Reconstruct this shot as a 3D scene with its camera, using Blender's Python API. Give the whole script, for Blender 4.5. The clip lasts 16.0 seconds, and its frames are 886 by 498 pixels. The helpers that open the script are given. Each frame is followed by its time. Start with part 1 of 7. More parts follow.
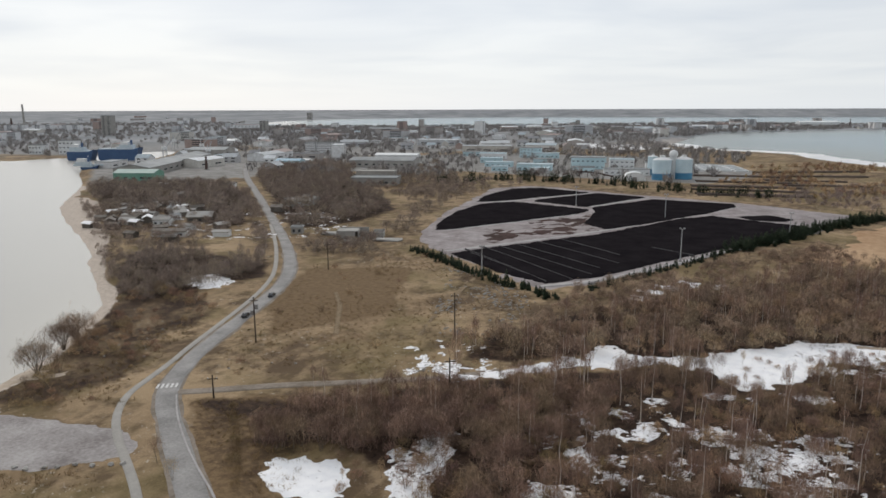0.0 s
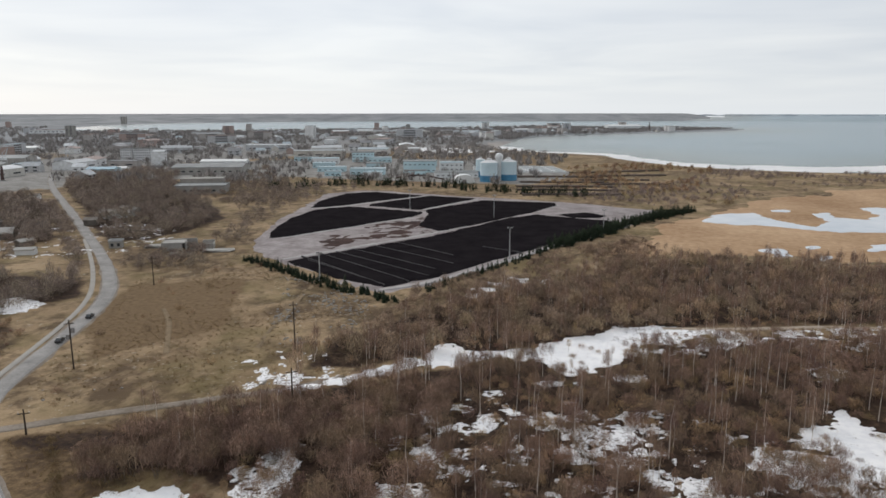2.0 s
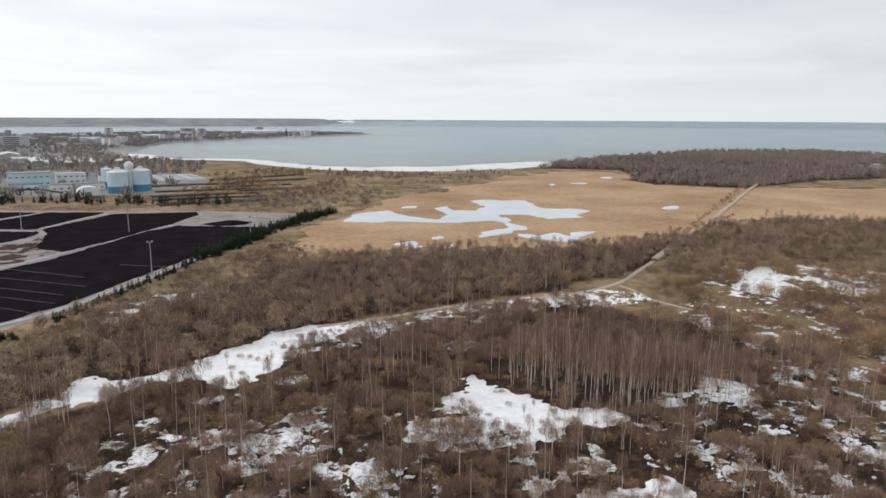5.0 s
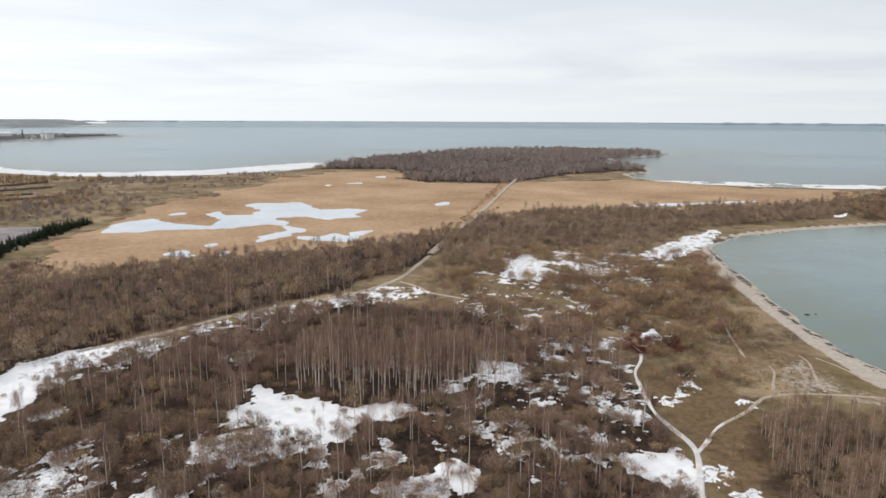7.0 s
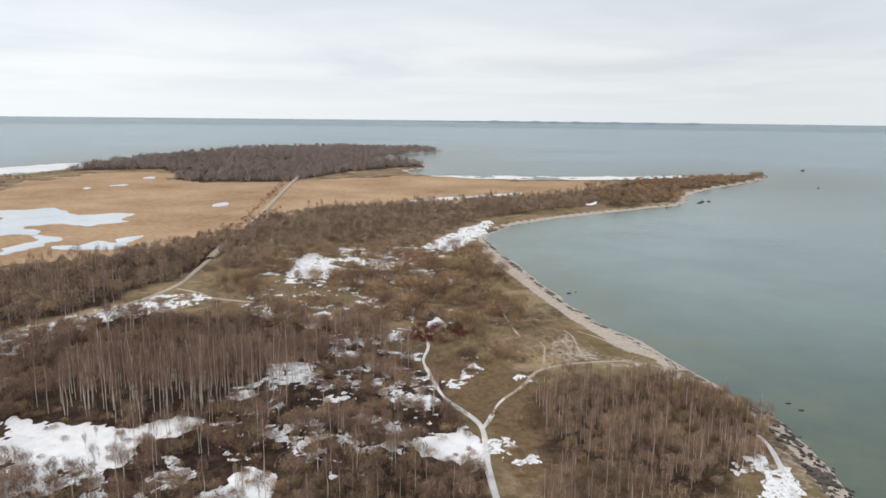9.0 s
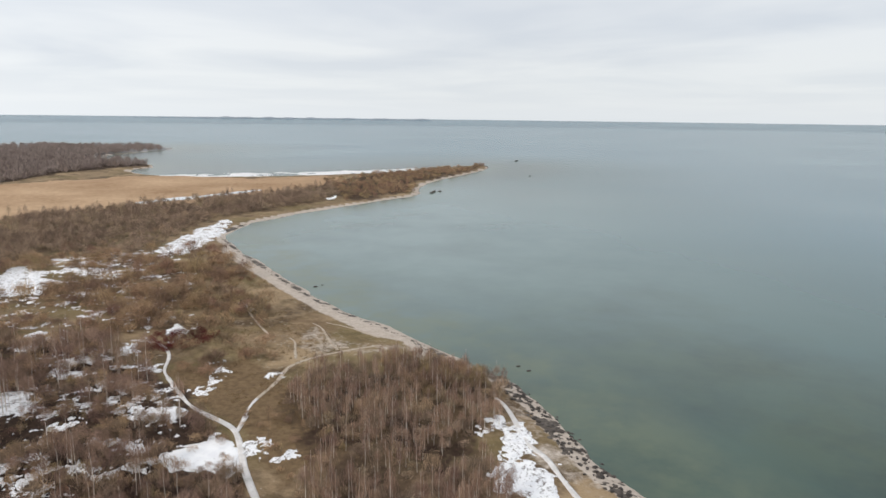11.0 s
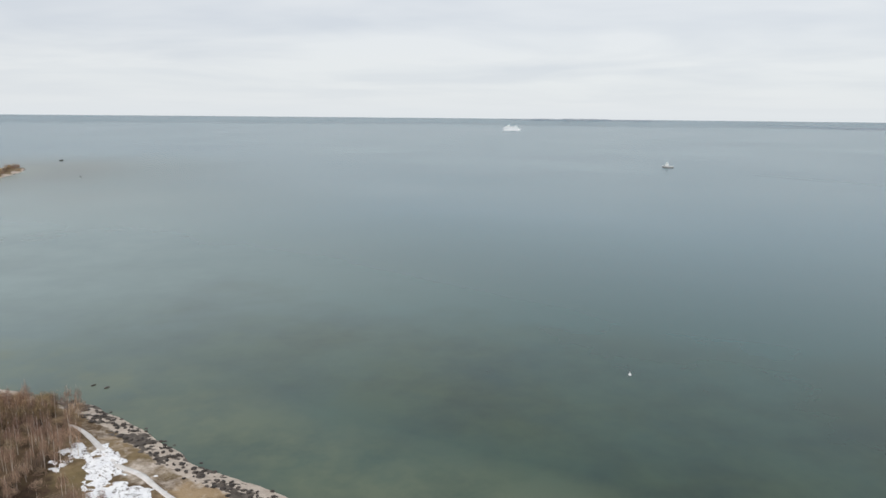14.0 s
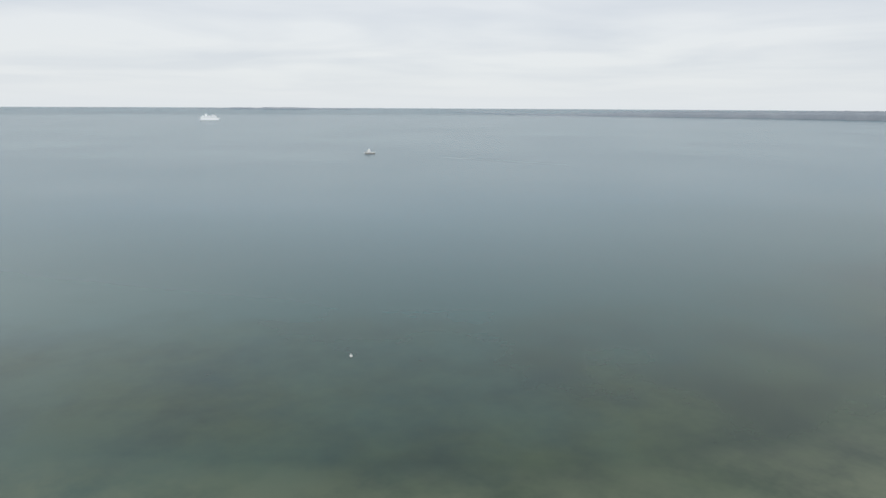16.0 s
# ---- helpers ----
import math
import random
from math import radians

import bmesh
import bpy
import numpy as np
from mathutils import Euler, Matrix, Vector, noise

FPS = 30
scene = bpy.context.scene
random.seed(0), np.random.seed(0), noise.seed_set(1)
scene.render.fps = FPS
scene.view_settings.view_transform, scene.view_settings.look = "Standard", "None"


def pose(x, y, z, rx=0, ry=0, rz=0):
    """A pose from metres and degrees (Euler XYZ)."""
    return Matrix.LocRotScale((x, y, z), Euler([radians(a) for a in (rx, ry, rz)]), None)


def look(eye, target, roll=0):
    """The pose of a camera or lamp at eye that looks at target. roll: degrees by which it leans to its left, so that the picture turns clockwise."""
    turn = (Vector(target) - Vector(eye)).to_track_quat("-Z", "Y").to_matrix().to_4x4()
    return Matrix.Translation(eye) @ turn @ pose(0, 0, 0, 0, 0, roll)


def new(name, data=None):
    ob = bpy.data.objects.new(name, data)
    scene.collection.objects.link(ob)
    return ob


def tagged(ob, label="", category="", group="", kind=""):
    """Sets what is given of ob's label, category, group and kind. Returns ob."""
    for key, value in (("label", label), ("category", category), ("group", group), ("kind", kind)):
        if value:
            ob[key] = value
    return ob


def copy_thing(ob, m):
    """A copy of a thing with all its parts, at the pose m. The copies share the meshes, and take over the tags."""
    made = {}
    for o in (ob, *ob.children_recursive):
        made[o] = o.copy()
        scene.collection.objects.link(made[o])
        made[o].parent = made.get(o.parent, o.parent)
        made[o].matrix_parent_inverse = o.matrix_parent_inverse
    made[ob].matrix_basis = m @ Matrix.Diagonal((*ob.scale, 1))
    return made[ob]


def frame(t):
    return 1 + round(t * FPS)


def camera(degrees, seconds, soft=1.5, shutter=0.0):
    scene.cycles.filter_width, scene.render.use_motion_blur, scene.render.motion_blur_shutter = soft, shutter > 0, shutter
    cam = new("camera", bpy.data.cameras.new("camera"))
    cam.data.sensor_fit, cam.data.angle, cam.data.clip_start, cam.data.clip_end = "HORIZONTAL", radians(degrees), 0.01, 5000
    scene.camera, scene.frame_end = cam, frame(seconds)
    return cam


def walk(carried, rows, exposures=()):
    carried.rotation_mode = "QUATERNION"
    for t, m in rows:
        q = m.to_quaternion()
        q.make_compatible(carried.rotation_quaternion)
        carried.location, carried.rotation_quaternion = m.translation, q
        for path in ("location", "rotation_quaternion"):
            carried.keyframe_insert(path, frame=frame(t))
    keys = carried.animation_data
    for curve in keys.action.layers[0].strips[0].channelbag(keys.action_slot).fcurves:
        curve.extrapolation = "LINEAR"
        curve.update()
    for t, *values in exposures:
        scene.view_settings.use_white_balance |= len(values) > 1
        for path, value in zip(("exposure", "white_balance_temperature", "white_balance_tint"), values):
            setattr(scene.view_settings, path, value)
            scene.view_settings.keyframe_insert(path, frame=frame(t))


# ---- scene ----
import functools

from mathutils import kdtree

# ---- camera and its walk ----
cam = camera(65.1, 16.0, soft=1.6)
PATH = [
    (0.0, 0.01, 0.04, 54.96, 30.43, -11.51, -0.20),
    (0.5, 0.03, -0.15, 55.03, 27.62, -11.40, -0.15),
    (1.0, 0.08, -0.39, 55.17, 24.69, -11.34, -0.03),
    (1.5, 0.20, -0.62, 55.34, 20.31, -11.27, -0.05),
    (2.0, 0.24, -0.94, 55.44, 16.74, -11.21, -0.05),
    (2.5, 0.29, -1.21, 55.54, 12.06, -11.16, -0.08),
    (3.0, 0.27, -1.41, 55.58, 6.53, -11.08, -0.02),
    (3.5, 0.15, -1.60, 55.62, 1.64, -11.01, -0.03),
    (4.0, -0.02, -1.85, 55.76, -3.58, -10.94, 0.09),
    (6.5, -0.02, -2.52, 55.99, -25.11, -10.62, 0.27),
    (7.0, -0.22, -2.67, 56.13, -30.53, -10.64, 0.26),
    (7.5, -0.36, -2.88, 56.22, -34.79, -10.66, 0.37),
    (8.0, -0.48, -3.05, 56.32, -39.23, -10.68, 0.46),
    (10.5, -1.15, -3.33, 55.53, -63.64, -10.78, 0.73),
    (11.0, -1.29, -3.41, 55.32, -69.71, -10.79, 0.69),
    (11.5, -1.43, -3.50, 55.25, -76.56, -10.76, 0.64),
    (12.0, -1.68, -3.55, 55.24, -82.36, -10.77, 0.72),
    (12.5, -2.02, -3.56, 55.21, -87.60, -10.80, 0.73),
    (13.0, -2.38, -3.57, 55.08, -93.43, -10.78, 0.72),
    (13.5, -2.65, -3.57, 54.95, -98.88, -10.80, 0.60),
    (14.0, -2.69, -3.59, 54.92, -104.37, -10.90, 0.54),
    (14.5, -2.71, -3.61, 54.90, -110.30, -11.03, 0.51),
    (15.0, -2.72, -3.63, 54.90, -116.05, -11.13, 0.35),
    (15.5, -2.73, -3.64, 54.90, -121.84, -11.37, 0.33),
    (16.0, -2.73, -3.64, 54.90, -128.20, -11.66, 0.29),
]


def carried_pose(x, y, z, yaw, pitch, roll):
    return pose(x, y, z, 0, 0, yaw) @ pose(0, 0, 0, 90 + pitch) @ pose(0, 0, 0, 0, 0, roll)


walk(cam, [(r[0], carried_pose(*r[1:])) for r in PATH], [(0.0, -0.22), (2.0, -0.2), (4.0, -0.1), (7.0, 0.12), (10.5, 0.12), (12.5, 0.08), (14.0, 0.08), (16.0, 0.08)])

# ---- world, sun ----
SUN_UP, SUN_TURN = radians(34), radians(-55)
world = bpy.data.worlds.new("overcast_sky")
scene.world = world
world.use_nodes = True
wn, wl = world.node_tree.nodes, world.node_tree.links
wn.clear()


def wnode(kind, **inputs):
    nd = wn.new(kind)
    for k, v in inputs.items():
        nd.inputs[k.replace("_", " ")].default_value = v
    return nd


sky = wn.new("ShaderNodeTexSky")
sky.sky_type, sky.sun_disc, sky.sun_elevation, sky.sun_rotation = "NISHITA", False, SUN_UP, SUN_TURN
sky_dim = wn.new("ShaderNodeVectorMath")
sky_dim.operation = "SCALE"
sky_dim.inputs["Scale"].default_value = 0.11
wl.new(sky.outputs[0], sky_dim.inputs[0])
tc = wn.new("ShaderNodeTexCoord")
sep = wn.new("ShaderNodeSeparateXYZ")
wl.new(tc.outputs["Generated"], sep.inputs[0])
zup = wn.new("ShaderNodeMath")
zup.operation = "MAXIMUM"
zup.inputs[1].default_value = 0.0
wl.new(sep.outputs["Z"], zup.inputs[0])
zoff = wn.new("ShaderNodeMath")
zoff.operation = "ADD"
zoff.inputs[1].default_value = 0.06
wl.new(zup.outputs[0], zoff.inputs[0])
flat = wn.new("ShaderNodeVectorMath")
flat.operation = "DIVIDE"
comb = wn.new("ShaderNodeCombineXYZ")
for i in range(3):
    wl.new(zoff.outputs[0], comb.inputs[i])
wl.new(tc.outputs["Generated"], flat.inputs[0])
wl.new(comb.outputs[0], flat.inputs[1])
flatten = wn.new("ShaderNodeVectorMath")
flatten.operation = "MULTIPLY"
flatten.inputs[1].default_value = (1, 1, 0)
wl.new(flat.outputs[0], flatten.inputs[0])
big = wnode("ShaderNodeTexNoise", Scale=0.42, Detail=4.0, Roughness=0.5, Distortion=0.35)
wl.new(flatten.outputs[0], big.inputs["Vector"])
ramp = wn.new("ShaderNodeValToRGB")
ramp.color_ramp.elements[0].position, ramp.color_ramp.elements[0].color = 0.38, (0.70, 0.738, 0.795, 1)
ramp.color_ramp.elements[1].position, ramp.color_ramp.elements[1].color = 0.62, (0.835, 0.858, 0.882, 1)
wl.new(big.outputs["Fac"], ramp.inputs[0])
low = wn.new("ShaderNodeMapRange")
for k, v in (("From Min", 0.0), ("From Max", 0.075), ("To Min", 1.0), ("To Max", 0.0)):
    low.inputs[k].default_value = v
wl.new(sep.outputs["Z"], low.inputs["Value"])
hmix = wn.new("ShaderNodeMixRGB")
hmix.inputs[2].default_value = (0.81, 0.852, 0.892, 1)
wl.new(low.outputs[0], hmix.inputs[0])
wl.new(ramp.outputs[0], hmix.inputs[1])
smix = wn.new("ShaderNodeMixRGB")
smix.inputs[0].default_value = 0.1
wl.new(hmix.outputs[0], smix.inputs[1])
wl.new(sky_dim.outputs[0], smix.inputs[2])
side = wn.new("ShaderNodeVectorMath")
side.operation = "DOT_PRODUCT"
side.inputs[1].default_value = (math.sin(SUN_TURN), math.cos(SUN_TURN), 0.3)
wl.new(tc.outputs["Generated"], side.inputs[0])
glow = wn.new("ShaderNodeMapRange")
for k, v in (("From Min", -0.6), ("From Max", 0.9), ("To Min", 0.92), ("To Max", 1.22)):
    glow.inputs[k].default_value = v
wl.new(side.outputs["Value"], glow.inputs["Value"])
bright = wn.new("ShaderNodeVectorMath")
bright.operation = "SCALE"
wl.new(smix.outputs[0], bright.inputs[0])
wl.new(glow.outputs[0], bright.inputs["Scale"])
bg = wn.new("ShaderNodeBackground")
bg.inputs["Strength"].default_value = 1.0
wl.new(bright.outputs[0], bg.inputs["Color"])
wout = wn.new("ShaderNodeOutputWorld")
wl.new(bg.outputs[0], wout.inputs[0])

sun_data = bpy.data.lights.new("sun", "SUN")
sun_data.energy, sun_data.angle, sun_data.color = 1.3, radians(25), (1.0, 0.92, 0.83)
sun = new("sun", sun_data)
sun.matrix_world = look((0, 0, 300), (300 * math.sin(SUN_TURN + math.pi) * math.cos(SUN_UP), 300 * math.cos(SUN_TURN + math.pi) * math.cos(SUN_UP), 300 - 300 * math.sin(SUN_UP)))


# ---- materials ----
class Mat:
    """A small builder of node materials in world metres."""

    def __init__(self, name, rough=0.9, spec=0.3, metal=0.0):
        self.m = bpy.data.materials.new(name)
        self.m.use_nodes = True
        self.n, self.l = self.m.node_tree.nodes, self.m.node_tree.links
        self.b = self.n["Principled BSDF"]
        self.b.inputs["Roughness"].default_value = rough
        self.b.inputs["Specular IOR Level"].default_value = spec
        self.b.inputs["Metallic"].default_value = metal
        self.geo = self.n.new("ShaderNodeNewGeometry")

    def put(self, sock, v):
        if hasattr(v, "is_output"):
            self.l.new(v, sock)
        elif isinstance(v, (tuple, list)):
            sock.default_value = (*v, 1)[:4] if len(sock.default_value) == 4 else v
        else:
            sock.default_value = v
        return self

    def noise(self, scale, detail=3.0, rough=0.55, squash=None, w=0.0):
        nd = self.n.new("ShaderNodeTexNoise")
        nd.inputs["Scale"].default_value, nd.inputs["Detail"].default_value, nd.inputs["Roughness"].default_value = scale, detail, rough
        mp = self.n.new("ShaderNodeMapping")
        mp.inputs["Location"].default_value = (w * 13.7, w * 7.1, w * 3.3)
        if squash:
            mp.inputs["Scale"].default_value = squash
        self.l.new(self.geo.outputs["Position"], mp.inputs[0])
        self.l.new(mp.outputs[0], nd.inputs["Vector"])
        return nd.outputs["Fac"]

    def math(self, op, a, b=0.0):
        nd = self.n.new("ShaderNodeMath")
        nd.operation = op
        self.put(nd.inputs[0], a).put(nd.inputs[1], b)
        return nd.outputs[0]

    def step(self, v, lo, hi, a=0.0, b=1.0):
        nd = self.n.new("ShaderNodeMapRange")
        for k, x in (("Value", v), ("From Min", lo), ("From Max", hi), ("To Min", a), ("To Max", b)):
            self.put(nd.inputs[k], x)
        return nd.outputs[0]

    def mix(self, fac, a, b, mode="MIX"):
        nd = self.n.new("ShaderNodeMixRGB")
        nd.blend_type = mode
        self.put(nd.inputs[0], fac).put(nd.inputs[1], a).put(nd.inputs[2], b)
        return nd.outputs[0]

    def attr(self, name):
        nd = self.n.new("ShaderNodeAttribute")
        nd.attribute_name = name
        return nd.outputs["Fac"]

    def random(self):
        return self.n.new("ShaderNodeObjectInfo").outputs["Random"]

    def island(self):
        return self.geo.outputs["Random Per Island"]

    def bump(self, height, strength=0.4, distance=0.1):
        nd = self.n.new("ShaderNodeBump")
        nd.inputs["Strength"].default_value, nd.inputs["Distance"].default_value = strength, distance
        self.l.new(height, nd.inputs["Height"])
        self.l.new(nd.outputs[0], self.b.inputs["Normal"])
        return self

    def color(self, v):
        return self.put(self.b.inputs["Base Color"], v)


def plain(name, a, b, scale=1.0, rough=0.85, spec=0.3, metal=0.0, bump=0.0, fine=None, vary=0.0):
    """Two tones mixed at two scales, with some relief, and a shade that differs from object to object."""
    m = Mat(name, rough, spec, metal)
    n1, n2 = m.noise(scale, 4), m.noise(fine or scale * 7, 3, 0.6, None, 1.0)
    f = m.step(m.math("ADD", m.math("MULTIPLY", n1, 0.6), m.math("MULTIPLY", n2, 0.4)), 0.36, 0.64)
    c = m.mix(f, a, b)
    if vary:
        c = m.mix(1.0, c, m.mix(m.random(), (1 - vary,) * 3, (1 + vary,) * 3), "MULTIPLY")
    m.color(c)
    if bump:
        m.bump(n2, 0.5, bump)
    return m.m


GRASS, TAN, OLIVE = (0.19, 0.130, 0.077), (0.36, 0.262, 0.16), (0.125, 0.092, 0.048)
EARTH = (0.10, 0.068, 0.042)
# Leaf litter, darkened beyond its own brown to paint shade under the woods
LITTER, LITTER_SHADE = (0.070, 0.044, 0.030), (0.020, 0.013, 0.011)
SAND, SAND_WET = (0.56, 0.485, 0.41), (0.41, 0.345, 0.29)

mg = Mat("ground_cover", 0.95, 0.1)
n_big, n_mid, n_fine, n_grit = mg.noise(0.018, 4), mg.noise(0.11, 4, 0.6, None, 2.0), mg.noise(0.7, 4, 0.65, None, 3.0), mg.noise(3.5, 2, 0.6, None, 5.0)
rag = mg.math("MULTIPLY", mg.math("SUBTRACT", mg.math("ADD", n_mid, mg.math("MULTIPLY", n_fine, 0.6)), 0.8), 0.9)
meadow = mg.mix(mg.step(n_big, 0.4, 0.62), GRASS, TAN)
meadow = mg.mix(mg.step(n_mid, 0.5, 0.68), meadow, OLIVE)
meadow = mg.mix(mg.step(mg.noise(0.055, 5, 0.65, None, 8.0), 0.49, 0.58, 0, 0.9), meadow, EARTH)
meadow = mg.mix(mg.step(mg.noise(0.2, 6, 0.7, (1, 0.6, 1), 9.0), 0.48, 0.62, 0, 0.6), meadow, TAN)
meadow = mg.mix(mg.step(mg.noise(0.32, 6, 0.7, (1, 0.7, 1), 19.0), 0.54, 0.68, 0, 0.6), meadow, EARTH)
meadow = mg.mix(mg.step(mg.noise(0.035, 4, 0.6, None, 16.0), 0.5, 0.62, 0, 0.55), meadow, (0.165, 0.130, 0.06))
meadow = mg.mix(mg.math("MULTIPLY", mg.step(mg.noise(0.9, 5, 0.7, None, 17.0), 0.6, 0.66), mg.step(mg.noise(0.05, 3, 0.6, None, 18.0), 0.45, 0.6, 0.1, 0.9)), meadow, (0.46, 0.41, 0.34))
floor_c = mg.mix(mg.step(n_fine, 0.35, 0.66), LITTER_SHADE, LITTER)
floor_c = mg.mix(mg.step(mg.noise(0.16, 5, 0.65, None, 14.0), 0.5, 0.64, 0, 0.6), floor_c, mg.mix(mg.step(n_fine, 0.38, 0.6), (0.085, 0.062, 0.036), (0.15, 0.10, 0.06)))
yard = mg.mix(mg.step(n_mid, 0.35, 0.65), (0.31, 0.30, 0.285), (0.19, 0.18, 0.165))
sand_c = mg.mix(mg.step(n_fine, 0.35, 0.7), SAND_WET, SAND)
lawn = mg.mix(mg.step(n_fine, 0.35, 0.7), (0.20, 0.136, 0.076), (0.115, 0.076, 0.043))
cover = mg.mix(mg.step(mg.math("ADD", mg.attr("lawn"), rag), 0.35, 0.65), meadow, lawn)
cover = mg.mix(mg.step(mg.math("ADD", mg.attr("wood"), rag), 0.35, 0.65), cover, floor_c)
cover = mg.mix(mg.step(mg.math("ADD", mg.attr("yard"), rag), 0.35, 0.65), cover, yard)
cover = mg.mix(mg.step(mg.math("ADD", mg.attr("sand"), mg.math("MULTIPLY", rag, 0.7)), 0.42, 0.58), cover, sand_c)
# Distance haze painted into the ground: far land fades to mottled grey
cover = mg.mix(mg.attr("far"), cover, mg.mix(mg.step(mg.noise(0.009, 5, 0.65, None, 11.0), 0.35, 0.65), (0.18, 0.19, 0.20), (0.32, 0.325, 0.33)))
grit = mg.mix(0.55, (1, 1, 1), mg.mix(n_grit, (0.45,) * 3, (1.55,) * 3))
mg.color(mg.mix(1.0, cover, grit, "MULTIPLY")).bump(n_fine, 0.3, 0.25)
M_GROUND = mg.m

# sea: colour by depth of the bed, weed patches, wind ripples; sky reflection painted over bay and harbour
mw = Mat("sea_water", 0.16, 0.5)
mw.b.inputs["IOR"].default_value = 1.33
deep, weed = mw.attr("depth"), mw.noise(0.014, 5, 0.6)
shallow = mw.mix(mw.step(mw.noise(0.035, 5, 0.62, None, 4.0), 0.36, 0.68), (0.040, 0.068, 0.038), (0.010, 0.028, 0.023))
body_c = mw.mix(mw.step(mw.math("ADD", deep, mw.math("MULTIPLY", mw.math("SUBTRACT", weed, 0.5), 0.5)), 0.0, 0.26), shallow, (0.030, 0.083, 0.079))
body_c = mw.mix(mw.step(deep, 0.2, 0.95), body_c, (0.042, 0.122, 0.152))
# Bay paler for its sandy shallows, with some sky reflection painted in
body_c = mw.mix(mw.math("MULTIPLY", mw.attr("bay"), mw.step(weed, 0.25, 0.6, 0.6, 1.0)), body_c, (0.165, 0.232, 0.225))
body_c = mw.mix(mw.math("MULTIPLY", mw.step(deep, 0.0, 0.015, 0.7, 0.0), mw.step(mw.noise(0.05, 5, 0.65, None, 12.0), 0.38, 0.62, 0.2, 1.0)), body_c, (0.125, 0.150, 0.092))
# Harbour water painted pale and warm, as the bright sky reflects in it
mw.color(mw.mix(mw.attr("sky_sheen"), body_c, (0.36, 0.345, 0.305)))
mw.put(mw.b.inputs["Roughness"], mw.step(mw.noise(0.004, 3, 0.5, None, 6.0), 0.35, 0.65, 0.215, 0.235))
M_SEA = mw.m


def snow_material(name, a, b, dirt):
    m = Mat(name, 0.75, 0.3)
    n1, n2 = m.noise(0.5, 4), m.noise(3.0, 4, 0.6, None, 2.0)
    c = m.mix(m.step(n1, 0.35, 0.6), a, b)
    holes = m.math("ADD", m.math("MULTIPLY", m.noise(0.8, 8, 0.78, (1, 1.3, 1), 4.0), 0.7), m.math("MULTIPLY", n2, 0.3))
    c = m.mix(m.step(holes, 0.65 - 0.18 * dirt, 0.71 - 0.18 * dirt, 0, 0.95), c, (0.10, 0.07, 0.048))
    m.color(c).bump(n2, 0.5, 0.15)
    return m.m


M_SNOW = snow_material("old_snow", (0.82, 0.82, 0.835), (0.92, 0.915, 0.915), 0.35)
M_SNOW_THIN = snow_material("thin_snow", (0.78, 0.78, 0.80), (0.90, 0.895, 0.90), 0.72)
M_SNOW_PATH = snow_material("trodden_snow", (0.60, 0.57, 0.54), (0.74, 0.71, 0.69), 0.3)
M_ICE = plain("pond_ice", (0.52, 0.565, 0.61), (0.68, 0.70, 0.72), 0.02, 0.5, 0.5, fine=0.15)
M_SHORE_ICE = plain("shore_ice", (0.66, 0.66, 0.66), (0.82, 0.81, 0.80), 0.02, 0.7, 0.3, fine=0.2)
M_REED = plain("dry_reed", (0.30, 0.185, 0.103), (0.52, 0.36, 0.225), 0.016, 0.95, 0.1, bump=0.6, fine=0.35)
M_ASPHALT = plain("worn_asphalt", (0.185, 0.178, 0.17), (0.34, 0.325, 0.31), 0.18, 0.9, 0.3, bump=0.02, fine=2.0)
M_PATH = plain("grey_path", (0.29, 0.275, 0.25), (0.37, 0.35, 0.32), 0.3, 0.9, 0.2, fine=2.2)
M_DIRT = plain("dirt_track", (0.16, 0.13, 0.10), (0.29, 0.25, 0.21), 0.2, 0.95, 0.1, fine=1.4)
M_TRODDEN = plain("trodden_sand", (0.36, 0.295, 0.225), (0.50, 0.42, 0.34), 0.3, 0.95, 0.1, fine=2.0)
M_MUD = plain("muddy_gravel", (0.19, 0.168, 0.16), (0.40, 0.375, 0.36), 0.12, 0.9, 0.2, fine=1.5)
M_SOIL = plain("dark_soil", (0.055, 0.043, 0.037), (0.11, 0.085, 0.07), 0.1, 0.95, 0.1, bump=0.2, fine=0.8)
M_FAINT = plain("faint_track", (0.16, 0.118, 0.075), (0.26, 0.195, 0.125), 0.3, 0.95, 0.1, fine=1.8)
M_COMPOST = plain("black_compost", (0.011, 0.0095, 0.011), (0.021, 0.0185, 0.020), 0.12, 1.0, 0.0, bump=0.2, fine=1.2)
M_COMPOST_RED = plain("red_brown_compost", (0.030, 0.018, 0.016), (0.085, 0.050, 0.042), 0.05, 0.95, 0.1, bump=0.2, fine=0.6)
M_LANE = plain("gravel_lane", (0.20, 0.172, 0.168), (0.37, 0.335, 0.33), 0.09, 0.95, 0.1, fine=0.5)
M_LANE_PALE = plain("pale_gravel", (0.33, 0.31, 0.30), (0.45, 0.43, 0.42), 0.2, 0.95, 0.1, fine=1.0)
# Wood of the far coasts, with the distance haze painted in as pale blue-grey
M_HAZY_WOOD = plain("hazy_far_wood", (0.25, 0.285, 0.325), (0.30, 0.33, 0.365), 0.01, 1.0, 0.0, bump=2.0, fine=0.06)


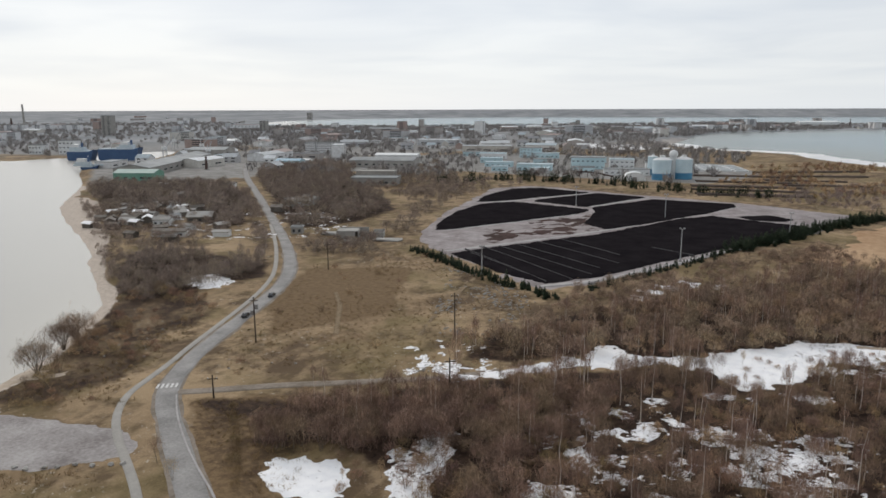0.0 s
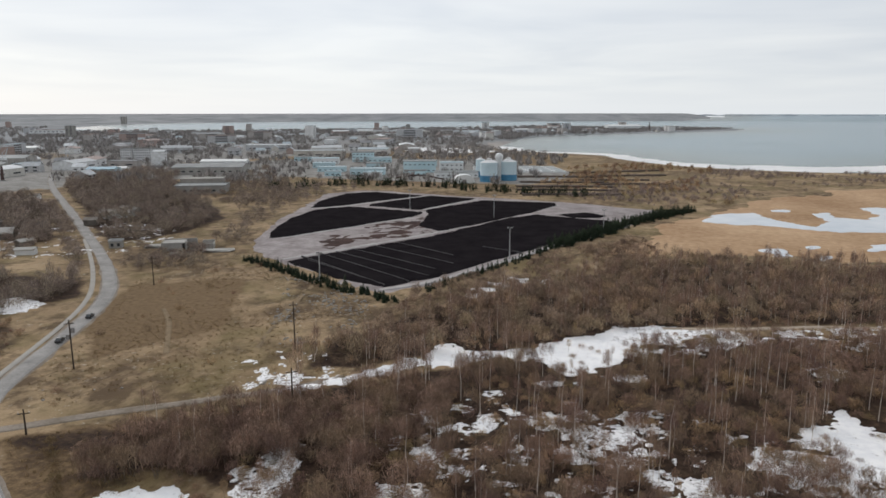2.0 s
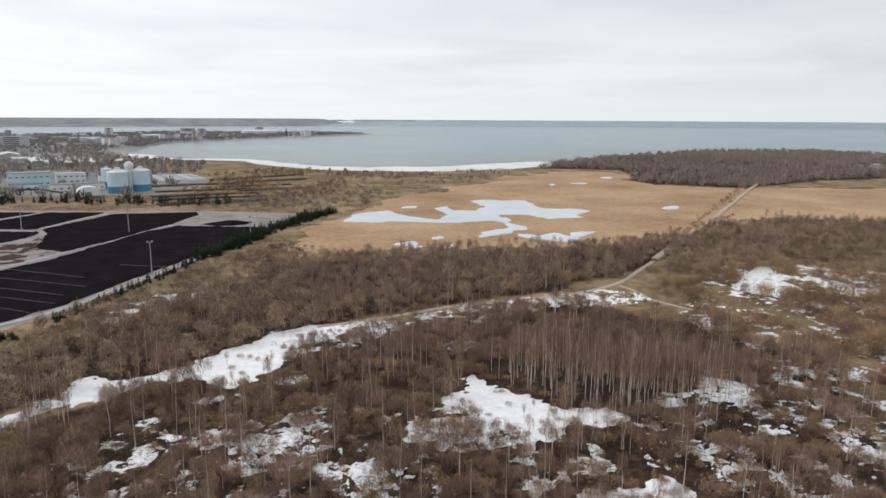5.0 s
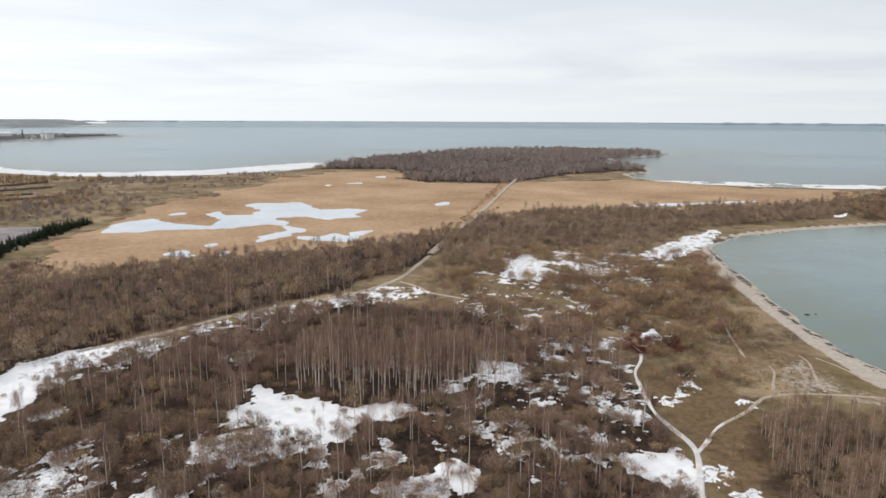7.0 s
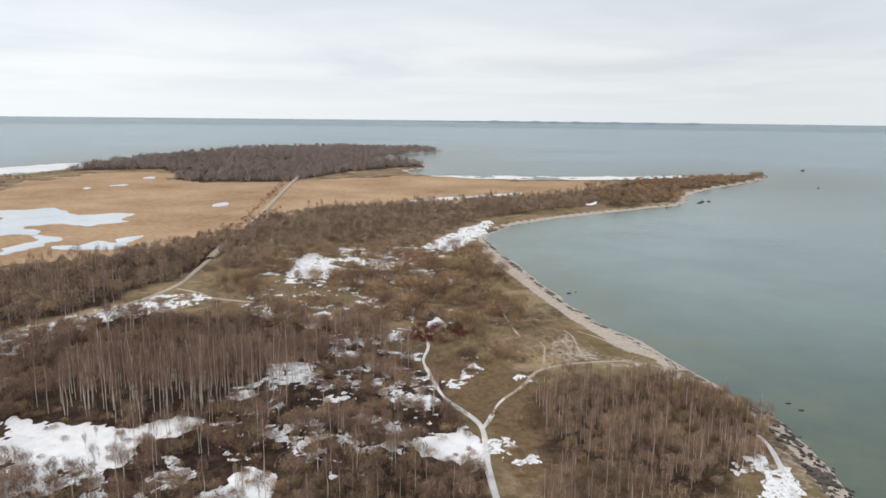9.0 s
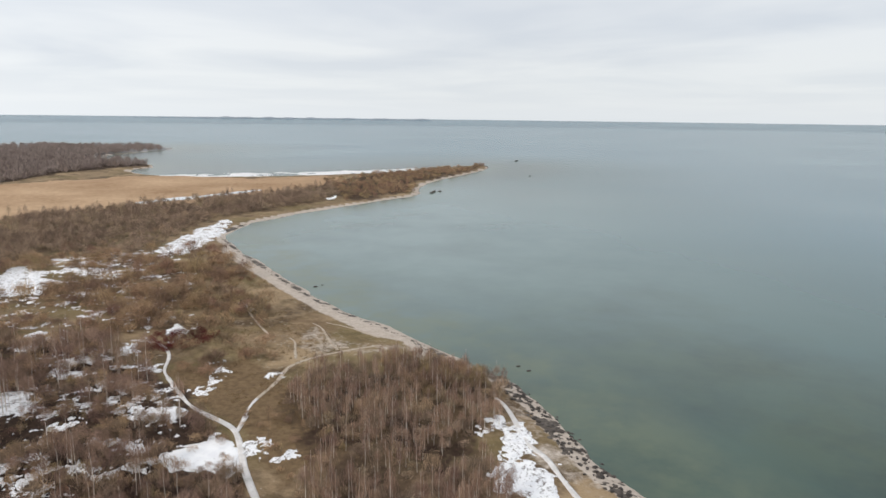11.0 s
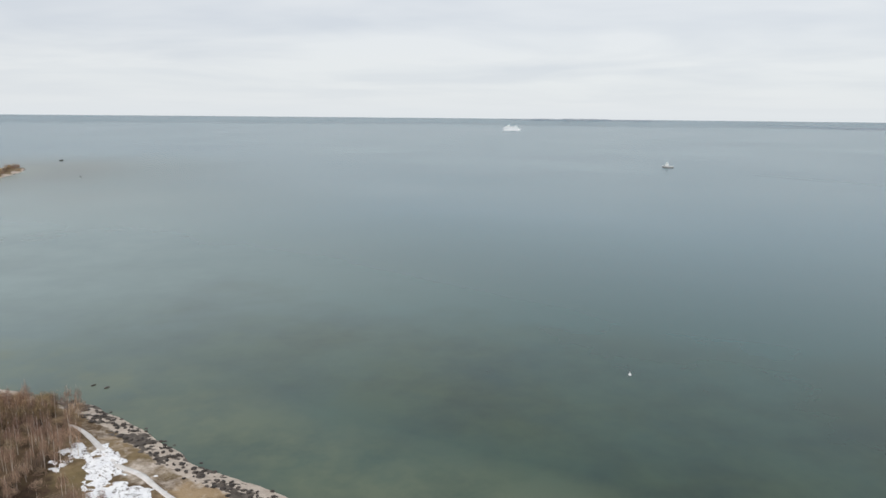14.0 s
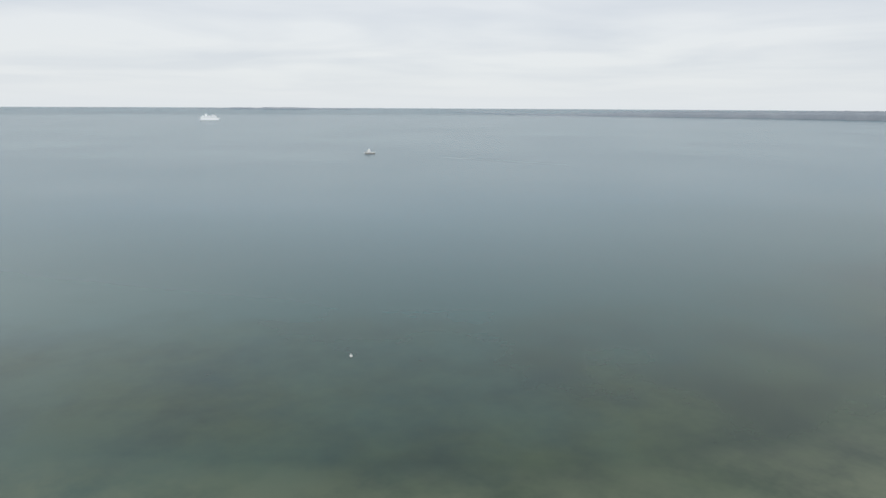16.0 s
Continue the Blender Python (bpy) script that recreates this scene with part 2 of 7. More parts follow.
# ---- plan: shores (metres; the camera hovers over the origin) ----
SHORE_WEST = [(-60, -420), (-130, -150), (-138, 20), (-146, 69), (-153, 80), (-167, 98), (-181, 115), (-196, 126), (-212, 133), (-237, 148), (-266, 167),
              (-313, 190), (-357, 211), (-401, 236), (-447, 273), (-474, 296), (-537, 338), (-578, 360), (-647, 409), (-686, 444), (-651, 470), (-727, 571),
              (-781, 632), (-808, 592), (-787, 506), (-793, 482), (-800, 410), (-950, 340), (-1400, 150), (-2500, -200), (-6000, -600)]
SHORE_FAR = [(-6000, 6000), (500, 6000), (500, 4900), (366, 4558), (-586, 4054), (-1620, 3843), (-2100, 3400), (-2300, 2900), (-2150, 2250), (-1850, 1850),
             (-1600, 1651), (-1333, 1740), (-1074, 1962), (-761, 2139), (-600, 2400), (-430, 2700), (-268, 2781), (167, 2580), (309, 2329), (-30, 1896),
             (-229, 1671), (-266, 1494), (-266, 1191), (-255, 1081), (-174, 976), (-56, 939), (-41, 859), (49, 742), (180, 715), (266, 757)]
SHORE_HEAD = [(338, 850), (442, 930), (552, 1000), (700, 1080), (860, 1050), (960, 900), (930, 800), (760, 755), (664, 740), (652, 651), (597, 540), (543, 541), (501, 470),
              (520, 400), (609, 312), (699, 282), (787, 252), (794, 237), (758, 222), (682, 216), (566, 220), (500, 205), (469, 187), (411, 202), (316, 220),
              (272, 209), (254, 196), (236, 173), (203, 133), (176, 97)]
SHORE_ROCK = [(164, 73), (153, 56), (144, 43), (138, 32), (125, 21), (113, 13), (105, 7), (97, -1), (74, -26), (30, -80), (0, -200), (-20, -420)]
SEA_Z = -1.2
HEAPS = [(-137, 199), (-98, 211), (-77, 189), (-72, 166), (-80, 140), (-91, 133), (-109, 144), (-126, 177)]


def rounded(pts, closed=True, times=1):
    """Corners cut, so that a drawn line bends softly."""
    for _ in range(times):
        p = np.array(pts, float)
        q = np.roll(p, -1, 0) if closed else p[1:]
        a = p if closed else p[:-1]
        mid = np.stack([a * 0.75 + q * 0.25, a * 0.25 + q * 0.75], 1).reshape(-1, 2)
        pts = mid if closed else np.concatenate([p[:1], mid, p[-1:]])
    return np.array(pts, float)


LAND = rounded(SHORE_WEST + SHORE_FAR + SHORE_HEAD + SHORE_ROCK)


def line_distance(x, y, pts, closed=True):
    p = np.asarray(pts, float)
    q = np.roll(p, -1, 0) if closed else p[1:]
    best = np.full(np.shape(x), 1e12)
    for a, b in zip(p if closed else p[:-1], q):
        dx, dy = b - a
        t = np.clip(((x - a[0]) * dx + (y - a[1]) * dy) / max(dx * dx + dy * dy, 1e-9), 0, 1)
        best = np.minimum(best, (x - a[0] - t * dx) ** 2 + (y - a[1] - t * dy) ** 2)
    return np.sqrt(best)


def inside(x, y, pts):
    p = np.asarray(pts, float)
    odd = np.zeros(np.shape(x), bool)
    for a, b in zip(p, np.roll(p, -1, 0)):
        if a[1] != b[1]:
            odd ^= ((a[1] > y) != (b[1] > y)) & (x < (b[0] - a[0]) * (y - a[1]) / (b[1] - a[1]) + a[0])
    return odd


def depth_in(x, y, pts, reach=60):
    """Metres inside a closed outline, negative outside."""
    x, y, p = np.asarray(x, float), np.asarray(y, float), np.asarray(pts, float)
    lo, hi = p.min(0) - reach, p.max(0) + reach
    near = (x > lo[0]) & (x < hi[0]) & (y > lo[1]) & (y < hi[1])
    out = np.full(x.shape, -float(reach))
    d = line_distance(x[near], y[near], p)
    out[near] = np.where(inside(x[near], y[near], p), d, -d)
    return out


@functools.lru_cache(None)
def lattice(seed):
    return np.random.RandomState(seed).rand(256, 256) * 2 - 1


def waves(x, y, size, seed=0, octaves=3, gain=0.55):
    """Smooth random relief in about -1 to 1, from a seeded lattice."""
    out, amp = np.zeros(np.shape(x)), 1.0
    for k in range(octaves):
        tab = lattice(seed * 17 + k)
        u, v = np.asarray(x) / size + 91.3 * (k + 1), np.asarray(y) / size + 37.7 * (k + 1)
        i, j = np.floor(u).astype(int), np.floor(v).astype(int)
        fu, fv = u - i, v - j
        fu, fv = fu * fu * (3 - 2 * fu), fv * fv * (3 - 2 * fv)
        i0, i1, j0, j1 = i % 256, (i + 1) % 256, j % 256, (j + 1) % 256
        out = out + amp * ((tab[i0, j0] * (1 - fu) + tab[i1, j0] * fu) * (1 - fv) + (tab[i0, j1] * (1 - fu) + tab[i1, j1] * fu) * fv)
        amp, size = amp * gain, size * 0.5
    return out * 0.75


def smooth(v, lo, hi):
    t = np.clip((v - lo) / (hi - lo), 0, 1)
    return t * t * (3 - 2 * t)


def height(x, y, shore=None):
    """The ground's height: a beach rises from the water, the bed falls under it."""
    x, y = np.asarray(x, float), np.asarray(y, float)
    r = np.hypot(x, y)
    d = depth_in(x, y, LAND) if shore is None else shore
    d = d + waves(x, y, 14.0, 3) * np.clip(2.2 - r / 500, 0.0, 1.6)
    up = SEA_Z + 1.2 * (1 - np.exp(-np.clip(d, 0, 60) / 4.5)) + np.clip(d, -60, 0) * 0.16
    hill = 13 * np.exp(-(((x + 480) / 190) ** 2 + ((y - 1180) / 150) ** 2))
    far = hill + smooth(r, 3300, 4900) * smooth(d, 0, 300) * 42
    heaps = 1.1 * np.clip(waves(x, y, 6.0, 33, 3, 0.6), 0, 1) * smooth(depth_in(x, y, HEAPS), -10, 8)
    return up + waves(x, y, 60.0, 5, 2) * 0.25 * smooth(d, 5, 40) + far + heaps


def mesh_from(name, verts, faces, mat=None, attrs=None, shade=True):
    """A mesh from arrays; faces all of one size."""
    me = bpy.data.meshes.new(name)
    verts, faces = np.asarray(verts, np.float32), np.asarray(faces, np.int32)
    k = faces.shape[1]
    me.vertices.add(len(verts))
    me.vertices.foreach_set("co", verts.ravel())
    me.loops.add(faces.size)
    me.loops.foreach_set("vertex_index", faces.ravel())
    me.polygons.add(len(faces))
    me.polygons.foreach_set("loop_start", np.arange(0, faces.size, k, dtype=np.int32))
    me.update(calc_edges=True)
    me.validate()
    if shade:
        me.polygons.foreach_set("use_smooth", np.ones(len(faces), bool))
    for key, val in (attrs or {}).items():
        at = me.attributes.new(key, "FLOAT", "POINT")
        at.data.foreach_set("value", np.asarray(val, np.float32).ravel())
    if mat:
        me.materials.append(mat)
    return me


def polar(radii, angles):
    """A sheet of rings round the origin: x, y and the quads."""
    rr, aa = np.meshgrid(radii, angles, indexing="ij")
    n, m = rr.shape
    i, j = np.meshgrid(np.arange(n - 1), np.arange(m), indexing="ij")
    jn = (j + 1) % m
    quads = np.stack([i * m + j, (i + 1) * m + j, (i + 1) * m + jn, i * m + jn], -1).reshape(-1, 4)
    return (rr * np.cos(aa)).ravel(), (rr * np.sin(aa)).ravel(), quads


# ---- plan: covers ----
WOODS = {}
WOODS["near"] = [(-100, 84), (-80, 103), (-66, 117), (-47, 136), (-23, 148), (8, 170), (40, 184), (78, 196), (112, 160), (125, 135), (112, 108), (105, 97), (92, 74), (74, 52), (30, 40), (-20, 50), (-50, 76), (-66, 82), (-84, 84)]
WOODS["middle"] = [(-72, 127), (-58, 130), (-47, 144), (-24, 155), (-8, 171), (13, 187), (46, 197), (83, 210), (117, 223), (154, 255), (200, 293), (140, 279), (85, 274), (18, 272), (-16, 242), (-39, 210), (-53, 179), (-74, 144)]
WOODS["east"] = [(126, 213), (150, 221), (183, 236), (198, 236), (201, 217), (214, 204), (262, 224), (271, 228), (321, 238), (392, 228), (437, 238), (478, 266), (403, 283), (336, 309), (268, 326), (228, 330), (175, 286), (150, 252)]
WOODS["spit"] = [(437, 238), (400, 214), (462, 197), (498, 202), (546, 226), (590, 214), (690, 222), (780, 234), (800, 243), (690, 264), (600, 290), (520, 300), (478, 272)]
WOODS["scrub"] = [(116, 200), (140, 214), (170, 226), (196, 232), (206, 208), (228, 190), (224, 176), (188, 130), (158, 104), (146, 102), (134, 119), (122, 138), (109, 158), (112, 180)]
WOODS["corner"] = [(-81, 109), (-71, 113), (-54, 117), (-45, 127), (-34, 114), (-40, 91), (-68, 90)]
WOODS["shore"] = [(111, 72), (124, 72), (134, 60), (141, 43), (131, 31), (118, 29), (105, 28), (88, 15), (70, 35), (79, 48), (92, 53)]
WOODS["west"] = [(-219, 146), (-236, 170), (-220, 175), (-196, 177), (-185, 179), (-188, 190), (-168, 168), (-167, 163), (-172, 154), (-173, 137), (-170, 124), (-177, 122), (-200, 132)]
WOODS["harbour"] = [(-448, 285), (-466, 316), (-430, 346), (-375, 345), (-303, 289), (-247, 233), (-255, 226), (-298, 257), (-323, 252), (-323, 228), (-349, 229)]
WOODS["sheds"] = [(-360, 226), (-327, 245), (-300, 255), (-250, 228), (-225, 190), (-238, 173), (-265, 172)]
WOODS["town"] = [(-430, 424), (-470, 481), (-456, 512), (-464, 562), (-388, 502), (-323, 408), (-269, 371), (-215, 310), (-206, 272), (-212, 249), (-226, 242), (-280, 292), (-356, 358)]
WOODS["verge"] = [(-209, 233), (-199, 251), (-166, 232), (-153, 213), (-160, 201), (-175, 196)]
WOODS["line"] = [(-345, 524), (-367, 613), (-269, 486), (-206, 362), (-183, 291), (-166, 252), (-150, 220), (-172, 240), (-195, 300), (-225, 345)]
WOODS["bank"] = [(-420, 260), (-348, 226), (-243, 166), (-191, 129), (-212, 137), (-266, 172)]
WOODS["road"] = [(-352, 332), (-340, 338), (-226, 236), (-184, 196), (-192, 190), (-250, 240)]
WOODS["yard"] = [(-330, 420), (-300, 500), (-240, 480), (-200, 465), (-215, 410), (-200, 370), (-230, 350)]
WOODS["lower_bank"] = [(-152, 60), (-150, 78), (-164, 96), (-180, 116), (-190, 124), (-180, 135), (-165, 140), (-150, 128), (-138, 108), (-130, 92), (-124, 80), (-118, 66)]
WOODS["thick"] = [(-83, 82), (-79, 90), (-67, 98), (-58, 102), (-51, 90), (-60, 87), (-64, 82), (-78, 75), (-83, 76)]
WOODS["hedge_scrub"] = [(-67, 165), (-68, 191), (-62, 209), (-47, 238), (-29, 280), (-8, 302), (14, 284), (13, 240), (-25, 208), (-46, 166)]
WOODS["lawn_edge"] = [(-106, 83), (-88, 96), (-70, 112), (-60, 100), (-66, 66), (-58, 48), (-74, 60)]
WOODS["rough"] = [(-96, 160), (-122, 206), (-104, 204), (-76, 186), (-60, 156), (-64, 128), (-84, 132)]
WOODS["strip"] = [(-76, 112), (-62, 120), (-48, 134), (-36, 142), (-40, 150), (-52, 146), (-62, 130), (-78, 120)]
WOODS["headland"] = [(272, 738), (351, 698), (290, 554), (364, 500), (479, 552), (560, 560), (600, 562), (640, 640), (640, 712), (760, 765), (880, 790), (940, 880), (860, 1020), (700, 1050), (552, 975), (442, 905), (345, 830)]
YARDS = [[(-300, 540), (-200, 530), (-90, 530), (-60, 620), (-90, 700), (-200, 790), (-360, 780), (-480, 660), (-480, 520), (-400, 480)],
         [(-420, 400), (-660, 420), (-700, 700), (-1600, 1600), (-800, 2100), (-260, 1600), (-280, 1100), (-380, 900), (-500, 650)],
         [(-800, 500), (-1600, 300), (-4900, 500), (-4900, 4000), (-1700, 1600), (-760, 680)],
         [(-430, 330), (-480, 306), (-690, 448), (-660, 490), (-520, 480), (-430, 420)]]
LAWNS = [[(-106, 83), (-88, 96), (-84, 86), (-77, 76), (-66, 66), (-66, 52), (-74, 60)], [(86, 180), (110, 181), (106, 158), (88, 161)], [(112, 104), (126, 92), (116, 73), (92, 52), (80, 52), (95, 70)],
         [(-150, 150), (-159, 180), (-130, 200), (-105, 150), (-120, 120)]]
BEACH_WEST = [(-409, 238), (-428, 266), (-392, 254), (-352, 230), (-322, 208), (-311, 202), (-282, 186), (-262, 172), (-240, 156), (-222, 144), (-215, 134), (-285, 174), (-310, 185), (-351, 204)]
BEACH = [(263, 204), (236, 173), (203, 133), (176, 97), (164, 73), (153, 56), (144, 43), (134, 44), (143, 56), (152, 64), (153, 74), (169, 99), (186, 123), (226, 176)]

DUNE = [(141, 92), (160, 94), (172, 102), (152, 82), (150, 68), (156, 64), (141, 45), (132, 48), (140, 54), (142, 62), (132, 68), (128, 80)]
BANK = [(128, 33), (136, 33), (122, 20), (108, 9), (96, -1), (84, -10), (76, 2), (92, 13), (104, 23), (116, 31)]


# ---- ground: one sheet to the horizon ----
angles = np.radians(np.concatenate([np.arange(-76, 160, 0.6), np.arange(160, 284, 4.0)]))
radii = np.concatenate([[0.5, 10, 20], 30 * 1.024 ** np.arange(0, 52), 103 * 1.0115 ** np.arange(0, 190), 910 * 1.024 ** np.arange(0, 90)])
radii = radii[radii < 4985]
gx, gy, gq = polar(radii, angles)
g_in = depth_in(gx, gy, LAND)
g_wood, g_yard, g_lawn = np.zeros(len(gx)), np.zeros(len(gx)), np.zeros(len(gx))
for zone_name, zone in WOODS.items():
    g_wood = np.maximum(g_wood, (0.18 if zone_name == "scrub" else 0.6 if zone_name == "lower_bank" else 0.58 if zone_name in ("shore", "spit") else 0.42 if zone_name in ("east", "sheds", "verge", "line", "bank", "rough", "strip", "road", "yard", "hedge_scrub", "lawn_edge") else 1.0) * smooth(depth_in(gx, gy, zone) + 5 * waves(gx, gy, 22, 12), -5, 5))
for zone in YARDS:
    g_yard = np.maximum(g_yard, smooth(depth_in(gx, gy, zone), -10, 10))
for zone in LAWNS:
    g_lawn = np.maximum(g_lawn, smooth(depth_in(gx, gy, zone), -4, 4))
g_sand = np.maximum(smooth(g_in, 5.5, 2.5), smooth(depth_in(gx, gy, BEACH), -3, 3))
g_sand = np.maximum(g_sand, smooth(depth_in(gx, gy, BEACH_WEST), -3, 2))
for zone in (DUNE, BANK):
    g_sand = np.maximum(g_sand, 0.46 * smooth(depth_in(gx, gy, zone), -6, 6))
# Past 1 km the yard grey covers all land, standing in for haze
g_yard = np.maximum(g_yard, smooth(np.hypot(gx, gy), 1000, 1200))
g_sand = np.where(g_in < -3, 0.8, g_sand * smooth(np.hypot(gx, gy), 2500, 1200) * smooth(-gx, 520, 460))
# How much painted haze, by distance from the origin
g_haze = smooth(np.hypot(gx, gy), 850, 1500)
g_z = height(gx, gy, g_in)
ground = tagged(new("ground", mesh_from("ground", np.stack([gx, gy, g_z], 1), gq, M_GROUND, {"wood": g_wood, "yard": g_yard, "lawn": g_lawn, "sand": g_sand, "far": g_haze})),
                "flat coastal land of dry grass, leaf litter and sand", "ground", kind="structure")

# ---- sea ----
s_radii = np.concatenate([[0.5, 25], 40 * 1.03 ** np.arange(0, 160)])
s_radii = np.concatenate([s_radii[s_radii < 4450], np.linspace(4500, 4990, 8)])
sx, sy, sq = polar(s_radii, np.radians(np.arange(0, 360, 1.0)))
s_in = depth_in(sx, sy, LAND, 9000)
s_r = np.hypot(sx, sy)
s_z = np.where(s_r > 4500, SEA_Z + (s_r - 4500) / 490 * 37.2, SEA_Z)
# Where the harbour's painted sky reflection lies
sky_sheen = ((sx < -120) & (sy < 0.9 * -sx + 400) & (sx < -0.3 * sy)).astype(float)
sky_sheen = np.maximum(sky_sheen * smooth(-sx, 100, 140), 0.0)
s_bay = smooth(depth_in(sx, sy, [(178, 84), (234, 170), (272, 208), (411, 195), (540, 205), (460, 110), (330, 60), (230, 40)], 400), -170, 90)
keep = (s_in[sq].min(1) < 12)
sea = tagged(new("water", mesh_from("water", np.stack([sx, sy, s_z], 1), sq[keep], M_SEA, {"depth": smooth(-s_in, 5, 330), "sky_sheen": sky_sheen, "bay": s_bay})),
             "calm grey-green sea, greener in the shallows", "sea", kind="structure")


def sheet(name, outline, mat, cell=2.0, lift=0.08, ragged=0.0, size=12.0, seed=1, soft=1.5, cover=None, label="", category="", kind="stuff", group="", relief=0.0, base=None, corners=False):
    """A cover that lies on the ground inside an outline; its rim dips into the ground. cover: the part of the area that it covers, in patches."""
    p = np.array(outline, float) if corners else rounded(outline)
    lo, hi = p.min(0) - 4, p.max(0) + 4
    nx, ny = int((hi[0] - lo[0]) / cell) + 2, int((hi[1] - lo[1]) / cell) + 2
    x, y = np.meshgrid(lo[0] + np.arange(nx) * cell, lo[1] + np.arange(ny) * cell, indexing="ij")
    s = depth_in(x, y, p)
    if ragged:
        s = s + ragged * waves(x, y, size, seed, 4, 0.7)
    if cover is not None:
        n = waves(x, y, size, seed + 50, 5, 0.8)
        s = np.minimum(s, (n - np.quantile(n, 1 - cover)) * size * 0.5)
    keepv = s > -soft
    i, j = np.meshgrid(np.arange(nx - 1), np.arange(ny - 1), indexing="ij")
    quads = np.stack([i * ny + j, (i + 1) * ny + j, (i + 1) * ny + j + 1, i * ny + j + 1], -1).reshape(-1, 4)
    quads = quads[keepv.ravel()[quads].any(1) & (s.ravel()[quads].max(1) > -soft * 0.7)]
    used = np.unique(quads)
    remap = np.zeros(nx * ny, int)
    remap[used] = np.arange(len(used))
    x, y, s = x.ravel()[used], y.ravel()[used], s.ravel()[used]
    g = height(x, y) if base is None else np.full(len(x), base)
    z = g + lift * np.clip(s / soft, -1.5, 1.0)
    if relief:
        z = z + relief * waves(x, y, 3.0, seed + 9) * np.clip(s / soft, 0, 1)
    ob = new(name, mesh_from(name, np.stack([x, y, z], 1), remap[quads], mat))
    return tagged(ob, label, category, group, kind)


def ribbon(name, pts, width, mat, lift=0.07, step=2.0, wobble=0.0, label="", category="", kind="structure", seed=1):
    """A road or path along a bent line, cambered, with its edges let into the ground."""
    p = rounded(pts, False, 3)
    seg = np.hypot(*np.diff(p, axis=0).T)
    run = np.concatenate([[0], np.cumsum(seg)])
    t = np.arange(0, run[-1], step)
    x, y = np.interp(t, run, p[:, 0]), np.interp(t, run, p[:, 1])
    dx, dy = np.gradient(x), np.gradient(y)
    ln = np.hypot(dx, dy) + 1e-9
    nx, ny = -dy / ln, dx / ln
    half = width / 2 * (1 + wobble * waves(t, t * 0 + seed, 9.0, seed))
    offs = np.array([-1.06, -1.0, -0.5, 0, 0.5, 1.0, 1.06])
    rise = np.array([-1.5, 0.75, 0.95, 1.0, 0.95, 0.75, -1.5]) * lift
    vx = x[:, None] + nx[:, None] * half[:, None] * offs
    vy = y[:, None] + ny[:, None] * half[:, None] * offs
    vz = height(vx, vy) + rise
    n, m = vx.shape
    i, j = np.meshgrid(np.arange(n - 1), np.arange(m - 1), indexing="ij")
    quads = np.stack([i * m + j, i * m + j + 1, (i + 1) * m + j + 1, (i + 1) * m + j], -1).reshape(-1, 4)[:, ::-1]
    ob = new(name, mesh_from(name, np.stack([vx, vy, vz], -1).reshape(-1, 3), quads, mat))
    return tagged(ob, label, category, kind=kind)


# ---- far coasts ----
def far_ridge(name, a0, a1, r0, r1, z0, z1, label, seed):
    """A wooded shore far off, between two bearings (degrees to the right of +y)."""
    a = np.radians(np.arange(a0, a1, 0.12))
    n = len(a)
    fade = smooth(np.degrees(a), a0, a0 + (a1 - a0) * 0.2) * smooth(np.degrees(a), a1, a1 - (a1 - a0) * 0.04)
    near = np.interp(a, [a[0], a[-1]], [r0, r1])
    top = (np.interp(a, [a[0], a[-1]], [z0, z1]) + 5 * waves(np.degrees(a) * 10, a * 0 + seed, 8, seed)) * (0.25 + 0.75 * fade)
    base = np.where(near > 4500, SEA_Z + (near - 4500) / 490 * 37.2, SEA_Z) - 1
    rows = [(near, base), (near + 6, base + 1 + top * 0.5), (near + 20, base + 1 + top), (near + 60, base - 3)]
    v = np.concatenate([np.stack([np.sin(a) * r, np.cos(a) * r, z], 1) for r, z in rows])
    i, j = np.meshgrid(np.arange(len(rows) - 1), np.arange(n - 1), indexing="ij")
    q = np.stack([i * n + j, i * n + j + 1, (i + 1) * n + j + 1, (i + 1) * n + j], -1).reshape(-1, 4)
    return tagged(new(name, mesh_from(name, v, q, M_HAZY_WOOD)), label, "coast", kind="structure")


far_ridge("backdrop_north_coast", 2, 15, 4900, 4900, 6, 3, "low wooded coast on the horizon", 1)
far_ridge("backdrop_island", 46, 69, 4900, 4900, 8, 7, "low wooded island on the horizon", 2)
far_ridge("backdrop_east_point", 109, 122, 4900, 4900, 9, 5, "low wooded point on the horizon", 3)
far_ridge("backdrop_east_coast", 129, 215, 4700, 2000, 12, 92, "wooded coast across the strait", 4)

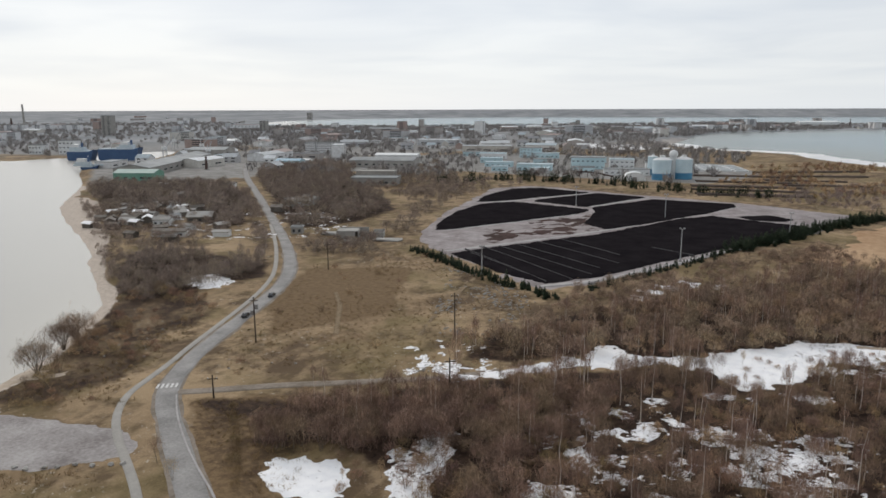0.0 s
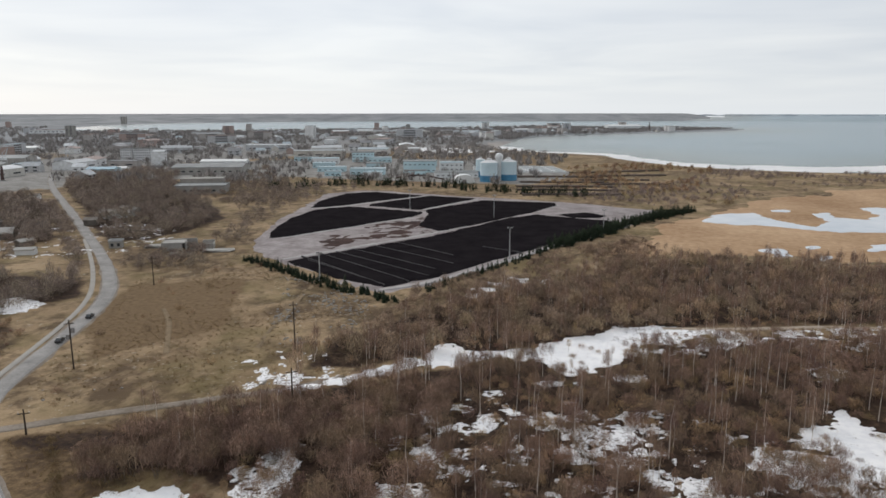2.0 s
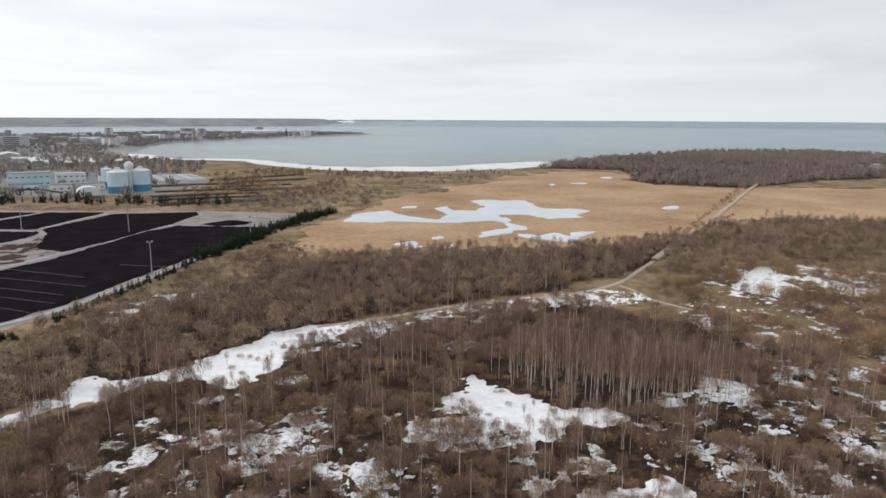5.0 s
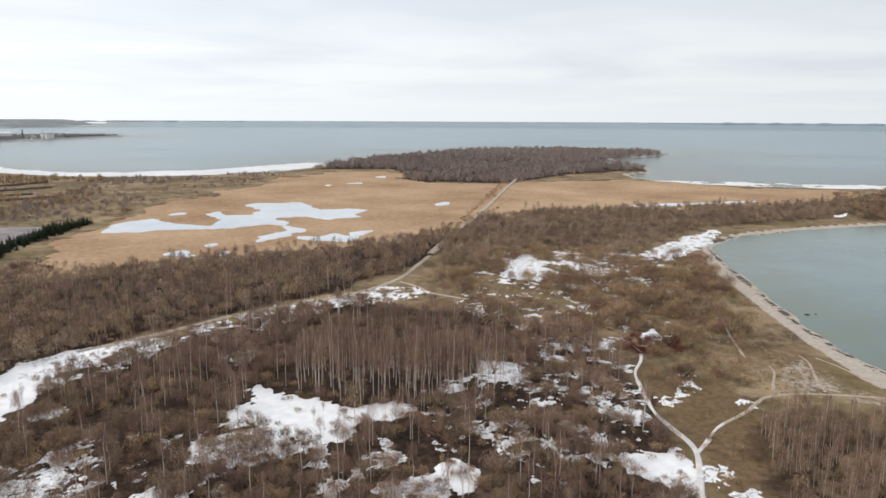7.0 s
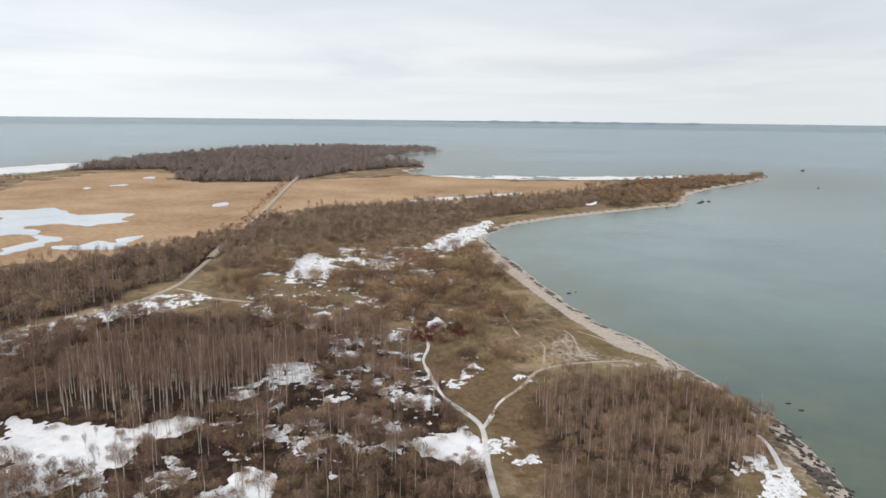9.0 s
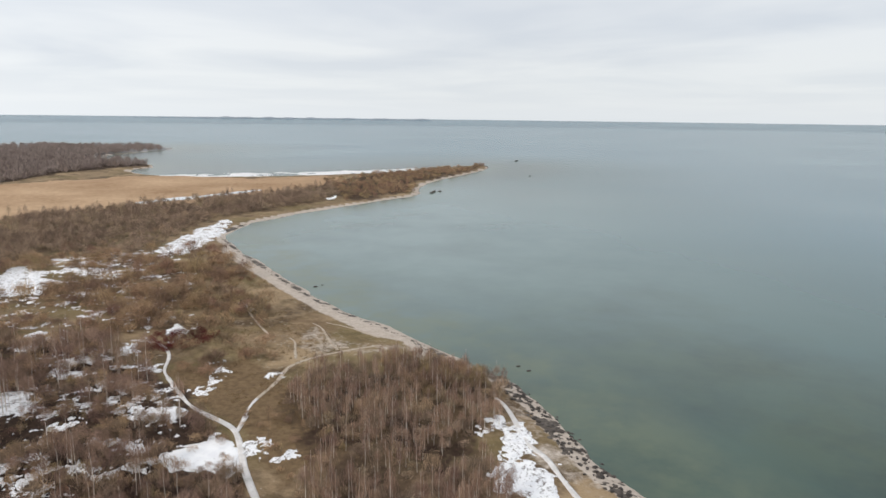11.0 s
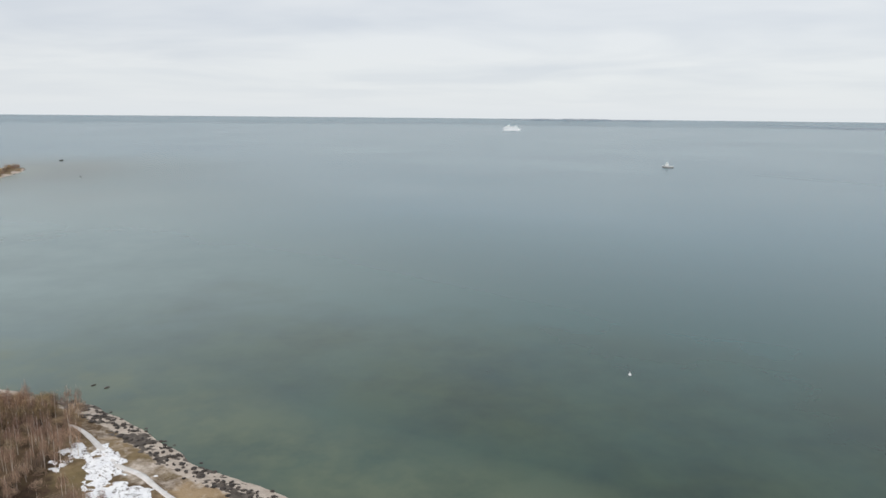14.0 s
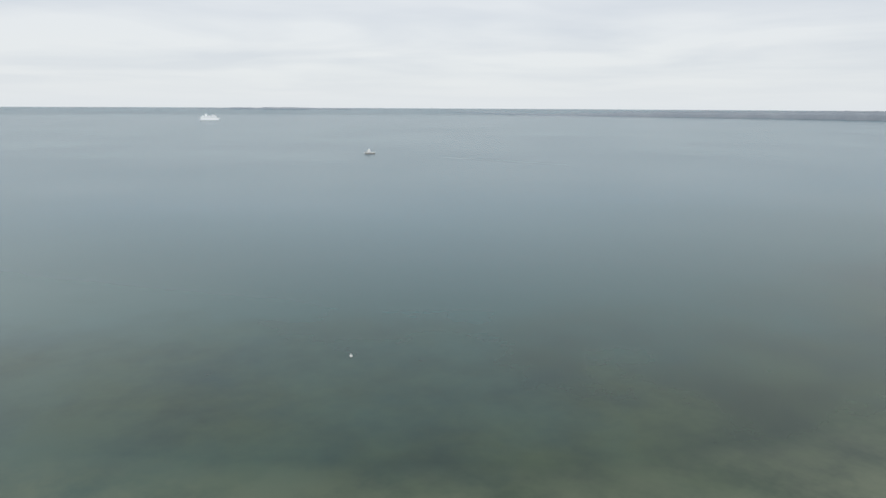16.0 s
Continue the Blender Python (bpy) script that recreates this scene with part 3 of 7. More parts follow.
# ---- covers: reed, ice, beach ----
reed_bed = sheet("reed_bed", [(-22, 262), (15, 370), (53, 464), (126, 540), (250, 690), (335, 665), (289, 552), (366, 497), (500, 470), (500, 392), (590, 305), (441, 280), (353, 302), (257, 323), (223, 327), (175, 290), (140, 282), (87, 280), (23, 286)],
                 M_REED, 4.0, 0.5, 14, 30, 3, 6, label="golden dry reed bed on wet ground", category="reeds", relief=0.15)
ponds = [
    ("wide", [(22, 367), (37, 402), (55, 410), (64, 386), (70, 377), (77, 369), (87, 386), (83, 417), (95, 424), (94, 404), (109, 402), (117, 418), (114, 449), (126, 455), (137, 449), (154, 446), (151, 404), (167, 399), (178, 388), (162, 374), (160, 362), (139, 359), (134, 368), (133, 378),
              (117, 380), (112, 373), (117, 366), (114, 345), (119, 334), (104, 320), (97, 316), (85, 309), (91, 324), (105, 332), (109, 354), (105, 358), (76, 355), (69, 363), (54, 364)], 2),
    ("arm", [(105, 318), (115, 308), (126, 317), (128, 302), (134, 314), (149, 316), (132, 303), (125, 290), (118, 292), (110, 300), (105, 308)], 1.5),
    ("pool", [(42, 300), (53, 306), (54, 298), (51, 290), (45, 294)], 1), ("pool", [(62, 312), (68, 317), (68, 309), (61, 304)], 1), ("pool", [(64, 292), (68, 296), (71, 291), (65, 286)], 1), ("pool", [(66, 426), (76, 431), (74, 418), (65, 418)], 1.5),
    ("pool", [(212, 556), (220, 552), (208, 539)], 1.5), ("pool", [(229, 557), (250, 564), (244, 548)], 1.5), ("pool", [(280, 608), (301, 619), (286, 590)], 1.5), ("pool", [(229, 397), (243, 403), (236, 389), (225, 387)], 1.5),
    ("streak", [(318, 322), (345, 324), (378, 318), (440, 300), (400, 302), (350, 312)], 4), ("streak", [(276, 334), (296, 336), (292, 328)], 3),
]
for k, (kind_name, line, rg) in enumerate(ponds):
    sheet("frozen_pond", line, M_ICE, 2.0, 0.35, rg, 9, 20 + k, 1.5, corners=kind_name in ("wide", "arm"), label={"wide": "wide pale frozen pond among golden reeds", "arm": "narrow frozen arm of a pond among reeds", "pool": "small frozen pool among golden reeds", "streak": "long frozen strip of water in the reeds"}[kind_name], category="pond", kind="stuff", group="frozen ponds in the reeds", base=0.42)
sheet("shore_ice", [(-250, 1085), (-172, 984), (-57, 948), (-39, 865), (49, 748), (180, 722), (300, 800), (335, 885), (180, 800), (56, 800), (-10, 890), (-44, 965), (-170, 1010), (-235, 1150)], M_SHORE_ICE, 5, 0.5, 10, 40, 31, 5,
      label="white ice along the shore of the bay", category="ice", base=SEA_Z + 0.15)
sheet("shore_ice", [(498, 470), (530, 450), (600, 370), (690, 300), (770, 262), (700, 278), (610, 312), (522, 400)], M_SHORE_ICE, 3, 0.4, 12, 22, 33, 4, cover=0.55, label="broken white ice by the reed shore", category="ice", base=SEA_Z + 0.15)
sheet("shore_ice", [(-352, 960), (-330, 1030), (-240, 1005), (-200, 960), (-242, 905), (-310, 890)], M_SHORE_ICE, 5, 0.5, 8, 30, 35, 5, label="white frozen lagoon behind the bay", category="ice")

# ---- roads and paths ----
ROAD = [(-58, 47), (-77, 60), (-86, 65.5), (-97, 72.5), (-107, 79), (-113.5, 84.5), (-118.5, 91), (-125, 101), (-133, 118), (-142, 138), (-152, 158), (-166, 178), (-200, 212), (-248, 254), (-325, 321), (-442, 422), (-520, 500)]
ribbon("road_verge", ROAD, 5.1, M_DIRT, 0.05, wobble=0.25, label="dirty gravel shoulders of the road", category="verge", seed=4)
road = ribbon("road", ROAD, 4.2, M_ASPHALT, 0.10, wobble=0.08, label="grey worn asphalt road along the shore", category="road")
ribbon("path", [(-70, 46), (-83, 55.5), (-93, 61), (-104, 66.5), (-112, 72), (-118, 78.5), (-121, 85), (-125, 94), (-131, 105), (-138, 120), (-146.5, 138), (-156, 155), (-168, 172), (-198, 204), (-240, 244)], 1.5, M_PATH, 0.08, label="narrow grey foot and cycle path beside the road", category="path")
ribbon("side_road", [(-112, 83), (-105, 88.5), (-100, 93), (-93, 99), (-86, 104), (-77, 111), (-68, 118), (-60, 127)], 2.6, M_DIRT, 0.08, wobble=0.15, label="rutted gravel side road into the woods", category="road")
ribbon("track", [(5, 181), (24, 186), (52, 197), (77, 198), (93, 203), (109, 212), (123, 227), (139, 244), (160, 268)], 1.9, M_TRODDEN, 0.2, wobble=0.2, label="pale rutted track through the wood", category="track")
ribbon("track", [(139, 244), (177, 287), (212, 322), (275, 394), (398, 534)], 3.0, M_TRODDEN, 1.0, wobble=0.15, label="straight pale track across the reeds", category="track")
ribbon("path", [(107, 209), (109, 200), (108, 190), (111, 184), (113, 179), (118, 172)], 1.2, M_TRODDEN, 0.06, wobble=0.2, label="pale trodden path at the wood's edge", category="path")
ribbon("snowy_path", [(70, 47), (82, 60), (88, 65), (94, 70.5), (96, 74), (97.5, 79), (100, 86), (105, 93), (110, 100)], 0.95, M_SNOW_PATH, 0.12, 0.7, 0.4, label="winding path of trodden snow", category="path", kind="stuff")
ribbon("snowy_path", [(109.7, 99.6), (113, 104), (121, 109), (126, 115), (128, 121), (127, 125)], 0.6, M_SNOW_PATH, 0.12, 0.7, 0.45, label="narrow path of trodden snow", category="path", kind="stuff")
ribbon("snowy_path", [(93.6, 70.4), (97, 71.6), (100.5, 73.2)], 0.9, M_SNOW_PATH, 0.12, 0.7, 0.5, label="short snowy branch of the path", category="path", kind="stuff")
ribbon("snowy_path", [(100, 73), (104, 75), (108, 76)], 0.5, M_SNOW_PATH, 0.12, 0.7, 0.9, label="short snowy branch of the path", category="path", kind="stuff")
ribbon("path", [(108, 76), (116, 77), (122, 79), (126, 80), (135, 77), (147, 67)], 0.8, M_TRODDEN, 0.07, 1.0, 0.3, label="faint sandy path to the beach", category="path")
for line in ([(174, 133), (170, 125), (158, 114), (148, 103), (143, 97)], [(143, 91), (141, 88), (136, 85), (130, 81)], [(156, 92), (154, 88), (144, 80), (139, 75)], [(158, 89), (157, 81), (152, 70)], [(141, 86), (141, 77), (142, 73)]):
    ribbon("path", line, 0.45, M_TRODDEN, 0.05, 0.6, 1.0, label="faint sandy path through dry grass", category="path")
ribbon("snowy_path", [(126, 32), (123, 29), (114, 24), (108, 21), (105, 17), (100, 14), (94, 10), (80, -1)], 0.8, M_SNOW_PATH, 0.12, 0.8, 0.6, label="snowy footpath along the stony shore", category="path", kind="stuff")
for line in ([(-132, 160), (-122, 150), (-112, 136), (-106, 128)], [(-105, 205), (-98, 170), (-92, 150), (-88, 138)]):
    ribbon("track", line, 1.2, M_FAINT, 0.05, 1.5, 0.3, label="worn wheel track through dry grass", category="track")
ribbon("track", [(-190, 420), (-150, 330), (-128, 270), (-112, 225), (-98, 178), (-92, 150)], 1.3, M_FAINT, 0.05, 2.0, 0.3, label="straight worn line through dry grass", category="track")

# ---- snow ----
SNOW = []


def snow(label, cov, line):
    """A patch of old snow; cov: the part of its outline that it covers, in scraps (None: whole)."""
    SNOW.append((line, cov))
    k = len(SNOW)
    sheet("snow_patch", line, M_SNOW if cov is None else M_SNOW_THIN, 0.45, 0.14, 2.0 if cov is None else 2.6, 5.0 if cov is None else 4.2, 60 + k, 0.5, cov, label, "snow", group="snow patches", relief=0.05)


snow('bright snow patch beside the birch grove', None, [(37, 140), (39, 135), (42, 129), (44, 125), (49, 119), (54, 116), (61, 113), (61, 110), (54, 108), (48, 109), (43, 106), (39, 107), (36, 110), (34, 112), (31, 106), (30, 107), (33, 116), (30, 120), (24, 118), (28, 124), (34, 133)])
snow('thin snow round bare shrubs by the grove', 0.73, [(20, 118), (29, 124), (33, 119), (39, 109), (47, 109), (41, 101), (37, 98), (34, 105), (29, 102), (25, 104), (19, 107)])
snow('broken snow under bare shrubs', 0.43, [(-4, 128), (1, 128), (5, 114), (1, 109), (-3, 106)])
snow('broken snow under bare shrubs', 0.67, [(1, 106), (10, 103), (15, 99), (15, 94), (10, 94), (2, 96)])
snow('small snow patch among bare trees', 0.85, [(37, 160), (42, 162), (40, 153), (36, 153)])
snow('small snow patch under birches', None, [(69, 117), (75, 117), (73, 114), (69, 115)])
snow('small snow remains under shrubs', 0.61, [(36, 101), (40, 102), (38, 98), (35, 98)])
snow('small snow remains under shrubs', 0.73, [(46, 98), (50, 102), (49, 96), (48, 93), (44, 93)])
snow('thin snow along the path', 0.73, [(43, 191), (53, 198), (68, 199), (90, 202), (100, 206), (108, 198), (108, 190), (98, 186), (87, 187), (78, 188), (62, 182), (57, 179), (55, 189)])
snow('snow patch with bare shoots', 0.90, [(-56, 89), (-59, 95), (-55, 96), (-51, 89)])
snow('broken snow under bare trees', 0.61, [(-14, 114), (-8, 120), (0, 118), (0, 104), (-10, 102), (-13, 107)])
snow('small snow remains under bare trees', 0.49, [(-36, 104), (-30, 101), (-29, 95), (-33, 95)])
snow('small snow remains under bare trees', 0.49, [(-42, 100), (-37, 102), (-36, 99), (-41, 98)])
snow('thin line of snow under bare trees', 0.61, [(-32, 110), (-8, 122), (-8, 121), (-22, 114), (-31, 109)])
snow('small snow patch among bare trees', 0.73, [(-30, 127), (-26, 128), (-26, 124), (-29, 124)])
snow("thin snow at the wood's edge", 0.55, [(-56, 192), (-51, 210), (-46, 224), (-32, 227), (-31, 218), (-43, 213), (-50, 192)])
snow('snow patch beside the winding path', None, [(80, 76), (86, 75), (88, 72), (93, 74), (91, 69), (88, 65), (82, 60), (79, 62), (80, 69)])
snow('thin snow beside the path', 0.79, [(94, 98), (103, 97), (101, 89), (97, 84), (92, 83), (91, 91)])
snow('snow patch behind the birch grove', 0.90, [(82, 124), (91, 128), (94, 123), (90, 114), (83, 115), (79, 117)])
snow('bright snow patch between bare trees', None, [(49, 88), (54, 88), (57, 89), (59, 83), (53, 79), (49, 81), (47, 84)])
snow('broken snow under bare shrubs', 0.49, [(66, 101), (72, 99), (76, 94), (67, 82), (66, 85), (65, 90), (65, 95)])
snow('small snow remains among shrubs', 0.55, [(82, 87), (86, 85), (83, 78), (78, 77), (77, 81)])
snow('thin snow among scrub', 0.61, [(100, 131), (117, 130), (126, 124), (116, 116), (109, 124), (100, 122)])
snow('small white snow patch by red shrubs', None, [(135, 123), (142, 126), (142, 123), (137, 118), (132, 119)])
snow('small white snow patch by red shrubs', None, [(141, 137), (145, 137), (139, 130), (134, 128)])
snow('small snow patch among scrub', 0.79, [(112, 150), (124, 152), (117, 143), (108, 141)])
snow('snow crumbs on the grass', 0.49, [(113, 93), (127, 99), (123, 93), (116, 89), (112, 90)])
snow('snow crumbs on the grass', 0.55, [(106, 91), (110, 89), (105, 85), (102, 86)])
snow('snow crumbs on the grass', 0.49, [(113, 82), (121, 80), (118, 78), (113, 80)])
snow('snow crumbs on the grass', 0.30, [(94, 68), (96, 65), (90, 60), (92, 56), (89, 56), (85, 61)])
snow('small snow remains among shrubs', 0.37, [(94, 113), (108, 104), (105, 102), (93, 105), (83, 97), (86, 106)])
snow('small snow patch on bare sand', 0.85, [(165, 123), (168, 122), (163, 113), (157, 113)])
snow('snow patch among bare scrub', 0.85, [(141, 200), (178, 232), (173, 213), (159, 186), (145, 187)])
snow('thin snow among bare scrub', 0.51, [(184, 215), (203, 209), (203, 189), (180, 182), (173, 191)])
snow('snow patch at the corner of the beach', 0.88, [(224, 206), (249, 218), (287, 229), (306, 233), (285, 216), (243, 198), (217, 186), (215, 195)])
snow('small snow patch on the spit', None, [(403, 232), (434, 238), (411, 226)])
snow('snow between bare shrubs', 0.90, [(41, 87), (43, 88), (54, 89), (51, 81), (48, 79), (39, 83)])
snow('broken snow under bare shrubs', 0.73, [(32, 92), (36, 94), (41, 93), (37, 89), (32, 89)])
snow('broken snow under bare shrubs', 0.43, [(-9, 117), (1, 113), (4, 114), (3, 108), (-3, 110), (-9, 113)])
snow('white snow patch among bare shrubs', None, [(-73, 70), (-75, 74), (-72, 77), (-64, 79), (-59, 74), (-57, 70), (-64, 66)])
snow('snow patch with bare shoots', 0.90, [(-55, 76), (-59, 86), (-58, 88), (-58, 94), (-56, 96), (-52, 87), (-47, 76), (-52, 73)])
snow('snow patch behind the bare wood', 0.90, [(-179, 141), (-187, 152), (-178, 160), (-168, 154), (-169, 144)])
snow('white snow drift along the track', None, [(-72, 116), (-65, 122), (-58, 130), (-51, 139), (-45, 146), (-48, 152), (-45, 155), (-41, 150), (-33, 152), (-22, 160), (-12, 170), (-7, 178), (-1, 177), (2, 183), (11, 184), (11, 176), (1, 170), (-3, 154), (-6, 149), (-12, 140), (-17, 141), (-21, 148), (-32, 148), (-37, 138), (-43, 140), (-51, 132), (-62, 119), (-70, 114)])
snow('thin snow below the drift', 0.85, [(-20, 135), (-14, 138), (-11, 137), (-19, 134)])
snow('thin snow below the drift', 0.73, [(-6, 143), (0, 146), (2, 140), (-3, 139)])
snow('broken snow under bare trees', 0.49, [(-12, 111), (-7, 117), (-3, 111), (-5, 102), (-9, 101), (-9, 107)])
snow('snow patch under bare trees', 0.90, [(-37, 82), (-38, 85), (-36, 88), (-29, 90), (-28, 87)])
snow('small snow remains under bare trees', 0.73, [(0, 109), (3, 112), (5, 109), (1, 107)])
snow('thin line of snow under bare trees', 0.43, [(-33, 110), (-8, 125), (-7, 122), (-33, 108)])
snow('snow beside the gravel side road', 0.73, [(-76, 124), (-70, 126), (-66, 123), (-72, 118)])
snow('broken snow on the bank above the shore', 0.90, [(114, 31), (120, 28), (113, 23), (103, 17), (95, 11), (90, 18), (94, 23), (104, 23), (111, 28)])
snow("snow among bare shoots beside the track", 0.8, [(-8, 175), (-1, 182), (14, 183), (31, 182), (30, 175), (22, 169), (13, 162), (4, 162), (-1, 157), (-7, 154)])
snow("thin snow beside the track", 0.55, [(31, 184), (43, 191), (55, 190), (56, 179), (47, 175), (32, 175)])
snow("scattered snow among bare scrub", 0.26, [(140, 224), (182, 238), (202, 218), (227, 209), (211, 184), (175, 171), (152, 178), (133, 188)])
snow("scattered snow among bare scrub", 0.16, [(115, 188), (152, 178), (194, 173), (190, 156), (151, 135), (122, 147), (102, 159)])
snow("scattered snow remains under bare trees", 0.15, [(-40, 120), (0, 130), (30, 118), (24, 90), (-10, 84), (-40, 96)])
snow("scattered snow remains under bare trees", 0.17, [(60, 118), (100, 124), (122, 128), (118, 110), (96, 80), (62, 70), (56, 92)])
snow("small snow remains among scrub", 0.10, [(100, 130), (128, 160), (170, 180), (190, 160), (150, 124), (126, 112)])
snow("small snow remains in dry grass", 0.17, [(-80, 112), (-60, 118), (-64, 140), (-86, 136)])
snow("small snow remains between sheds", 0.06, [(-330, 240), (-230, 300), (-190, 230), (-250, 190)])

# ---- compost field ----
sheet("gravel_yard", [(-159, 252), (-171, 276), (-186, 321), (-201, 381), (-213, 433), (-199, 455), (-184, 459), (-138, 447), (-76, 438), (-40, 428), (-20, 418), (4, 408), (1, 388), (-10, 346), (-31, 296), (-51, 248), (-65, 212), (-76, 193), (-82, 195), (-109, 213), (-142, 230)], M_LANE, 3.0, 0.12, 2, 10, 5, 3,
      label="grey gravel lanes round the compost beds", category="gravel", kind="structure", corners=True)
for k, (line, mat, tone) in enumerate((
        ([(-190, 363), (-200, 392), (-200, 432), (-184, 447), (-164, 442), (-145, 438), (-168, 395), (-175, 379), (-183, 370)], M_COMPOST, "black"),
        ([(-163, 386), (-141, 437), (-107, 432), (-125, 371), (-160, 379)], M_COMPOST, "black"),
        ([(-162, 268), (-171, 286), (-180, 317), (-184, 354), (-171, 373), (-120, 362), (-121, 344), (-141, 302), (-155, 273)], M_COMPOST, "black"),
        ([(-122, 371), (-101, 424), (-56, 424), (-53, 410), (-63, 377), (-93, 306), (-109, 319), (-116, 357)], M_COMPOST, "black"),
        ([(-130, 226), (-116, 254), (-94, 292), (-73, 352), (-59, 371), (-20, 361), (-9, 353), (-14, 337), (-32, 303), (-54, 253), (-67, 218), (-80, 200), (-102, 208)], M_COMPOST, "black"),
        ([(-47, 375), (-34, 388), (-22, 379), (-25, 369), (-39, 367)], M_COMPOST, "black"),
        ([(-128, 290), (-131, 312), (-120, 332), (-114, 350), (-107, 318), (-93, 306), (-103, 284), (-114, 276)], M_COMPOST_RED, "dark red-brown"),
        ([(-140, 258), (-134, 282), (-126, 296), (-112, 280), (-116, 266), (-128, 256)], M_COMPOST_RED, "red-brown"))):
    sheet("compost_bed", line, mat, 2.0, 0.7 if k < 6 else 0.3, 0.8 if k < 6 else 7, 8 if k < 6 else 9, 100 + k, 1.2, None if k < 6 else 0.68, corners=k < 6, label=tone + " compost spread in a flat bed", category="compost bed", group="compost beds", kind="stuff", relief=0.10)
for line in ([(-80, 196), (-65, 214), (-51, 250), (-31, 299), (-11, 348)], [(-133, 229), (-118, 257), (-96, 298), (-75, 356), (-52, 415)], [(-191, 361), (-174, 374), (-166, 393), (-143, 439)], [(-124, 372), (-106, 432)], [(-157, 270), (-142, 302), (-121, 344)]):
    ribbon("gravel_lane", line, 2.4, M_LANE_PALE, 0.3, wobble=0.4, label="pale gravel lane between compost beds", category="lane")


# ---- bare trees ----
def bark(name, a, b, patch):
    m = Mat(name, 0.9, 0.15)
    n1, n2 = m.noise(1.2, 3, 0.6, (1, 1, 0.35)), m.noise(6.0, 3, 0.6, None, 1.0)
    m.color(m.mix(m.step(n2, 0.55, 0.66, 0, patch), m.mix(m.step(n1, 0.35, 0.65), a, b), (0.05, 0.04, 0.035)))
    return m.m


def twigs_material(name, tones):
    """Fine bare twigs: the tone differs from tree to tree and from twig to twig."""
    m = Mat(name, 0.9, 0.1)
    nd = m.n.new("ShaderNodeValToRGB")
    nd.color_ramp.elements[0].color, nd.color_ramp.elements[1].color = (*tones[0], 1), (*tones[-1], 1)
    for k, c in enumerate(tones[1:-1]):
        nd.color_ramp.elements.new((k + 1) / (len(tones) - 1)).color = (*c, 1)
    pick = m.math("FRACT", m.math("ADD", m.attr("tone"), m.random()))
    m.l.new(pick, nd.inputs[0])
    m.color(m.mix(1.0, nd.outputs[0], m.mix(m.island(), (0.45,) * 3, (1.6,) * 3), "MULTIPLY"))
    return m.m


M_BIRCH = bark("birch_bark", (0.58, 0.51, 0.44), (0.80, 0.72, 0.64), 0.35)
M_BARK = bark("grey_brown_bark", (0.13, 0.105, 0.08), (0.20, 0.165, 0.13), 0.5)
TONES = [(0.344, 0.222, 0.146), (0.422, 0.295, 0.173), (0.195, 0.122, 0.093), (0.467, 0.327, 0.194), (0.276, 0.161, 0.121), (0.375, 0.28, 0.152), (0.148, 0.098, 0.077), (0.307, 0.23, 0.123), (0.219, 0.129, 0.103)]
M_TWIG_BIRCH = twigs_material("birch_twigs", [(0.316, 0.211, 0.157), (0.246, 0.161, 0.127), (0.374, 0.255, 0.183), (0.211, 0.134, 0.11)])
M_TWIG = twigs_material("bare_twigs", TONES)
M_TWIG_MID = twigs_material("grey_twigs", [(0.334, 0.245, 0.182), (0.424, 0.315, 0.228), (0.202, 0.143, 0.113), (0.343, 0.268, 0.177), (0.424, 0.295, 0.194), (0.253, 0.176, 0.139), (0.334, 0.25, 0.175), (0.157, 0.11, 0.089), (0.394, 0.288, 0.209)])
M_TWIG_DARK = twigs_material("dark_twigs", [(0.262, 0.172, 0.134), (0.36, 0.245, 0.184), (0.185, 0.12, 0.097), (0.316, 0.232, 0.155), (0.218, 0.138, 0.114), (0.403, 0.275, 0.204), (0.153, 0.1, 0.083)])
M_TWIG_WEST = twigs_material("grey_brown_twigs", [(0.29, 0.235, 0.198), (0.37, 0.30, 0.25), (0.20, 0.158, 0.138), (0.33, 0.272, 0.21), (0.24, 0.186, 0.16), (0.31, 0.25, 0.20)])
# Twigs of distant trees, greyed and lightened to paint the haze before them
M_TWIG_HAZE = twigs_material("hazy_twigs", [(0.284, 0.264, 0.252), (0.333, 0.312, 0.294), (0.234, 0.217, 0.21), (0.312, 0.288, 0.277)])
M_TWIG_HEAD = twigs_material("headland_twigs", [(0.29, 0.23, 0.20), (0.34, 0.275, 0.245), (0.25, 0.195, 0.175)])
M_TWIG_RED = twigs_material("red_twigs", [(0.13, 0.035, 0.032), (0.16, 0.05, 0.042), (0.10, 0.032, 0.03)])
M_TWIG_TAN = twigs_material("tan_stems", [(0.23, 0.155, 0.075), (0.19, 0.13, 0.07), (0.26, 0.18, 0.095), (0.15, 0.115, 0.055)])
M_NEEDLE = twigs_material("dark_needles", [(0.018, 0.028, 0.016), (0.03, 0.042, 0.022), (0.024, 0.032, 0.02)])


def limb(v, f, a, b, r0, r1, sides):
    """A tapered limb from a to b, added to the lists."""
    a, b = np.asarray(a, float), np.asarray(b, float)
    d = b - a
    d /= np.linalg.norm(d) + 1e-9
    u = np.cross(d, (0.31, 0.17, 0.93) if abs(d[2]) < 0.9 else (1, 0.2, 0))
    u /= np.linalg.norm(u)
    w = np.cross(d, u)
    base = len(v)
    for c, r in ((a, r0), (b, r1)):
        for k in range(sides):
            t = 2 * math.pi * k / sides
            v.append(c + r * (math.cos(t) * u + math.sin(t) * w))
    for k in range(sides):
        n = (k + 1) % sides
        f.append((base + k, base + n, base + sides + n))
        f.append((base + k, base + sides + n, base + sides + k))


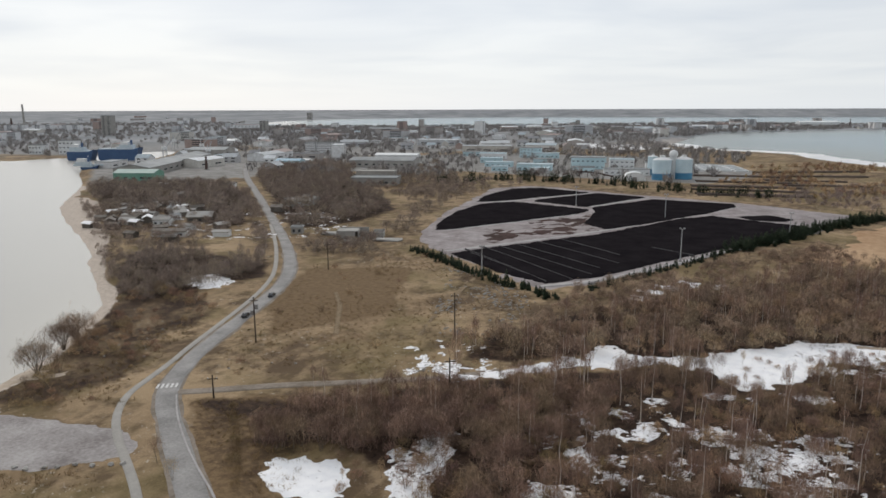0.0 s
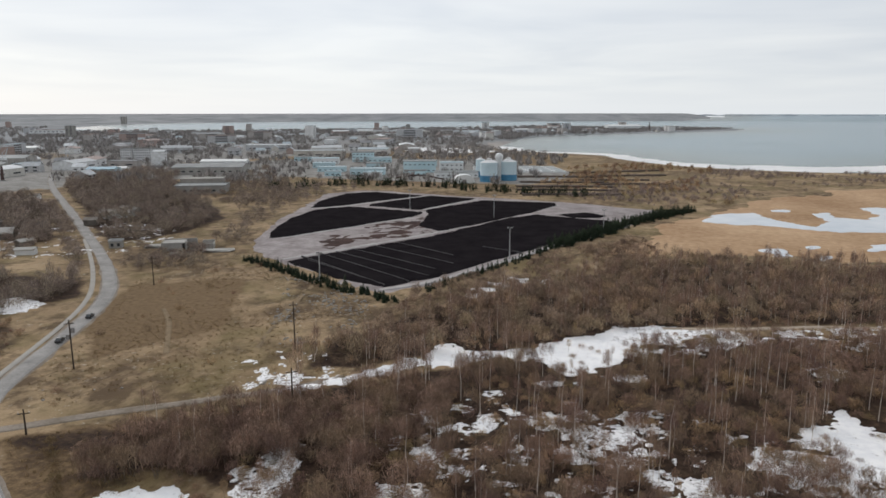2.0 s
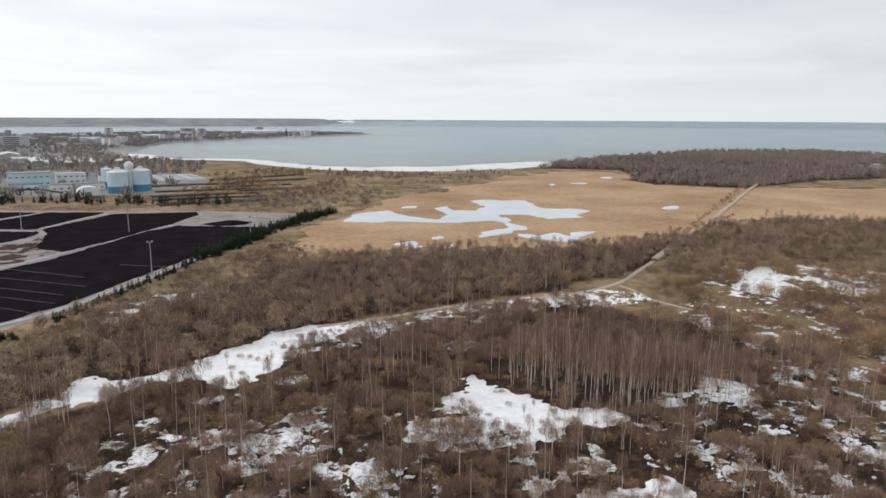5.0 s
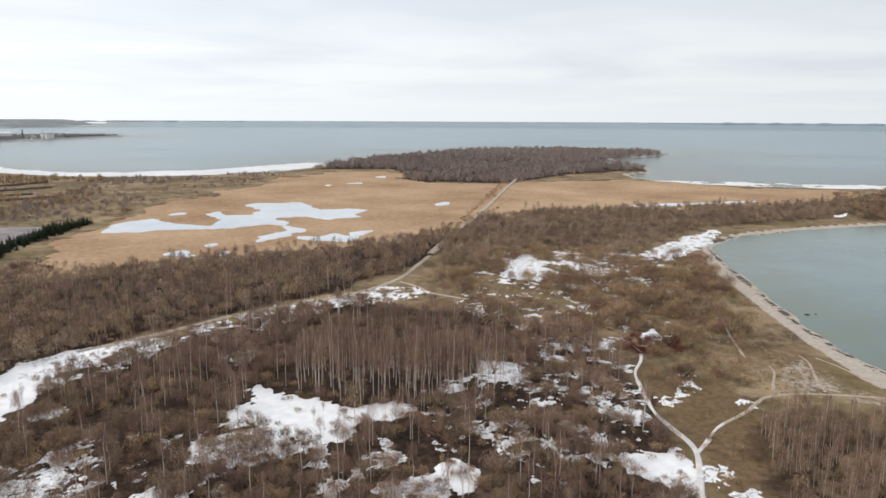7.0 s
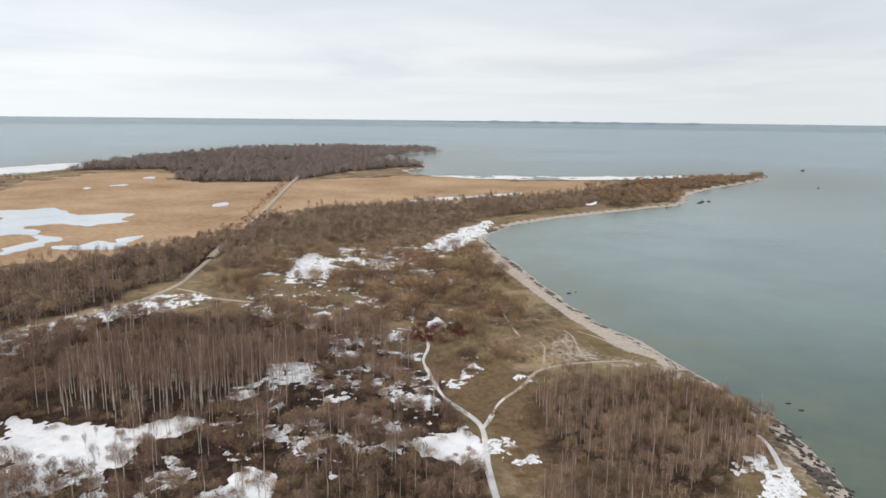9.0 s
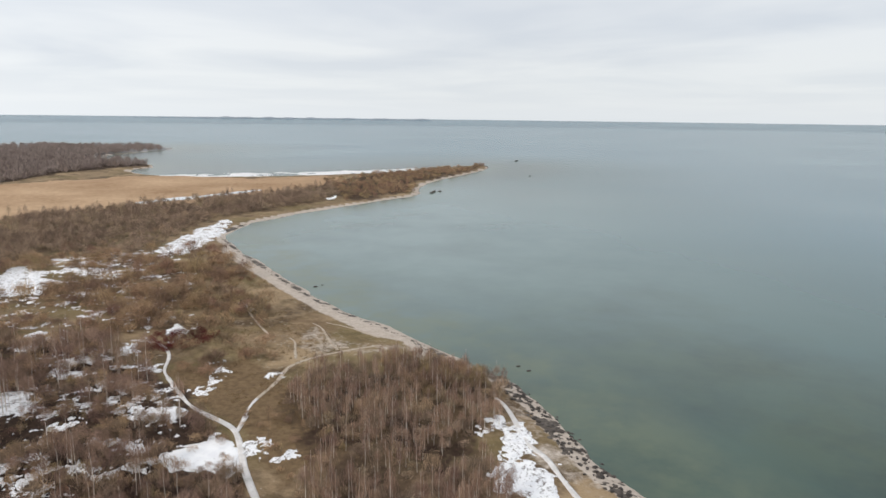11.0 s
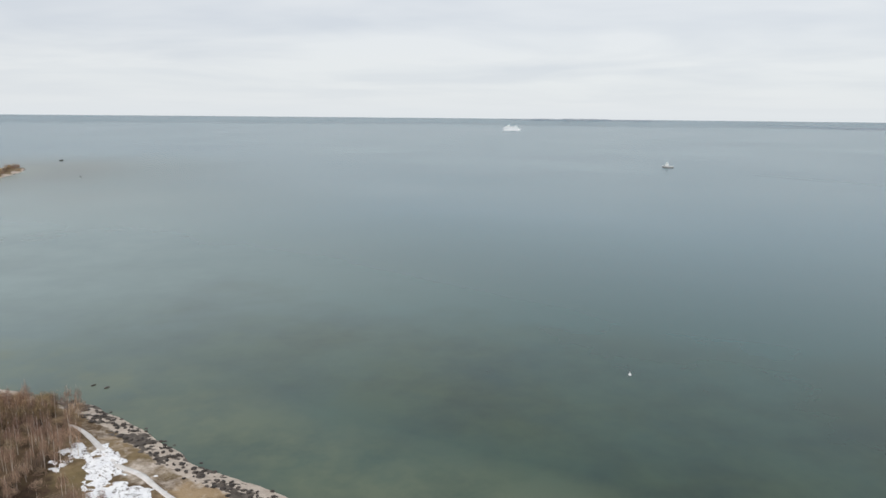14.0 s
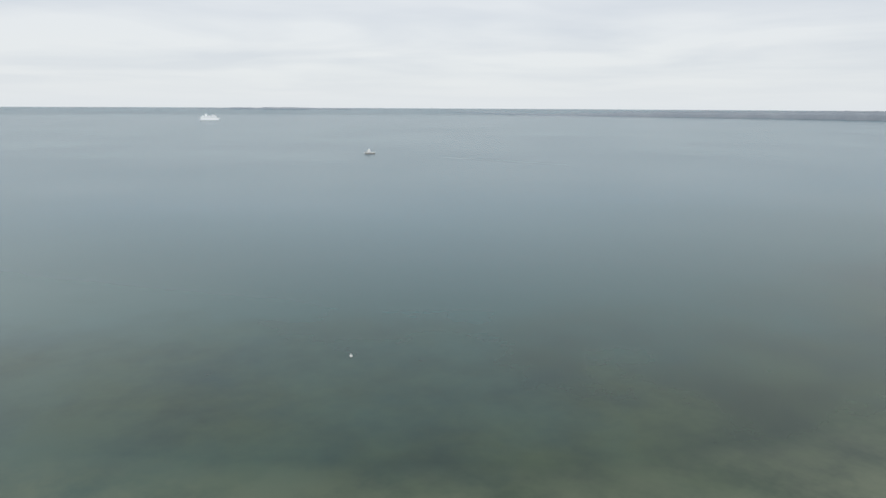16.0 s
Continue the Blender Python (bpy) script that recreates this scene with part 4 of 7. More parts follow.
def bare_tree(seed, h, spread, stems=1, limbs=10, twigs=200, tw=0.04, sides=3, low=0.3, trunk_r=0.08, tl=1.4):
    """Trunk and crown of a leafless tree: stems, ascending limbs, and fine twigs that fill an uneven dome. Two pairs of vertices and triangles."""
    rng = np.random.RandomState(seed)
    tv, tf, cv, cf = [], [], [], []
    mid, root = np.array([0, 0, h * (0.96 + low) / 2]), np.array([0, 0, h * low * 0.5])
    size = np.array([spread, spread, h * (0.96 - low) / 2])
    ph = rng.rand(4) * 6.28
    nseg = 3 if sides > 3 else 2
    for s in range(stems):
        az = 2 * math.pi * (s + rng.rand() * 0.6) / stems
        out = (0.3 + 0.45 * rng.rand()) * spread if stems > 1 else 0.12 * spread
        top = h * (0.97 if stems == 1 else 0.72 + 0.2 * rng.rand())
        foot = np.array([0.1 * math.cos(az), 0.1 * math.sin(az), 0]) * (stems > 1)
        pts = [foot + np.array([math.cos(az) * out * q ** 1.2, math.sin(az) * out * q ** 1.2, -0.3 + (top + 0.3) * q]) + rng.randn(3) * (1, 1, 0) * 0.012 * h * (q > 0) for q in np.linspace(0, 1, nseg + 1)]
        r = trunk_r * (1.0 if stems == 1 else 0.7)
        for k in range(nseg):
            limb(tv, tf, pts[k], pts[k + 1], r * (1 - 0.85 * k / nseg), r * (1 - 0.85 * (k + 1) / nseg), sides)
        for _ in range(limbs // stems):
            q = low + (0.9 - low) * rng.rand()
            i = min(int(q * nseg), nseg - 1)
            o = pts[i] + (pts[i + 1] - pts[i]) * (q * nseg - i)
            u = rng.randn(3)
            u /= np.linalg.norm(u)
            u[2] = abs(u[2])
            limb(cv, cf, o, mid + u * size * 0.8, r * 0.3, r * 0.06, 3)
    for _ in range(twigs):
        u = rng.randn(3)
        u /= np.linalg.norm(u)
        if u[2] < -0.35:
            u[2] = -u[2]
        az = math.atan2(u[1], u[0])
        lobe = 0.86 + 0.16 * math.sin(3 * az + ph[0] + 2 * u[2]) + 0.10 * math.sin(5 * az + ph[1] - 4 * u[2])
        rho = lobe * (0.62 + 0.42 * rng.rand() ** 0.6)
        b = mid + u * size * rho
        d = b - root + rng.randn(3) * (0.3 if stems == 1 else 0.5) * np.linalg.norm(b - root) + (0, 0, (0.25 if stems == 1 else 0.06) * h)
        d /= np.linalg.norm(d)
        a = b - d * tl * (0.6 + 0.8 * rng.rand())
        s = np.cross(d, rng.randn(3))
        s *= tw * (0.7 + 0.6 * rng.rand()) / (np.linalg.norm(s) + 1e-9)
        base = len(cv)
        cv.extend([a - s * 0.5, a + s * 0.5, b])
        cf.append((base, base + 1, base + 2))
    return (np.array(tv), np.array(tf)), (np.array(cv), np.array(cf))


def conifer(seed, h, spread, tiers=9, per=9):
    rng = np.random.RandomState(seed)
    tv, tf, cv, cf = [], [], [], []
    limb(tv, tf, (0, 0, -0.3), (0, 0, h * 0.95), 0.05 * spread, 0.01, 4)
    for k in range(tiers):
        q = 0.06 + 0.92 * k / tiers
        ln = spread * (1 - q) ** 0.8 + 0.1
        for j in range(per):
            a = 2 * math.pi * (j + rng.rand()) / per
            d = np.array([math.cos(a), math.sin(a), 0])
            s = np.array([-math.sin(a), math.cos(a), 0]) * ln * 0.42
            o = np.array([0, 0, h * q + 0.22 * h / tiers * rng.randn()])
            tip = o + d * ln * (0.8 + 0.4 * rng.rand()) - (0, 0, 0.18 * ln)
            mid = o + d * ln * 0.55
            base = len(cv)
            cv.extend([o + (0, 0, 0.25 * h / tiers), mid - s, tip, mid + s])
            cf.extend([(base, base + 1, base + 2), (base, base + 2, base + 3)])
    return (np.array(tv), np.array(tf)), (np.array(cv), np.array(cf))


def clump(seed, h, spread, blades=40, tw=0.05, up=1.2):
    """A low bush or tussock of thin shoots that spring from the ground."""
    rng = np.random.RandomState(seed)
    cv, cf = [], []
    for _ in range(blades):
        a, q = rng.rand() * 2 * math.pi, rng.rand() ** 0.7
        o = np.array([math.cos(a), math.sin(a), 0]) * spread * 0.45 * q
        d = np.array([math.cos(a) * q, math.sin(a) * q, up * (0.6 + rng.rand())]) + rng.randn(3) * 0.35
        d[2] = abs(d[2])
        d /= np.linalg.norm(d)
        e = o + d * h * (0.6 + 0.6 * rng.rand()) * (1.1 - 0.4 * q)
        s = np.cross(d, rng.randn(3))
        s *= tw / (np.linalg.norm(s) + 1e-9)
        base = len(cv)
        cv.extend([o - s * 0.5 - (0, 0, 0.1), o + s * 0.5 - (0, 0, 0.1), e + s * 0.15, e - s * 0.15])
        cf.extend([(base, base + 1, base + 2), (base, base + 2, base + 3)])
    z = (np.zeros((0, 3)), np.zeros((0, 3), int))
    return z, (np.array(cv), np.array(cf))


def row_places(line, gap, spread, seed):
    """Places along a bent line, with some spread to its sides."""
    r = np.random.RandomState(seed)
    p = np.asarray(line, float)
    seg = np.hypot(*np.diff(p, axis=0).T)
    run = np.concatenate([[0], np.cumsum(seg)])
    t = np.arange(0, run[-1], gap) + r.uniform(-0.4, 0.4, int(np.ceil(run[-1] / gap))) * gap
    return np.interp(t, run, p[:, 0]) + r.randn(len(t)) * spread, np.interp(t, run, p[:, 1]) + r.randn(len(t)) * spread


def scatter(outline, gap, seed, thin=0.0, size=18.0, keep_off=()):
    """Places inside an outline on a jittered lattice; thin: how much of it clearings take, in patches."""
    rng = np.random.RandomState(seed)
    p = np.asarray(outline, float)
    lo, hi = p.min(0), p.max(0)
    x, y = np.meshgrid(np.arange(lo[0], hi[0], gap), np.arange(lo[1], hi[1], gap), indexing="ij")
    x, y = x.ravel() + rng.uniform(-0.55, 0.55, x.size) * gap, y.ravel() + rng.uniform(-0.55, 0.55, y.size) * gap
    ok = depth_in(x, y, p) + 2.0 * waves(x, y, 9, seed) > 0
    ok &= depth_in(x, y, LAND) > 3.5
    if thin:
        n = waves(x, y, size, seed + 7, 3)
        ok &= n > np.quantile(n, thin) + rng.uniform(-0.25, 0.25, len(x))
    for line, wide, closed in keep_off:
        d = depth_in(x, y, line) if closed else -line_distance(x, y, line, False)
        ok &= d < -wide
    return x[ok], y[ok]


def grown(name, kinds, x, y, seed, label, category, mats, lo=0.75, hi=1.25, group=""):
    """Many plants joined into one cover: each takes one of the kinds, a turn, a size and a tone."""
    rng = np.random.RandomState(seed)
    pick, turn, size, tone = rng.randint(len(kinds), size=len(x)), rng.rand(len(x)) * 2 * math.pi, rng.uniform(lo, hi, len(x)) * (1 + 0.22 * waves(x, y, 26, seed + 3)), (0.5 + 0.5 * waves(x, y, 16, seed + 5) + 0.3 * rng.rand(len(x))) % 1.0
    z = height(x, y)
    vs, fs, ms, ts, n0 = [], [], [], [], 0
    for k, parts in enumerate(kinds):
        w = np.where(pick == k)[0]
        if not len(w):
            continue
        c, s = np.cos(turn[w])[:, None] * size[w][:, None], np.sin(turn[w])[:, None] * size[w][:, None]
        for mi, (v, f) in enumerate(parts):
            if not len(v):
                continue
            px = c * v[:, 0] - s * v[:, 1] + x[w][:, None]
            py = s * v[:, 0] + c * v[:, 1] + y[w][:, None]
            pz = size[w][:, None] * v[:, 2] + z[w][:, None]
            vs.append(np.stack([px, py, pz], -1).reshape(-1, 3))
            fs.append((f[None] + (np.arange(len(w)) * len(v))[:, None, None]).reshape(-1, 3) + n0)
            ms.append(np.full(len(w) * len(f), mi))
            ts.append(np.repeat(tone[w], len(v)))
            n0 += len(w) * len(v)
    me = mesh_from(name, np.concatenate(vs), np.concatenate(fs), mats[0], {"tone": np.concatenate(ts)}, shade=False)
    me.materials.append(mats[1])
    me.polygons.foreach_set("material_index", np.concatenate(ms).astype(np.int32))
    return tagged(new(name, me), label, category, group, "stuff")


def single_plants(name, kinds, places, seed, label, category, group, mats, lo=0.8, hi=1.2):
    """Plants as things of their own: a root with trunk and crown; alike ones share their meshes."""
    rng = np.random.RandomState(seed)
    roots = []
    for (tv, tf), (cv, cf) in kinds:
        root = tagged(new(name), label, category, group)
        pieces = [("trunk", tv, tf, mats[0]), ("crown", cv, cf, mats[1])] if len(tv) else [("foliage", cv, cf, mats[1])]
        for part_name, v, f, mat in pieces:
            new(part_name, mesh_from(part_name, v, f, mat, shade=False)).parent = root
        roots.append(root)
    used = set()
    for px, py, pz in places:
        k = rng.randint(len(roots))
        m = pose(px, py, pz, 0, 0, rng.rand() * 360) @ Matrix.Diagonal((*[rng.uniform(lo, hi)] * 3, 1))
        if k in used:
            ob = copy_thing(roots[k], pose(0, 0, 0))
        else:
            ob = roots[k]
            used.add(k)
        ob.matrix_basis = m


# kinds: tall birch, many-stemmed alder and willow, young birch, bushes; finer near, coarser far
BIRCH = [bare_tree(s, 10.0 + s % 3, 1.5, 1, 8, 210, 0.034, 4, 0.42, 0.085, 1.5) for s in range(1, 6)]
ALDER = [bare_tree(s, 4.4 + s % 3, 2.2 + 0.2 * (s % 3), 5, 10, 300, 0.058, 3, 0.08, 0.06, 1.4) for s in range(11, 17)]
YOUNG = [bare_tree(s, 5.6 + s % 2, 1.0, 1, 6, 130, 0.04, 3, 0.25, 0.065, 1.3) for s in range(21, 26)]
SHRUB = [bare_tree(s, 2.1 + 0.3 * (s % 2), 1.6 + 0.3 * (s % 3), 4, 4, 210, 0.056, 3, 0.0, 0.04, 0.9) for s in range(31, 36)]
MID_BIRCH = [bare_tree(s, 8.5 + s % 3, 1.6, 1, 3, 90, 0.075, 3, 0.35, 0.09, 2.0) for s in range(41, 45)]
MID_ALDER = [bare_tree(s, 4.4 + s % 4, 2.7 + 0.3 * (s % 3), 3, 3, 190, 0.135, 3, 0.04, 0.09, 1.25) for s in range(51, 57)]
FAR_TREE = [bare_tree(s, 6.5 + s % 3, 4.2, 1, 0, 60, 0.36, 3, 0.05, 0.14, 3.2) for s in range(61, 66)]
FAR_SMALL = [bare_tree(s, 6.0 + s % 3, 4.0, 1, 0, 30, 0.8, 3, 0.05, 0.2, 3.4) for s in range(71, 75)]
BUSH = [clump(s, 1.6, 1.8, 60, 0.035) for s in range(81, 85)]
TUSSOCK = [clump(s, 0.55, 0.9, 16, 0.06, 0.7) for s in range(91, 95)]
SPRUCE = [conifer(s, 3.4 + 0.5 * (s % 3), 1.3, 8, 8) for s in range(101, 105)]

GROVE = [(40, 134), (50, 123), (61, 113), (76, 106), (90, 115), (86, 126), (70, 138), (50, 146)]
DRIFTS = [(rounded(line), -0.5, True) for line, cov in SNOW if cov is None]
HALF_DRIFTS = [(rounded(line), -1.5, True) for line, cov in SNOW if cov is not None and cov >= 0.6]
LINES = [(ROAD, 4.5, False), ([(-113, 83), (-102, 90), (-93, 97), (-83, 104), (-70, 115), (-56, 130), (-40, 146)], 4.2, False),
         ([(74, 50), (83, 60), (91, 68), (96, 76), (100, 87), (110, 101), (123, 110), (127, 119)], 2.0, False), ([(126, 31), (112, 23), (104, 17), (92, 9), (80, 0)], 2.0, False),
         ([(77, 198), (93, 203), (109, 212), (123, 227), (139, 244), (177, 287), (275, 394), (398, 534)], 2.2, False), ([(-118, 79), (-129, 100), (-142, 126), (-157, 155), (-198, 203), (-240, 243)], 3.0, False),
         ([(108, 188), (109, 200), (93, 203), (77, 198), (52, 197), (24, 186), (5, 181), (-20, 158)], 2.5, False)]
OFF = DRIFTS + LINES
LAWN_OFF = [(z, 0.0, True) for z in LAWNS]

gx1, gy1 = scatter(GROVE, 2.55, 201, 0.0, keep_off=DRIFTS)
nx1, ny1 = scatter(WOODS["near"], 2.5, 202, 0.2, 11, OFF + LAWN_OFF + [(GROVE, 0.5, True)])
sx1, sy1 = scatter(WOODS["shore"], 1.75, 203, 0.15, 9, LINES)
rng_w = np.random.RandomState(77)
kind_n = rng_w.rand(len(nx1))
near_birch, near_alder, near_shrub = kind_n < 0.2, (kind_n >= 0.2) & (kind_n < 0.6), kind_n >= 0.6


def split_near(x, y, count):
    """The places nearest to the middle of the plan, and the rest."""
    order = np.argsort(np.hypot(x, y))
    return order[:count], order[count:]


def plant(name, kinds, x, y, count, seed, label, stuff_label, group, mats, lo, hi):
    a, b = split_near(x, y, count)
    z = height(x[a], y[a])
    single_plants(name, kinds, list(zip(x[a], y[a], z)), seed, label, "tree" if "shrub" not in name else "shrub", group, mats, lo, hi)
    if len(b):
        grown(name + "_thicket", kinds, x[b], y[b], seed + 1, stuff_label, "wood", mats, lo, hi)


plant("birch_tree", BIRCH, gx1, gy1, 90, 301, "tall leafless birch with a pale slender trunk", "leafless birch grove with pale trunks", "birches of the grove", (M_BIRCH, M_TWIG_BIRCH), 0.85, 1.15)
plant("wood_birch", BIRCH, nx1[near_birch], ny1[near_birch], 60, 303, "leafless pale-stemmed birch in mixed scrub", "leafless pale birches in the wood", "birches in the scrub wood", (M_BIRCH, M_TWIG_BIRCH), 0.55, 0.9)
plant("alder_tree", ALDER, nx1[near_alder], ny1[near_alder], 90, 305, "leafless many-stemmed brown tree", "thicket of leafless brown trees", "bare brown trees of the wood", (M_BARK, M_TWIG_DARK), 0.6, 1.05)
plant("bare_shrub", SHRUB, nx1[near_shrub], ny1[near_shrub], 40, 307, "leafless brown shrub on leaf litter", "leafless brown shrubs on leaf litter", "bare shrubs of the wood", (M_BARK, M_TWIG), 0.7, 1.3)
shore_kind = rng_w.rand(len(sx1))
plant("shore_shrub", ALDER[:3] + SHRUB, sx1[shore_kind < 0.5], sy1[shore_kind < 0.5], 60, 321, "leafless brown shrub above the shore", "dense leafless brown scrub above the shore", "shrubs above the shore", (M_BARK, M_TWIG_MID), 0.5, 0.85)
plant("young_birch", YOUNG, sx1[shore_kind >= 0.5], sy1[shore_kind >= 0.5], 60, 309, "slender leafless young birch above the shore", "dense young leafless birches above the shore", "young birches above the shore", (M_BIRCH, M_TWIG_BIRCH), 0.65, 1.2)

mx1, my1 = scatter(WOODS["middle"], 2.8, 204, 0.06, 20, OFF)
kind_m = rng_w.rand(len(mx1))
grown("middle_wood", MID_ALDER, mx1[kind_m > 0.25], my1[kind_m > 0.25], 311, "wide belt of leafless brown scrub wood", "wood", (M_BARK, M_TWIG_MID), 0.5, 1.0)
grown("middle_birches", MID_BIRCH, mx1[kind_m <= 0.25], my1[kind_m <= 0.25], 312, "leafless pale birches in the belt of wood", "wood", (M_BIRCH, M_TWIG_BIRCH), 0.55, 0.9)
ex1, ey1 = scatter(WOODS["east"], 3.0, 205, 0.12, 24, OFF + HALF_DRIFTS)
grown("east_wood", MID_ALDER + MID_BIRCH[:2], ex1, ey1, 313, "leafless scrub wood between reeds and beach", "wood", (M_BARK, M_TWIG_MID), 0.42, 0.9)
ex2, ey2 = scatter(WOODS["spit"], 4.4, 212, 0.2, 30, OFF)
grown("spit_scrub", MID_ALDER, ex2, ey2, 320, "low red-brown scrub on the narrow spit", "scrub", (M_BARK, M_TWIG), 0.45, 0.85)
bx1, by1 = scatter(WOODS["scrub"], 2.6, 206, 0.52, 10, OFF + HALF_DRIFTS)
grown("scrub", SHRUB + ALDER[:2], bx1, by1, 314, "low leafless scrub on dry grass", "scrub", (M_BARK, M_TWIG), 0.6, 1.45)
for k, (zone, gap, bare, kinds, lo, hi, text) in enumerate((
        ("west", 3.0, 0.06, MID_ALDER + MID_BIRCH[:2], 0.5, 0.95, "leafless grey-brown wood before the harbour"), ("harbour", 4.6, 0.08, MID_ALDER, 0.8, 1.4, "leafless grey-brown wood behind the sheds"),
        ("sheds", 5.2, 0.2, MID_ALDER[:4], 0.4, 0.95, "leafless bushes and trees between old sheds"), ("town", 5.0, 0.12, MID_ALDER, 0.75, 1.3, "leafless grey-brown wood beside the town road"),
        ("verge", 4.2, 0.3, MID_ALDER[:4], 0.45, 0.9, "leafless bushes and trees by the gravel yard"), ("line", 6.5, 0.35, MID_ALDER, 0.5, 1.1, "leafless trees along the power line"),
        ("bank", 3.6, 0.12, MID_ALDER[:3], 0.35, 0.75, "leafless bushes on the harbour bank"), ("road", 3.8, 0.3, MID_ALDER[:4], 0.5, 1.0, "leafless trees beside the road"),
        ("yard", 6.0, 0.4, MID_ALDER[:3], 0.6, 1.0, "leafless trees before the works"))):
    zx, zy = scatter(WOODS[zone], gap, 240 + k, bare, 26, LINES)
    grown(zone + "_wood", kinds, zx, zy, 340 + k, text, "wood", (M_BARK, M_TWIG_WEST), lo, hi)
cx2, cy2 = scatter(WOODS["thick"], 1.9, 214, 0.05, 10, LINES + DRIFTS)
grown("road_thicket", ALDER + YOUNG[:2], cx2, cy2, 325, "dense dark leafless thicket near the junction", "thicket", (M_BARK, M_TWIG_DARK), 0.6, 1.05)
cx3, cy3 = scatter(WOODS["hedge_scrub"], 3.0, 215, 0.35, 16, LINES)
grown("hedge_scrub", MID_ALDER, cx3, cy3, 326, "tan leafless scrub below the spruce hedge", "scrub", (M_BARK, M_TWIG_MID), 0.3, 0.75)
cx1, cy1 = scatter(WOODS["corner"], 2.3, 213, 0.15, 10, LINES + DRIFTS)
grown("corner_thicket", ALDER + SHRUB, cx1, cy1, 324, "dark leafless thicket beside the side road", "thicket", (M_BARK, M_TWIG_DARK), 0.6, 1.1)
hx1, hy1 = scatter(WOODS["headland"], 8.5, 209, 0.06, 60)
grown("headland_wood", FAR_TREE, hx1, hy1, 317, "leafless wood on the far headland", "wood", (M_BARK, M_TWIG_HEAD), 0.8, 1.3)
kx2, ky2 = scatter(WOODS["lower_bank"], 2.6, 210, 0.42, 10, LINES)
grown("bank_scrub", SHRUB + ALDER[:1], kx2, ky2, 318, "leafless scrub on the harbour bank", "scrub", (M_BARK, M_TWIG), 0.4, 1.0)
drift_x, drift_y = scatter([(-80, 110), (-60, 64), (100, 50), (110, 200), (20, 196), (-50, 156)], 3.6, 211, 0.3, 9, LINES)
grown("drift_shoots", SHRUB + YOUNG[:2], drift_x, drift_y, 319, "bare shoots that poke out of the snow", "scrub", (M_BARK, M_TWIG), 0.4, 0.8)


for k, (line, gap, lo, hi) in enumerate((([(170, 286), (208, 326), (268, 396), (384, 528)], 4.0, 0.3, 0.6), ([(182, 282), (222, 322), (250, 356)], 5.0, 0.25, 0.5))):
    kx, ky = row_places(line, gap, 1.6, 60 + k)
    grown("track_bushes", MID_ALDER, kx, ky, 322 + k, "dark bare bushes along the reed track", "bushes", (M_BARK, M_TWIG), lo, hi)


# ---- helpers for built things ----
def part(name, bm, mat, parent, label="", smooth_it=False):
    """One mesh object from a bmesh, under a thing or a part."""
    me = bpy.data.meshes.new(name)
    bm.normal_update()
    bm.to_mesh(me)
    bm.free()
    if smooth_it:
        me.polygons.foreach_set("use_smooth", np.ones(len(me.polygons), bool))
    me.materials.append(mat)
    ob = new(name, me)
    ob.parent = parent
    if label:
        ob["label"] = label
    return ob


def box(x0, x1, y0, y1, z0, z1, bm=None, bevel=0.0):
    bm = bm or bmesh.new()
    r = bmesh.ops.create_cube(bm, size=1.0, matrix=Matrix.Translation(((x0 + x1) / 2, (y0 + y1) / 2, (z0 + z1) / 2)) @ Matrix.Diagonal((x1 - x0, y1 - y0, z1 - z0, 1)))
    if bevel:
        edges = list({e for v in r["verts"] for e in v.link_edges})
        bmesh.ops.bevel(bm, geom=edges, offset=bevel, segments=1, affect="EDGES")
    return bm


def tube(r0, r1, z0, z1, n=16, at=(0, 0), bm=None):
    bm = bm or bmesh.new()
    bmesh.ops.create_cone(bm, cap_ends=True, segments=n, radius1=r0, radius2=r1, depth=z1 - z0, matrix=Matrix.Translation((at[0], at[1], (z0 + z1) / 2)))
    return bm


def beam(a, b, r, bm=None, n=6):
    bm = bm or bmesh.new()
    a, b = Vector(a), Vector(b)
    m = Matrix.Translation((a + b) / 2) @ (b - a).to_track_quat("Z", "Y").to_matrix().to_4x4()
    bmesh.ops.create_cone(bm, cap_ends=True, segments=n, radius1=r, radius2=r, depth=(b - a).length, matrix=m)
    return bm


def prism(profile, y0, y1, bm=None):
    """A profile in x and z, drawn out along y."""
    bm = bm or bmesh.new()
    a = [bm.verts.new((x, y0, z)) for x, z in profile]
    b = [bm.verts.new((x, y1, z)) for x, z in profile]
    bm.faces.new(a)
    bm.faces.new(b[::-1])
    for k in range(len(a)):
        n = (k + 1) % len(a)
        bm.faces.new((a[n], a[k], b[k], b[n]))
    return bm


def ground_at(x, y):
    return float(height(np.array([float(x)]), np.array([float(y)]))[0])


# ---- materials of built things ----
def wall_paint(name, tones):
    m = Mat(name, 0.85, 0.2)
    nd = m.n.new("ShaderNodeValToRGB")
    nd.color_ramp.interpolation = "CONSTANT"
    nd.color_ramp.elements[0].color = (*tones[0], 1)
    nd.color_ramp.elements[1].position, nd.color_ramp.elements[1].color = 1 / len(tones), (*tones[1], 1)
    for k, c in enumerate(tones[2:]):
        nd.color_ramp.elements.new((k + 2) / len(tones)).color = (*c, 1)
    m.l.new(m.random(), nd.inputs[0])
    dirt = m.mix(m.step(m.noise(0.4, 4), 0.35, 0.7), (0.78, 0.77, 0.75), (1, 1, 1))
    m.color(m.mix(1.0, nd.outputs[0], dirt, "MULTIPLY"))
    return m.m


